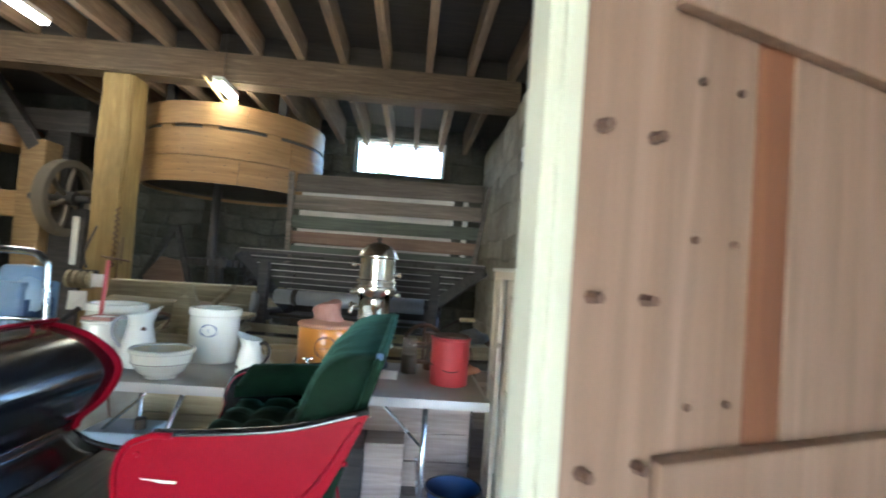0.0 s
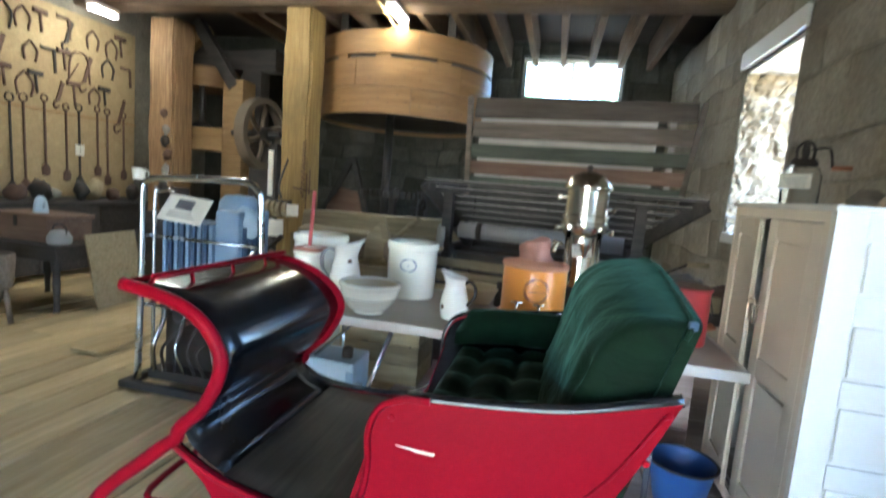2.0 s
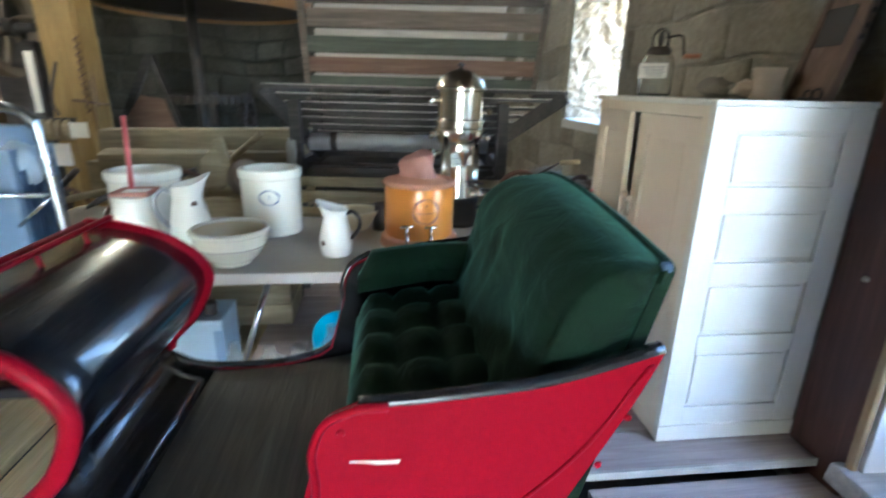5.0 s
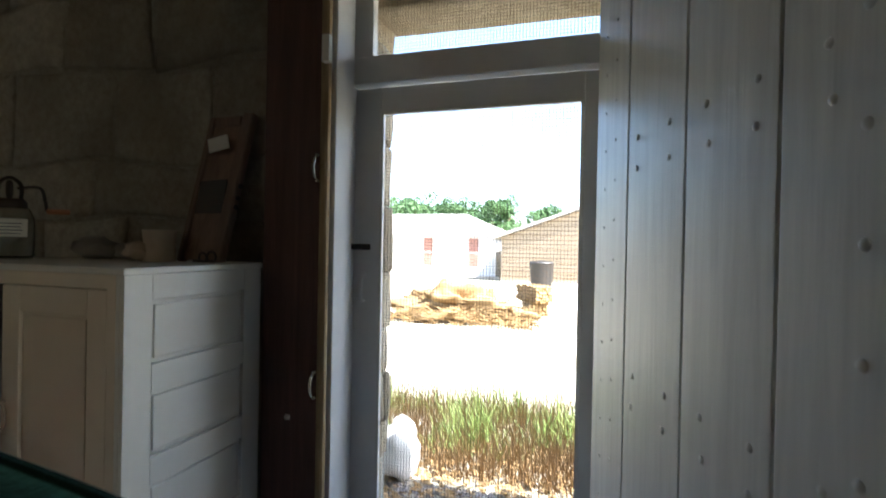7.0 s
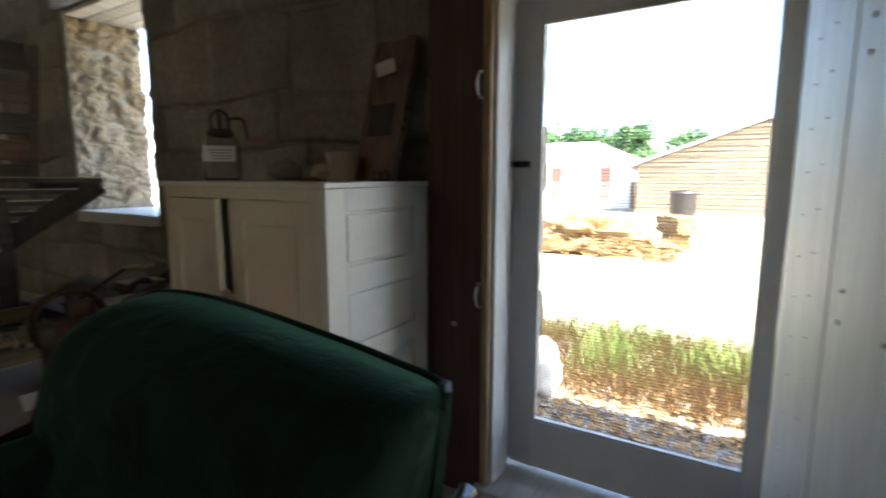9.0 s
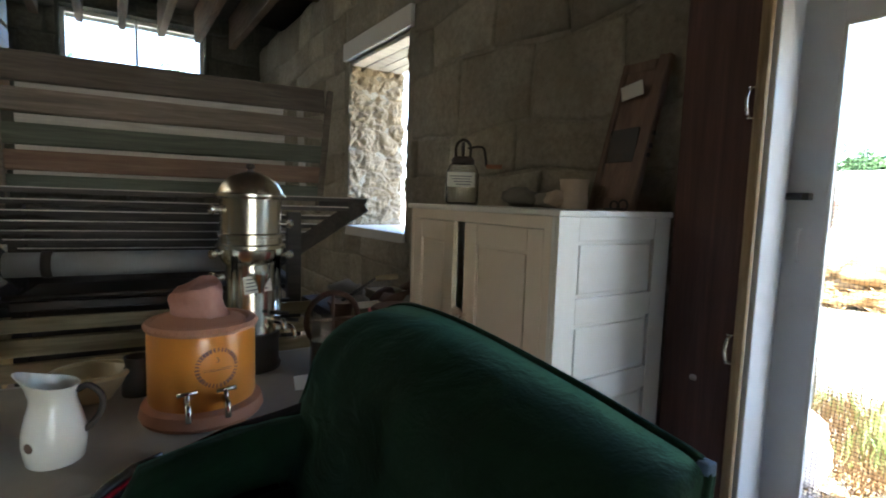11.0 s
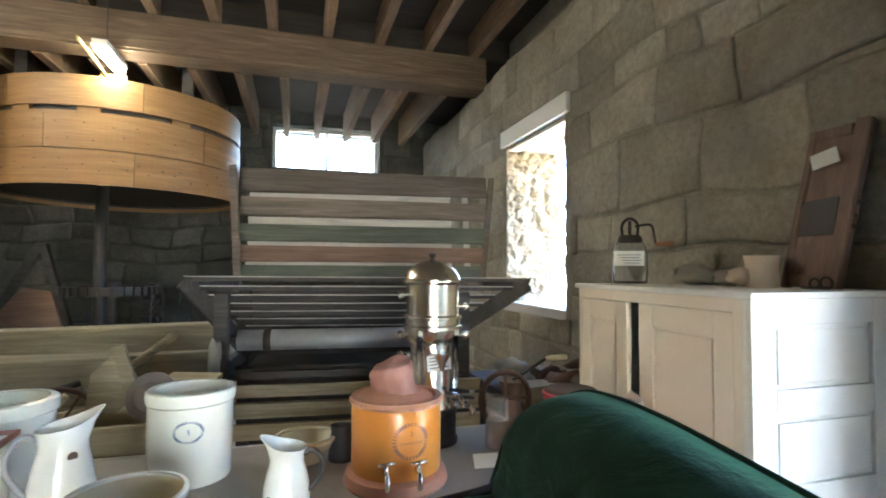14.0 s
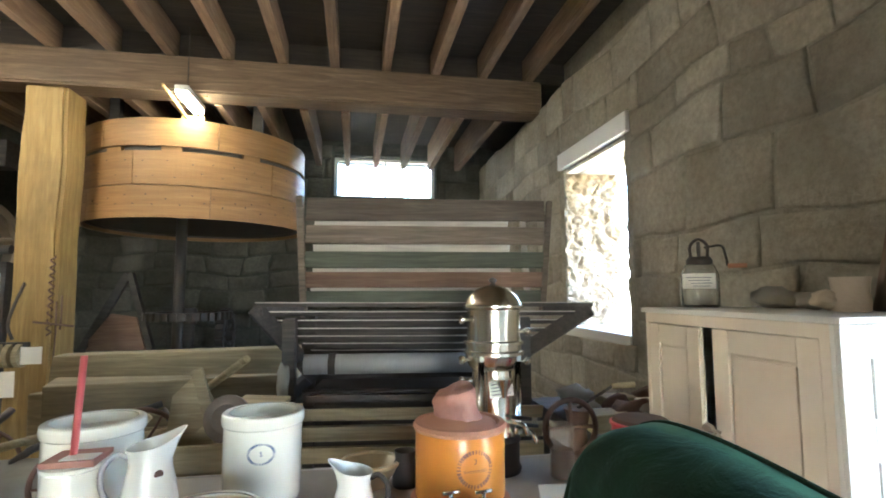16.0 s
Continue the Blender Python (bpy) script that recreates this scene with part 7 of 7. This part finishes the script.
for i in range(12):
    solo("bench_clutter", lump((-6.2 + rt.uniform(-0.12, 0.12), 4.2 + 0.26 * i, 0.921), rt.uniform(0.08, 0.17), 101.0 + i, (0.9, 0.9, rt.uniform(0.8, 1.4)), 0.5, 2), M[("rust", "iron", "canvas", "iron", "box_wood")[i % 5]], "dusty old metal part on the workbench", "part", "clutter on the workbench")
solo("grey_bucket", shell([(0, 0), (0.15, 0), (0.18, 0.3)], 0.004, (-4.75, 6.3, 0.9), 28), M["iron"], "dark metal bucket on a stand", "bucket")
solo("bucket_stand", box(-5.0, -4.5, 6.1, 6.5, -0.03, 0.9, 0.004, 0.006), M["dark_wood"], "dark wooden stand under a bucket", "stand")

# ---------------- outdoors ----------------
GZ = -0.25


def ground_mat():
    m, n, l, b = mat("dry yard ground", 0.95, 0, 0.1)
    f = tex_noise(n, l, 0.35, (1, 1, 1), 8, 0.7)
    r = ramp(n, [(0.3, (0.42, 0.37, 0.25)), (0.5, (0.55, 0.49, 0.36)), (0.7, (0.66, 0.61, 0.5))])
    l.new(f, r.inputs[0])
    f2 = tex_noise(n, l, 30, (1, 1, 1), 4, 0.7)
    c = mix(n, l, "MULTIPLY", 0.5, r.outputs[0], ramp_of(n, l, f2, 0.3, 0.7))
    l.new(c, b.inputs["Base Color"])
    bump(n, l, b, f2, 0.6, 0.03)
    return m


M["ground"] = ground_mat()
M["leaf_green"] = painted("grass blade", (0.15, 0.23, 0.05), 0.6, (0.34, 0.3, 0.11), 0.8, 2.5)
M["straw"] = painted("straw", (0.3, 0.19, 0.08), 0.85, (0.16, 0.09, 0.035), 0.6, 4, bumpy=0.6)
M["tree"] = painted("tree leaves", (0.08, 0.15, 0.05), 0.7, (0.13, 0.19, 0.07), 0.6, 0.6)
M["barn"] = painted("tan barn siding", (0.42, 0.33, 0.23), 0.8, (0.34, 0.26, 0.17), 0.4, 1)
# colour of the shadow lines painted across the barn siding
M["siding_line"] = painted("painted siding shadow", (0.2, 0.14, 0.085), 0.8, (0.26, 0.19, 0.12), 0.4, 1)
M["house_white"] = painted("white house siding", (0.75, 0.72, 0.66), 0.8, (0.6, 0.56, 0.5), 0.3, 1)
M["roof"] = painted("pale roof sheets", (0.45, 0.42, 0.38), 0.7, (0.35, 0.32, 0.3), 0.4, 1)
M["gravel"] = painted("mixed gravel", (0.3, 0.27, 0.25), 0.9, (0.45, 0.38, 0.33), 0.7, 12)
# the sheet stops at the building: four strips round it
ground_bm = bmesh.new()
for x0, x1, y0, y1 in ((WX1, 700, -700, 700), (-700, LX - 0.4, -700, 700), (LX - 0.4, WX1, WY + 0.6, 700), (LX - 0.4, WX1, -700, NY - 0.4)):
    vs = [ground_bm.verts.new((x, y, GZ)) for x, y in ((x0, y0), (x1, y0), (x1, y1), (x0, y1))]
    ground_bm.faces.new(vs)
structure("ground", ground_bm, M["ground"], "bleached dry yard ground", "ground")


def scatter(name, count, area, make, material, label, category, seed):
    r = random.Random(seed)
    verts, faces = [], []
    for _ in range(count):
        x, y = r.uniform(area[0], area[1]), r.uniform(area[2], area[3])
        make(r, x, y, verts, faces)
    me = bpy.data.meshes.new(name)
    me.from_pydata(verts, [], faces)
    me.materials.append(material)
    return tagged(new(name, me), label, category, "", "stuff")


def blade(r, x, y, V, F):
    tuft = noise.noise(Vector((x * 1.7, y * 1.7, 3.0))) + 0.6 * noise.noise(Vector((x * 5.0, y * 5.0, 1.0)))
    if tuft + 0.35 < r.random() * 0.7:
        return
    h, a, w = (0.08 + 0.42 * r.random() ** 1.4) * (0.65 + 0.7 * max(-0.3, tuft)), r.uniform(0, 6.28), r.uniform(0.003, 0.0065)
    dx, dy = math.cos(a), math.sin(a)
    lx, ly = r.uniform(-0.17, 0.17), r.uniform(-0.17, 0.17)
    i = len(V)
    V.extend([(x - dx * w, y - dy * w, GZ), (x + dx * w, y + dy * w, GZ), (x + dx * w * 0.7 + lx * 0.4, y + dy * w * 0.7 + ly * 0.4, GZ + h * 0.6), (x - dx * w * 0.7 + lx * 0.4, y - dy * w * 0.7 + ly * 0.4, GZ + h * 0.6), (x + lx, y + ly, GZ + h)])
    F.extend([(i, i + 1, i + 2, i + 3), (i + 3, i + 2, i + 4)])


def dry_blade(r, x, y, V, F):
    h, a, w = r.uniform(0.1, 0.4), r.uniform(0, 6.28), r.uniform(0.003, 0.006)
    i = len(V)
    lx, ly = r.uniform(-0.15, 0.15), r.uniform(-0.15, 0.15)
    V.extend([(x - w, y - w, GZ), (x + w, y + w, GZ), (x + lx, y + ly, GZ + h)])
    F.append((i, i + 1, i + 2))


def pebble(r, x, y, V, F):
    s = r.uniform(0.012, 0.035)
    i = len(V)
    V.extend([(x + s * r.uniform(0.6, 1) * c, y + s * r.uniform(0.6, 1) * d, GZ + 0.002) for c, d in ((1, 0), (0, 1), (-1, 0), (0, -1))] + [(x, y, GZ + s * 0.8)])
    F.extend([(i + k, i + (k + 1) % 4, i + 4) for k in range(4)])


def dead_leaf(r, x, y, V, F):
    s, a, t = r.uniform(0.025, 0.05), r.uniform(0, 6.28), r.uniform(-0.4, 0.4)
    i = len(V)
    V.extend([(x + s * math.cos(a + k * 1.57) * (1 if k % 2 else 0.5), y + s * math.sin(a + k * 1.57) * (1 if k % 2 else 0.5), GZ + 0.03 + t * s * (k - 1.5)) for k in range(4)])
    F.append((i, i + 1, i + 2, i + 3))


scatter("grass", 11000, (3.75, 5.1, -1.0, 5.5), blade, M["leaf_green"], "tall fresh green grass", "grass", 1)
scatter("dry_grass", 11000, (3.4, 5.2, -1.0, 5.5), dry_blade, M["straw"], "dry yellow grass stalks", "grass", 2)
scatter("gravel", 5000, (1.98, 3.3, 0.5, 4.0), pebble, M["gravel"], "grey mixed gravel by the doorway", "gravel", 3)
scatter("dead_leaves", 2600, (2.9, 4.2, 0.0, 4.5), dead_leaf, M["straw"], "dry brown fallen leaves", "leaves", 5)
solo("boulder", lump((3.3, 2.98, GZ - 0.02), 0.2, 14.0, (0.9, 0.8, 1.2), 0.3, 3), M["house_white"], "pale boulder beside the doorway", "rock")


def bale(x, y, z, turn, label):
    bm = box(-0.5, 0.5, -0.25, 0.25, 0, 0.4)
    bmesh.ops.subdivide_edges(bm, edges=bm.edges[:], cuts=9, use_grid_fill=True)
    for v in bm.verts:
        v.co += noise.noise_vector(v.co * 31 + Vector((y, x, 1))) * 0.035
        v.co += Vector((noise.noise(v.co * 14 + Vector((x, y, 0))), noise.noise(v.co * 14 + Vector((0, x, y))), noise.noise(v.co * 14 + Vector((y, 0, x))))) * 0.05
    bm.transform(Matrix.Translation((x, y, z)) @ pose(0, 0, 0, 0, 0, turn))
    return solo("straw_bale", bm, M["straw"], label, "bale", "straw bales in the yard")


bale(11.6, 3.9, GZ, 80, "golden straw bale lying in the yard")
bale(11.9, 5.2, GZ, 100, "golden straw bale lying in the yard")
bale(12.2, 4.6, GZ + 0.36, 70, "straw bale on top of others")
bale(13.6, 3.2, GZ, 20, "straw bale at the end of the heap")
bale(13.4, 3.2, GZ + 0.4, 40, "straw bale on top of others")
bale(12.6, 5.9, GZ, 60, "broken straw bale in the yard")
solo("loose_straw", lump((11.5, 4.9, GZ - 0.1), 0.55, 17.0, (1, 2.0, 0.7), 1.0, 5), M["straw"], "loose golden straw heap in the yard", "straw")



def stalk(r, x, y, V, F):
    a, t, ln = r.uniform(0, 6.28), r.uniform(-0.3, 0.7), r.uniform(0.15, 0.4)
    z = GZ + r.uniform(0.0, 0.62) * max(0.0, 1 - ((x - 11.7) / 1.6) ** 2) * max(0.0, 1 - ((y - 4.7) / 1.8) ** 2)
    dx, dy, dz = math.cos(a) * ln, math.sin(a) * ln, t * ln
    i = len(V)
    V.extend([(x, y, z), (x, y, z + 0.02), (x + dx, y + dy, z + dz + 0.02), (x + dx, y + dy, z + dz)])
    F.append((i, i + 1, i + 2, i + 3))


scatter("straw_litter", 2600, (10.6, 13.2, 3.0, 6.6), stalk, M["straw"], "loose straw stalks strewn over the bales", "straw", 8)


def house(name, x, y, turn, w, d, h, rise, wallm, label, siding):
    """A gabled building: w across the gable, d deep along its ridge, front gable at the origin facing -x."""
    t = thing(name, (x, y, GZ), label, "building")
    m = Matrix.Translation((x, y, GZ)) @ pose(0, 0, 0, 0, 0, turn)
    bm = bmesh.new()
    pr = [(-w / 2, 0), (w / 2, 0), (w / 2, h), (0, h + rise), (-w / 2, h)]
    f = [bm.verts.new((0, a, b)) for a, b in pr]
    g = [bm.verts.new((d, a, b)) for a, b in pr]
    bm.faces.new(f)
    bm.faces.new(g[::-1])
    for i in range(5):
        bm.faces.new((f[i], f[(i + 1) % 5], g[(i + 1) % 5], g[i]))
    part("wall", moved(bm, m), wallm, t)
    for s in (-1, 1):
        rf = bmesh.new()
        q = [(-0.4, 0, h + rise + 0.05), (d + 0.4, 0, h + rise + 0.05), (d + 0.4, s * (w / 2 + 0.5), h - rise * 1.0 / w + 0.05), (-0.4, s * (w / 2 + 0.5), h - rise * 1.0 / w + 0.05)]
        a = [rf.verts.new(p) for p in q]
        b = [rf.verts.new((p[0], p[1], p[2] + 0.14)) for p in q]
        rf.faces.new(a)
        rf.faces.new(b[::-1])
        for i in range(4):
            rf.faces.new((a[i], a[(i + 1) % 4], b[(i + 1) % 4], b[i]))
        part("roof", moved(rf, m), M["roof"], t)
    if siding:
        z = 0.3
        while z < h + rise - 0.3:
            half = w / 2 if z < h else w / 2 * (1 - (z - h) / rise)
            # a dark strip stands for the shadow under each siding course
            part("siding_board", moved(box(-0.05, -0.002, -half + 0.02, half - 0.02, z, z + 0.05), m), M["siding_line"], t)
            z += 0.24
    return t, m


barn, bmx = house("barn", 26.0, 0.0, 0, 13.0, 12.0, 2.35, 2.3, M["barn"], "tan barn with horizontal board siding", True)
hs = thing("farmhouse", (34, 16, GZ), "long low white farmhouse with pale hipped roof", "building")
part("wall", box(30.0, 38.0, 7.6, 30.0, GZ, 2.3), M["house_white"], hs)
ro = bmesh.new()
e = [ro.verts.new(p) for p in ((29.6, 7.2, 2.3), (38.4, 7.2, 2.3), (38.4, 30.4, 2.3), (29.6, 30.4, 2.3), (34, 10.6, 3.9), (34, 27, 3.9))]
for q in ((0, 1, 4), (1, 2, 5, 4), (2, 3, 5), (3, 0, 4, 5), (3, 2, 1, 0)):
    ro.faces.new([e[i] for i in q])
part("roof", ro, M["roof"], hs, "pale hipped roof")
for y in (9.0, 12.0, 15.5, 19.0):
    w = part("window", box(29.93, 30.0, y - 0.3, y + 0.3, 0.35, 2.1), M["leather"], hs, "dark red window")
    part("frame", box(29.90, 29.929, y - 0.34, y + 0.34, 1.15, 1.22), M["house_white"], w)
binn = thing("rubbish_bin", (23.6, 4.1, GZ), "grey metal bin beside the barn", "bin")
part("body", lathe([(0, 0), (0.5, 0), (0.56, 1.05), (0.58, 1.1), (0, 1.1)], (23.6, 4.1, GZ), 24), M["iron"], binn)
part("lid", lathe([(0.6, 1.1), (0.55, 1.18), (0, 1.25)], (23.6, 4.1, GZ), 24), M["iron"], binn)


def tree(x, y, h, seed, label):
    r = random.Random(seed)
    t = thing("tree", (x, y, GZ), label, "tree", "trees behind the buildings")
    tr = [tube([(x, y, GZ), (x + 0.1, y, GZ + h * 0.3), (x, y + 0.2, GZ + h * 0.6)], 0.25, 8, taper=0.4)]
    for k in range(6):
        a = k * 1.05 + r.uniform(-0.3, 0.3)
        tr.append(tube([(x, y, GZ + h * (0.3 + 0.04 * k)), (x + math.cos(a) * h * 0.25, y + math.sin(a) * h * 0.25, GZ + h * (0.55 + 0.05 * k))], 0.1, 6, taper=0.3))
    part("trunk", join(*tr), M["rust"], t)
    V, F = [], []
    centres = [(x + r.gauss(0, h * 0.2), y + r.gauss(0, h * 0.2), GZ + h * r.uniform(0.45, 0.95), h * r.uniform(0.1, 0.2)) for _ in range(26)]
    for _ in range(5200):
        cx, cy, cz, cr = r.choice(centres)
        d = Vector((r.gauss(0, 1), r.gauss(0, 1), r.gauss(0, 1))).normalized() * cr * r.uniform(0.6, 1.0)
        p = Vector((cx, cy, cz)) + d
        u = Vector((r.gauss(0, 1), r.gauss(0, 1), r.gauss(0, 1))).normalized() * r.uniform(0.12, 0.24)
        w = u.cross(Vector((r.gauss(0, 1), r.gauss(0, 1), r.gauss(0, 1)))).normalized() * 0.12
        i = len(V)
        V.extend([p - u, p + w, p + u, p - w])
        F.append((i, i + 1, i + 2, i + 3))
    me = bpy.data.meshes.new("crown")
    me.from_pydata([v - Vector((x, y, GZ)) for v in V], [], F)
    me.materials.append(M["tree"])
    c = new("crown", me)
    c.parent = t
    return t


for i, (x, y, h) in enumerate(((52, 12, 6.6), (55, 17, 7.0), (50, 20.5, 6.0), (56, 25, 7.5), (60, 31, 7.5), (58, 7, 6.2), (60, 38, 7.0), (-2.5, 32.0, 7.6), (5.0, 33.0, 8.0))):
    tree(x, y, h, 40 + i, "broad green leafy tree beyond the roofs")
# ---------------- pieces of floor and walls ----------------
def floor_field(name, label):
    e = tagged(new(name), label, "floor", "", "structure")
    return e


def plank(parent, x0, x1, y0, y1, ztop, t, material, jit=0.003):
    bm = box(x0, x1, y0, y1, ztop - t, ztop, jit)
    ob = new("plank", mesh_of("plank", bm, material))
    ob.parent = parent
    return ob


rnd = random.Random(21)
yellow = floor_field("floor_boards_west", "wide pale pine floor boards with dark gaps")
x = -1.04
while x > LX:
    w = rnd.uniform(0.24, 0.34)
    y = NY + rnd.uniform(0, 1.2)
    a = NY
    while a < WY:
        b = min(y, WY)
        plank(yellow, x - w + rnd.uniform(0.012, 0.034), x - rnd.uniform(0, 0.006), a + 0.003, b - 0.003, rnd.uniform(-0.008, 0.006), 0.04, M["plank_y"])
        a, y = b, b + rnd.uniform(2.2, 3.8)
    x -= w
plank(yellow, -3.55, -3.3, 3.9, 5.9, 0.045, 0.035, M["plank_y"])
grey = floor_field("floor_boards_centre", "grey worn floor boards under the sleigh")
y = NY
while y < 2.33:
    w = rnd.uniform(0.19, 0.25)
    e = min(y + w, 2.36)
    a = -1.03 + rnd.uniform(-0.04, 0.05)
    b = rnd.uniform(-0.3, 0.6)
    plank(grey, a, b, y + 0.004, e - 0.004, FZ + rnd.uniform(-0.003, 0.003), 0.05, M["plank_x"])
    plank(grey, b + 0.005, WX0, y + 0.004, e - 0.004, FZ + rnd.uniform(-0.003, 0.003), 0.05, M["plank_x"])
    y = e
plank(grey, 0.42, WX0, 2.375, 2.655, FZ - 0.03, 0.05, M["plank_brown"], 0.004)
plank(grey, -0.95, 0.02, 2.38, 2.60, FZ - 0.01, 0.05, M["plank_y"], 0.004)
plank(grey, 0.10, 0.38, 2.42, 2.47, FZ - 0.015, 0.05, M["plank_y"], 0.01)
plank(grey, 0.30, 0.36, 2.47, 2.62, FZ - 0.03, 0.06, M["jamb_red"], 0.01)
platform = floor_field("floor_boards_platform", "raised brown floor boards by the table")
y, k = 2.655, 0
while y < 5.6:
    w = rnd.uniform(0.19, 0.27)
    m = rnd.uniform(-0.5, 0.5)
    plank(platform, -1.03, m, y + 0.003, y + w - 0.003, PZ + rnd.uniform(-0.003, 0.002), 0.045, M["plank_brown"])
    plank(platform, m + 0.005, WX0, y + 0.003, y + w - 0.003, PZ + rnd.uniform(-0.003, 0.002), 0.045, M["plank_brown"])
    y += w
# thin pale strip stands for the light catching the platform's front edge
plank(platform, 0.02, WX0, 2.638, 2.654, PZ + 0.002, 0.03, M["pale_wood"], 0.002)
y0 = y
while y < WY:
    w = rnd.uniform(0.22, 0.3)
    plank(platform, -1.03, WX0, y + 0.003, y + w - 0.003, PZ + rnd.uniform(-0.01, 0.0), 0.045, M["plank_brown"])
    y += w

EAST = Matrix(((0, 0, -1, WX0), (1, 0, 0, 0), (0, 1, 0, 0), (0, 0, 0, 1)))
lay_stones(wall_east, EAST, 2.8, WY, 0.16, HEAD, [(WIN[0] - 0.08, WIN[1] + 0.07, WIN[2] - 0.05, WIN[3] + 0.16)], M["stone"], 5, 0.2, 0.42, 0.24, 0.8, 0.014, 0.015, 0.09)
NORTH = Matrix(((1, 0, 0, 0), (0, 0, -1, WY), (0, 1, 0, 0), (0, 0, 0, 1)))
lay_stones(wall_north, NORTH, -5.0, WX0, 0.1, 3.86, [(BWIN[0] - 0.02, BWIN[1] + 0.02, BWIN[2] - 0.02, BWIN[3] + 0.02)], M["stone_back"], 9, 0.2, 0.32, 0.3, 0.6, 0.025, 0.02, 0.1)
OUT = Matrix(((1, 0, 0, 0), (0, 0, -1, DOOR[1] + 0.001), (0, 1, 0, 0), (0, 0, 0, 1)))
lay_stones(wall_east, OUT, 1.61, WX1 + 0.02, 0.2, 2.72, [], M["stone_out"], 15, 0.18, 0.34, 0.15, 0.36, 0.012, 0.02)
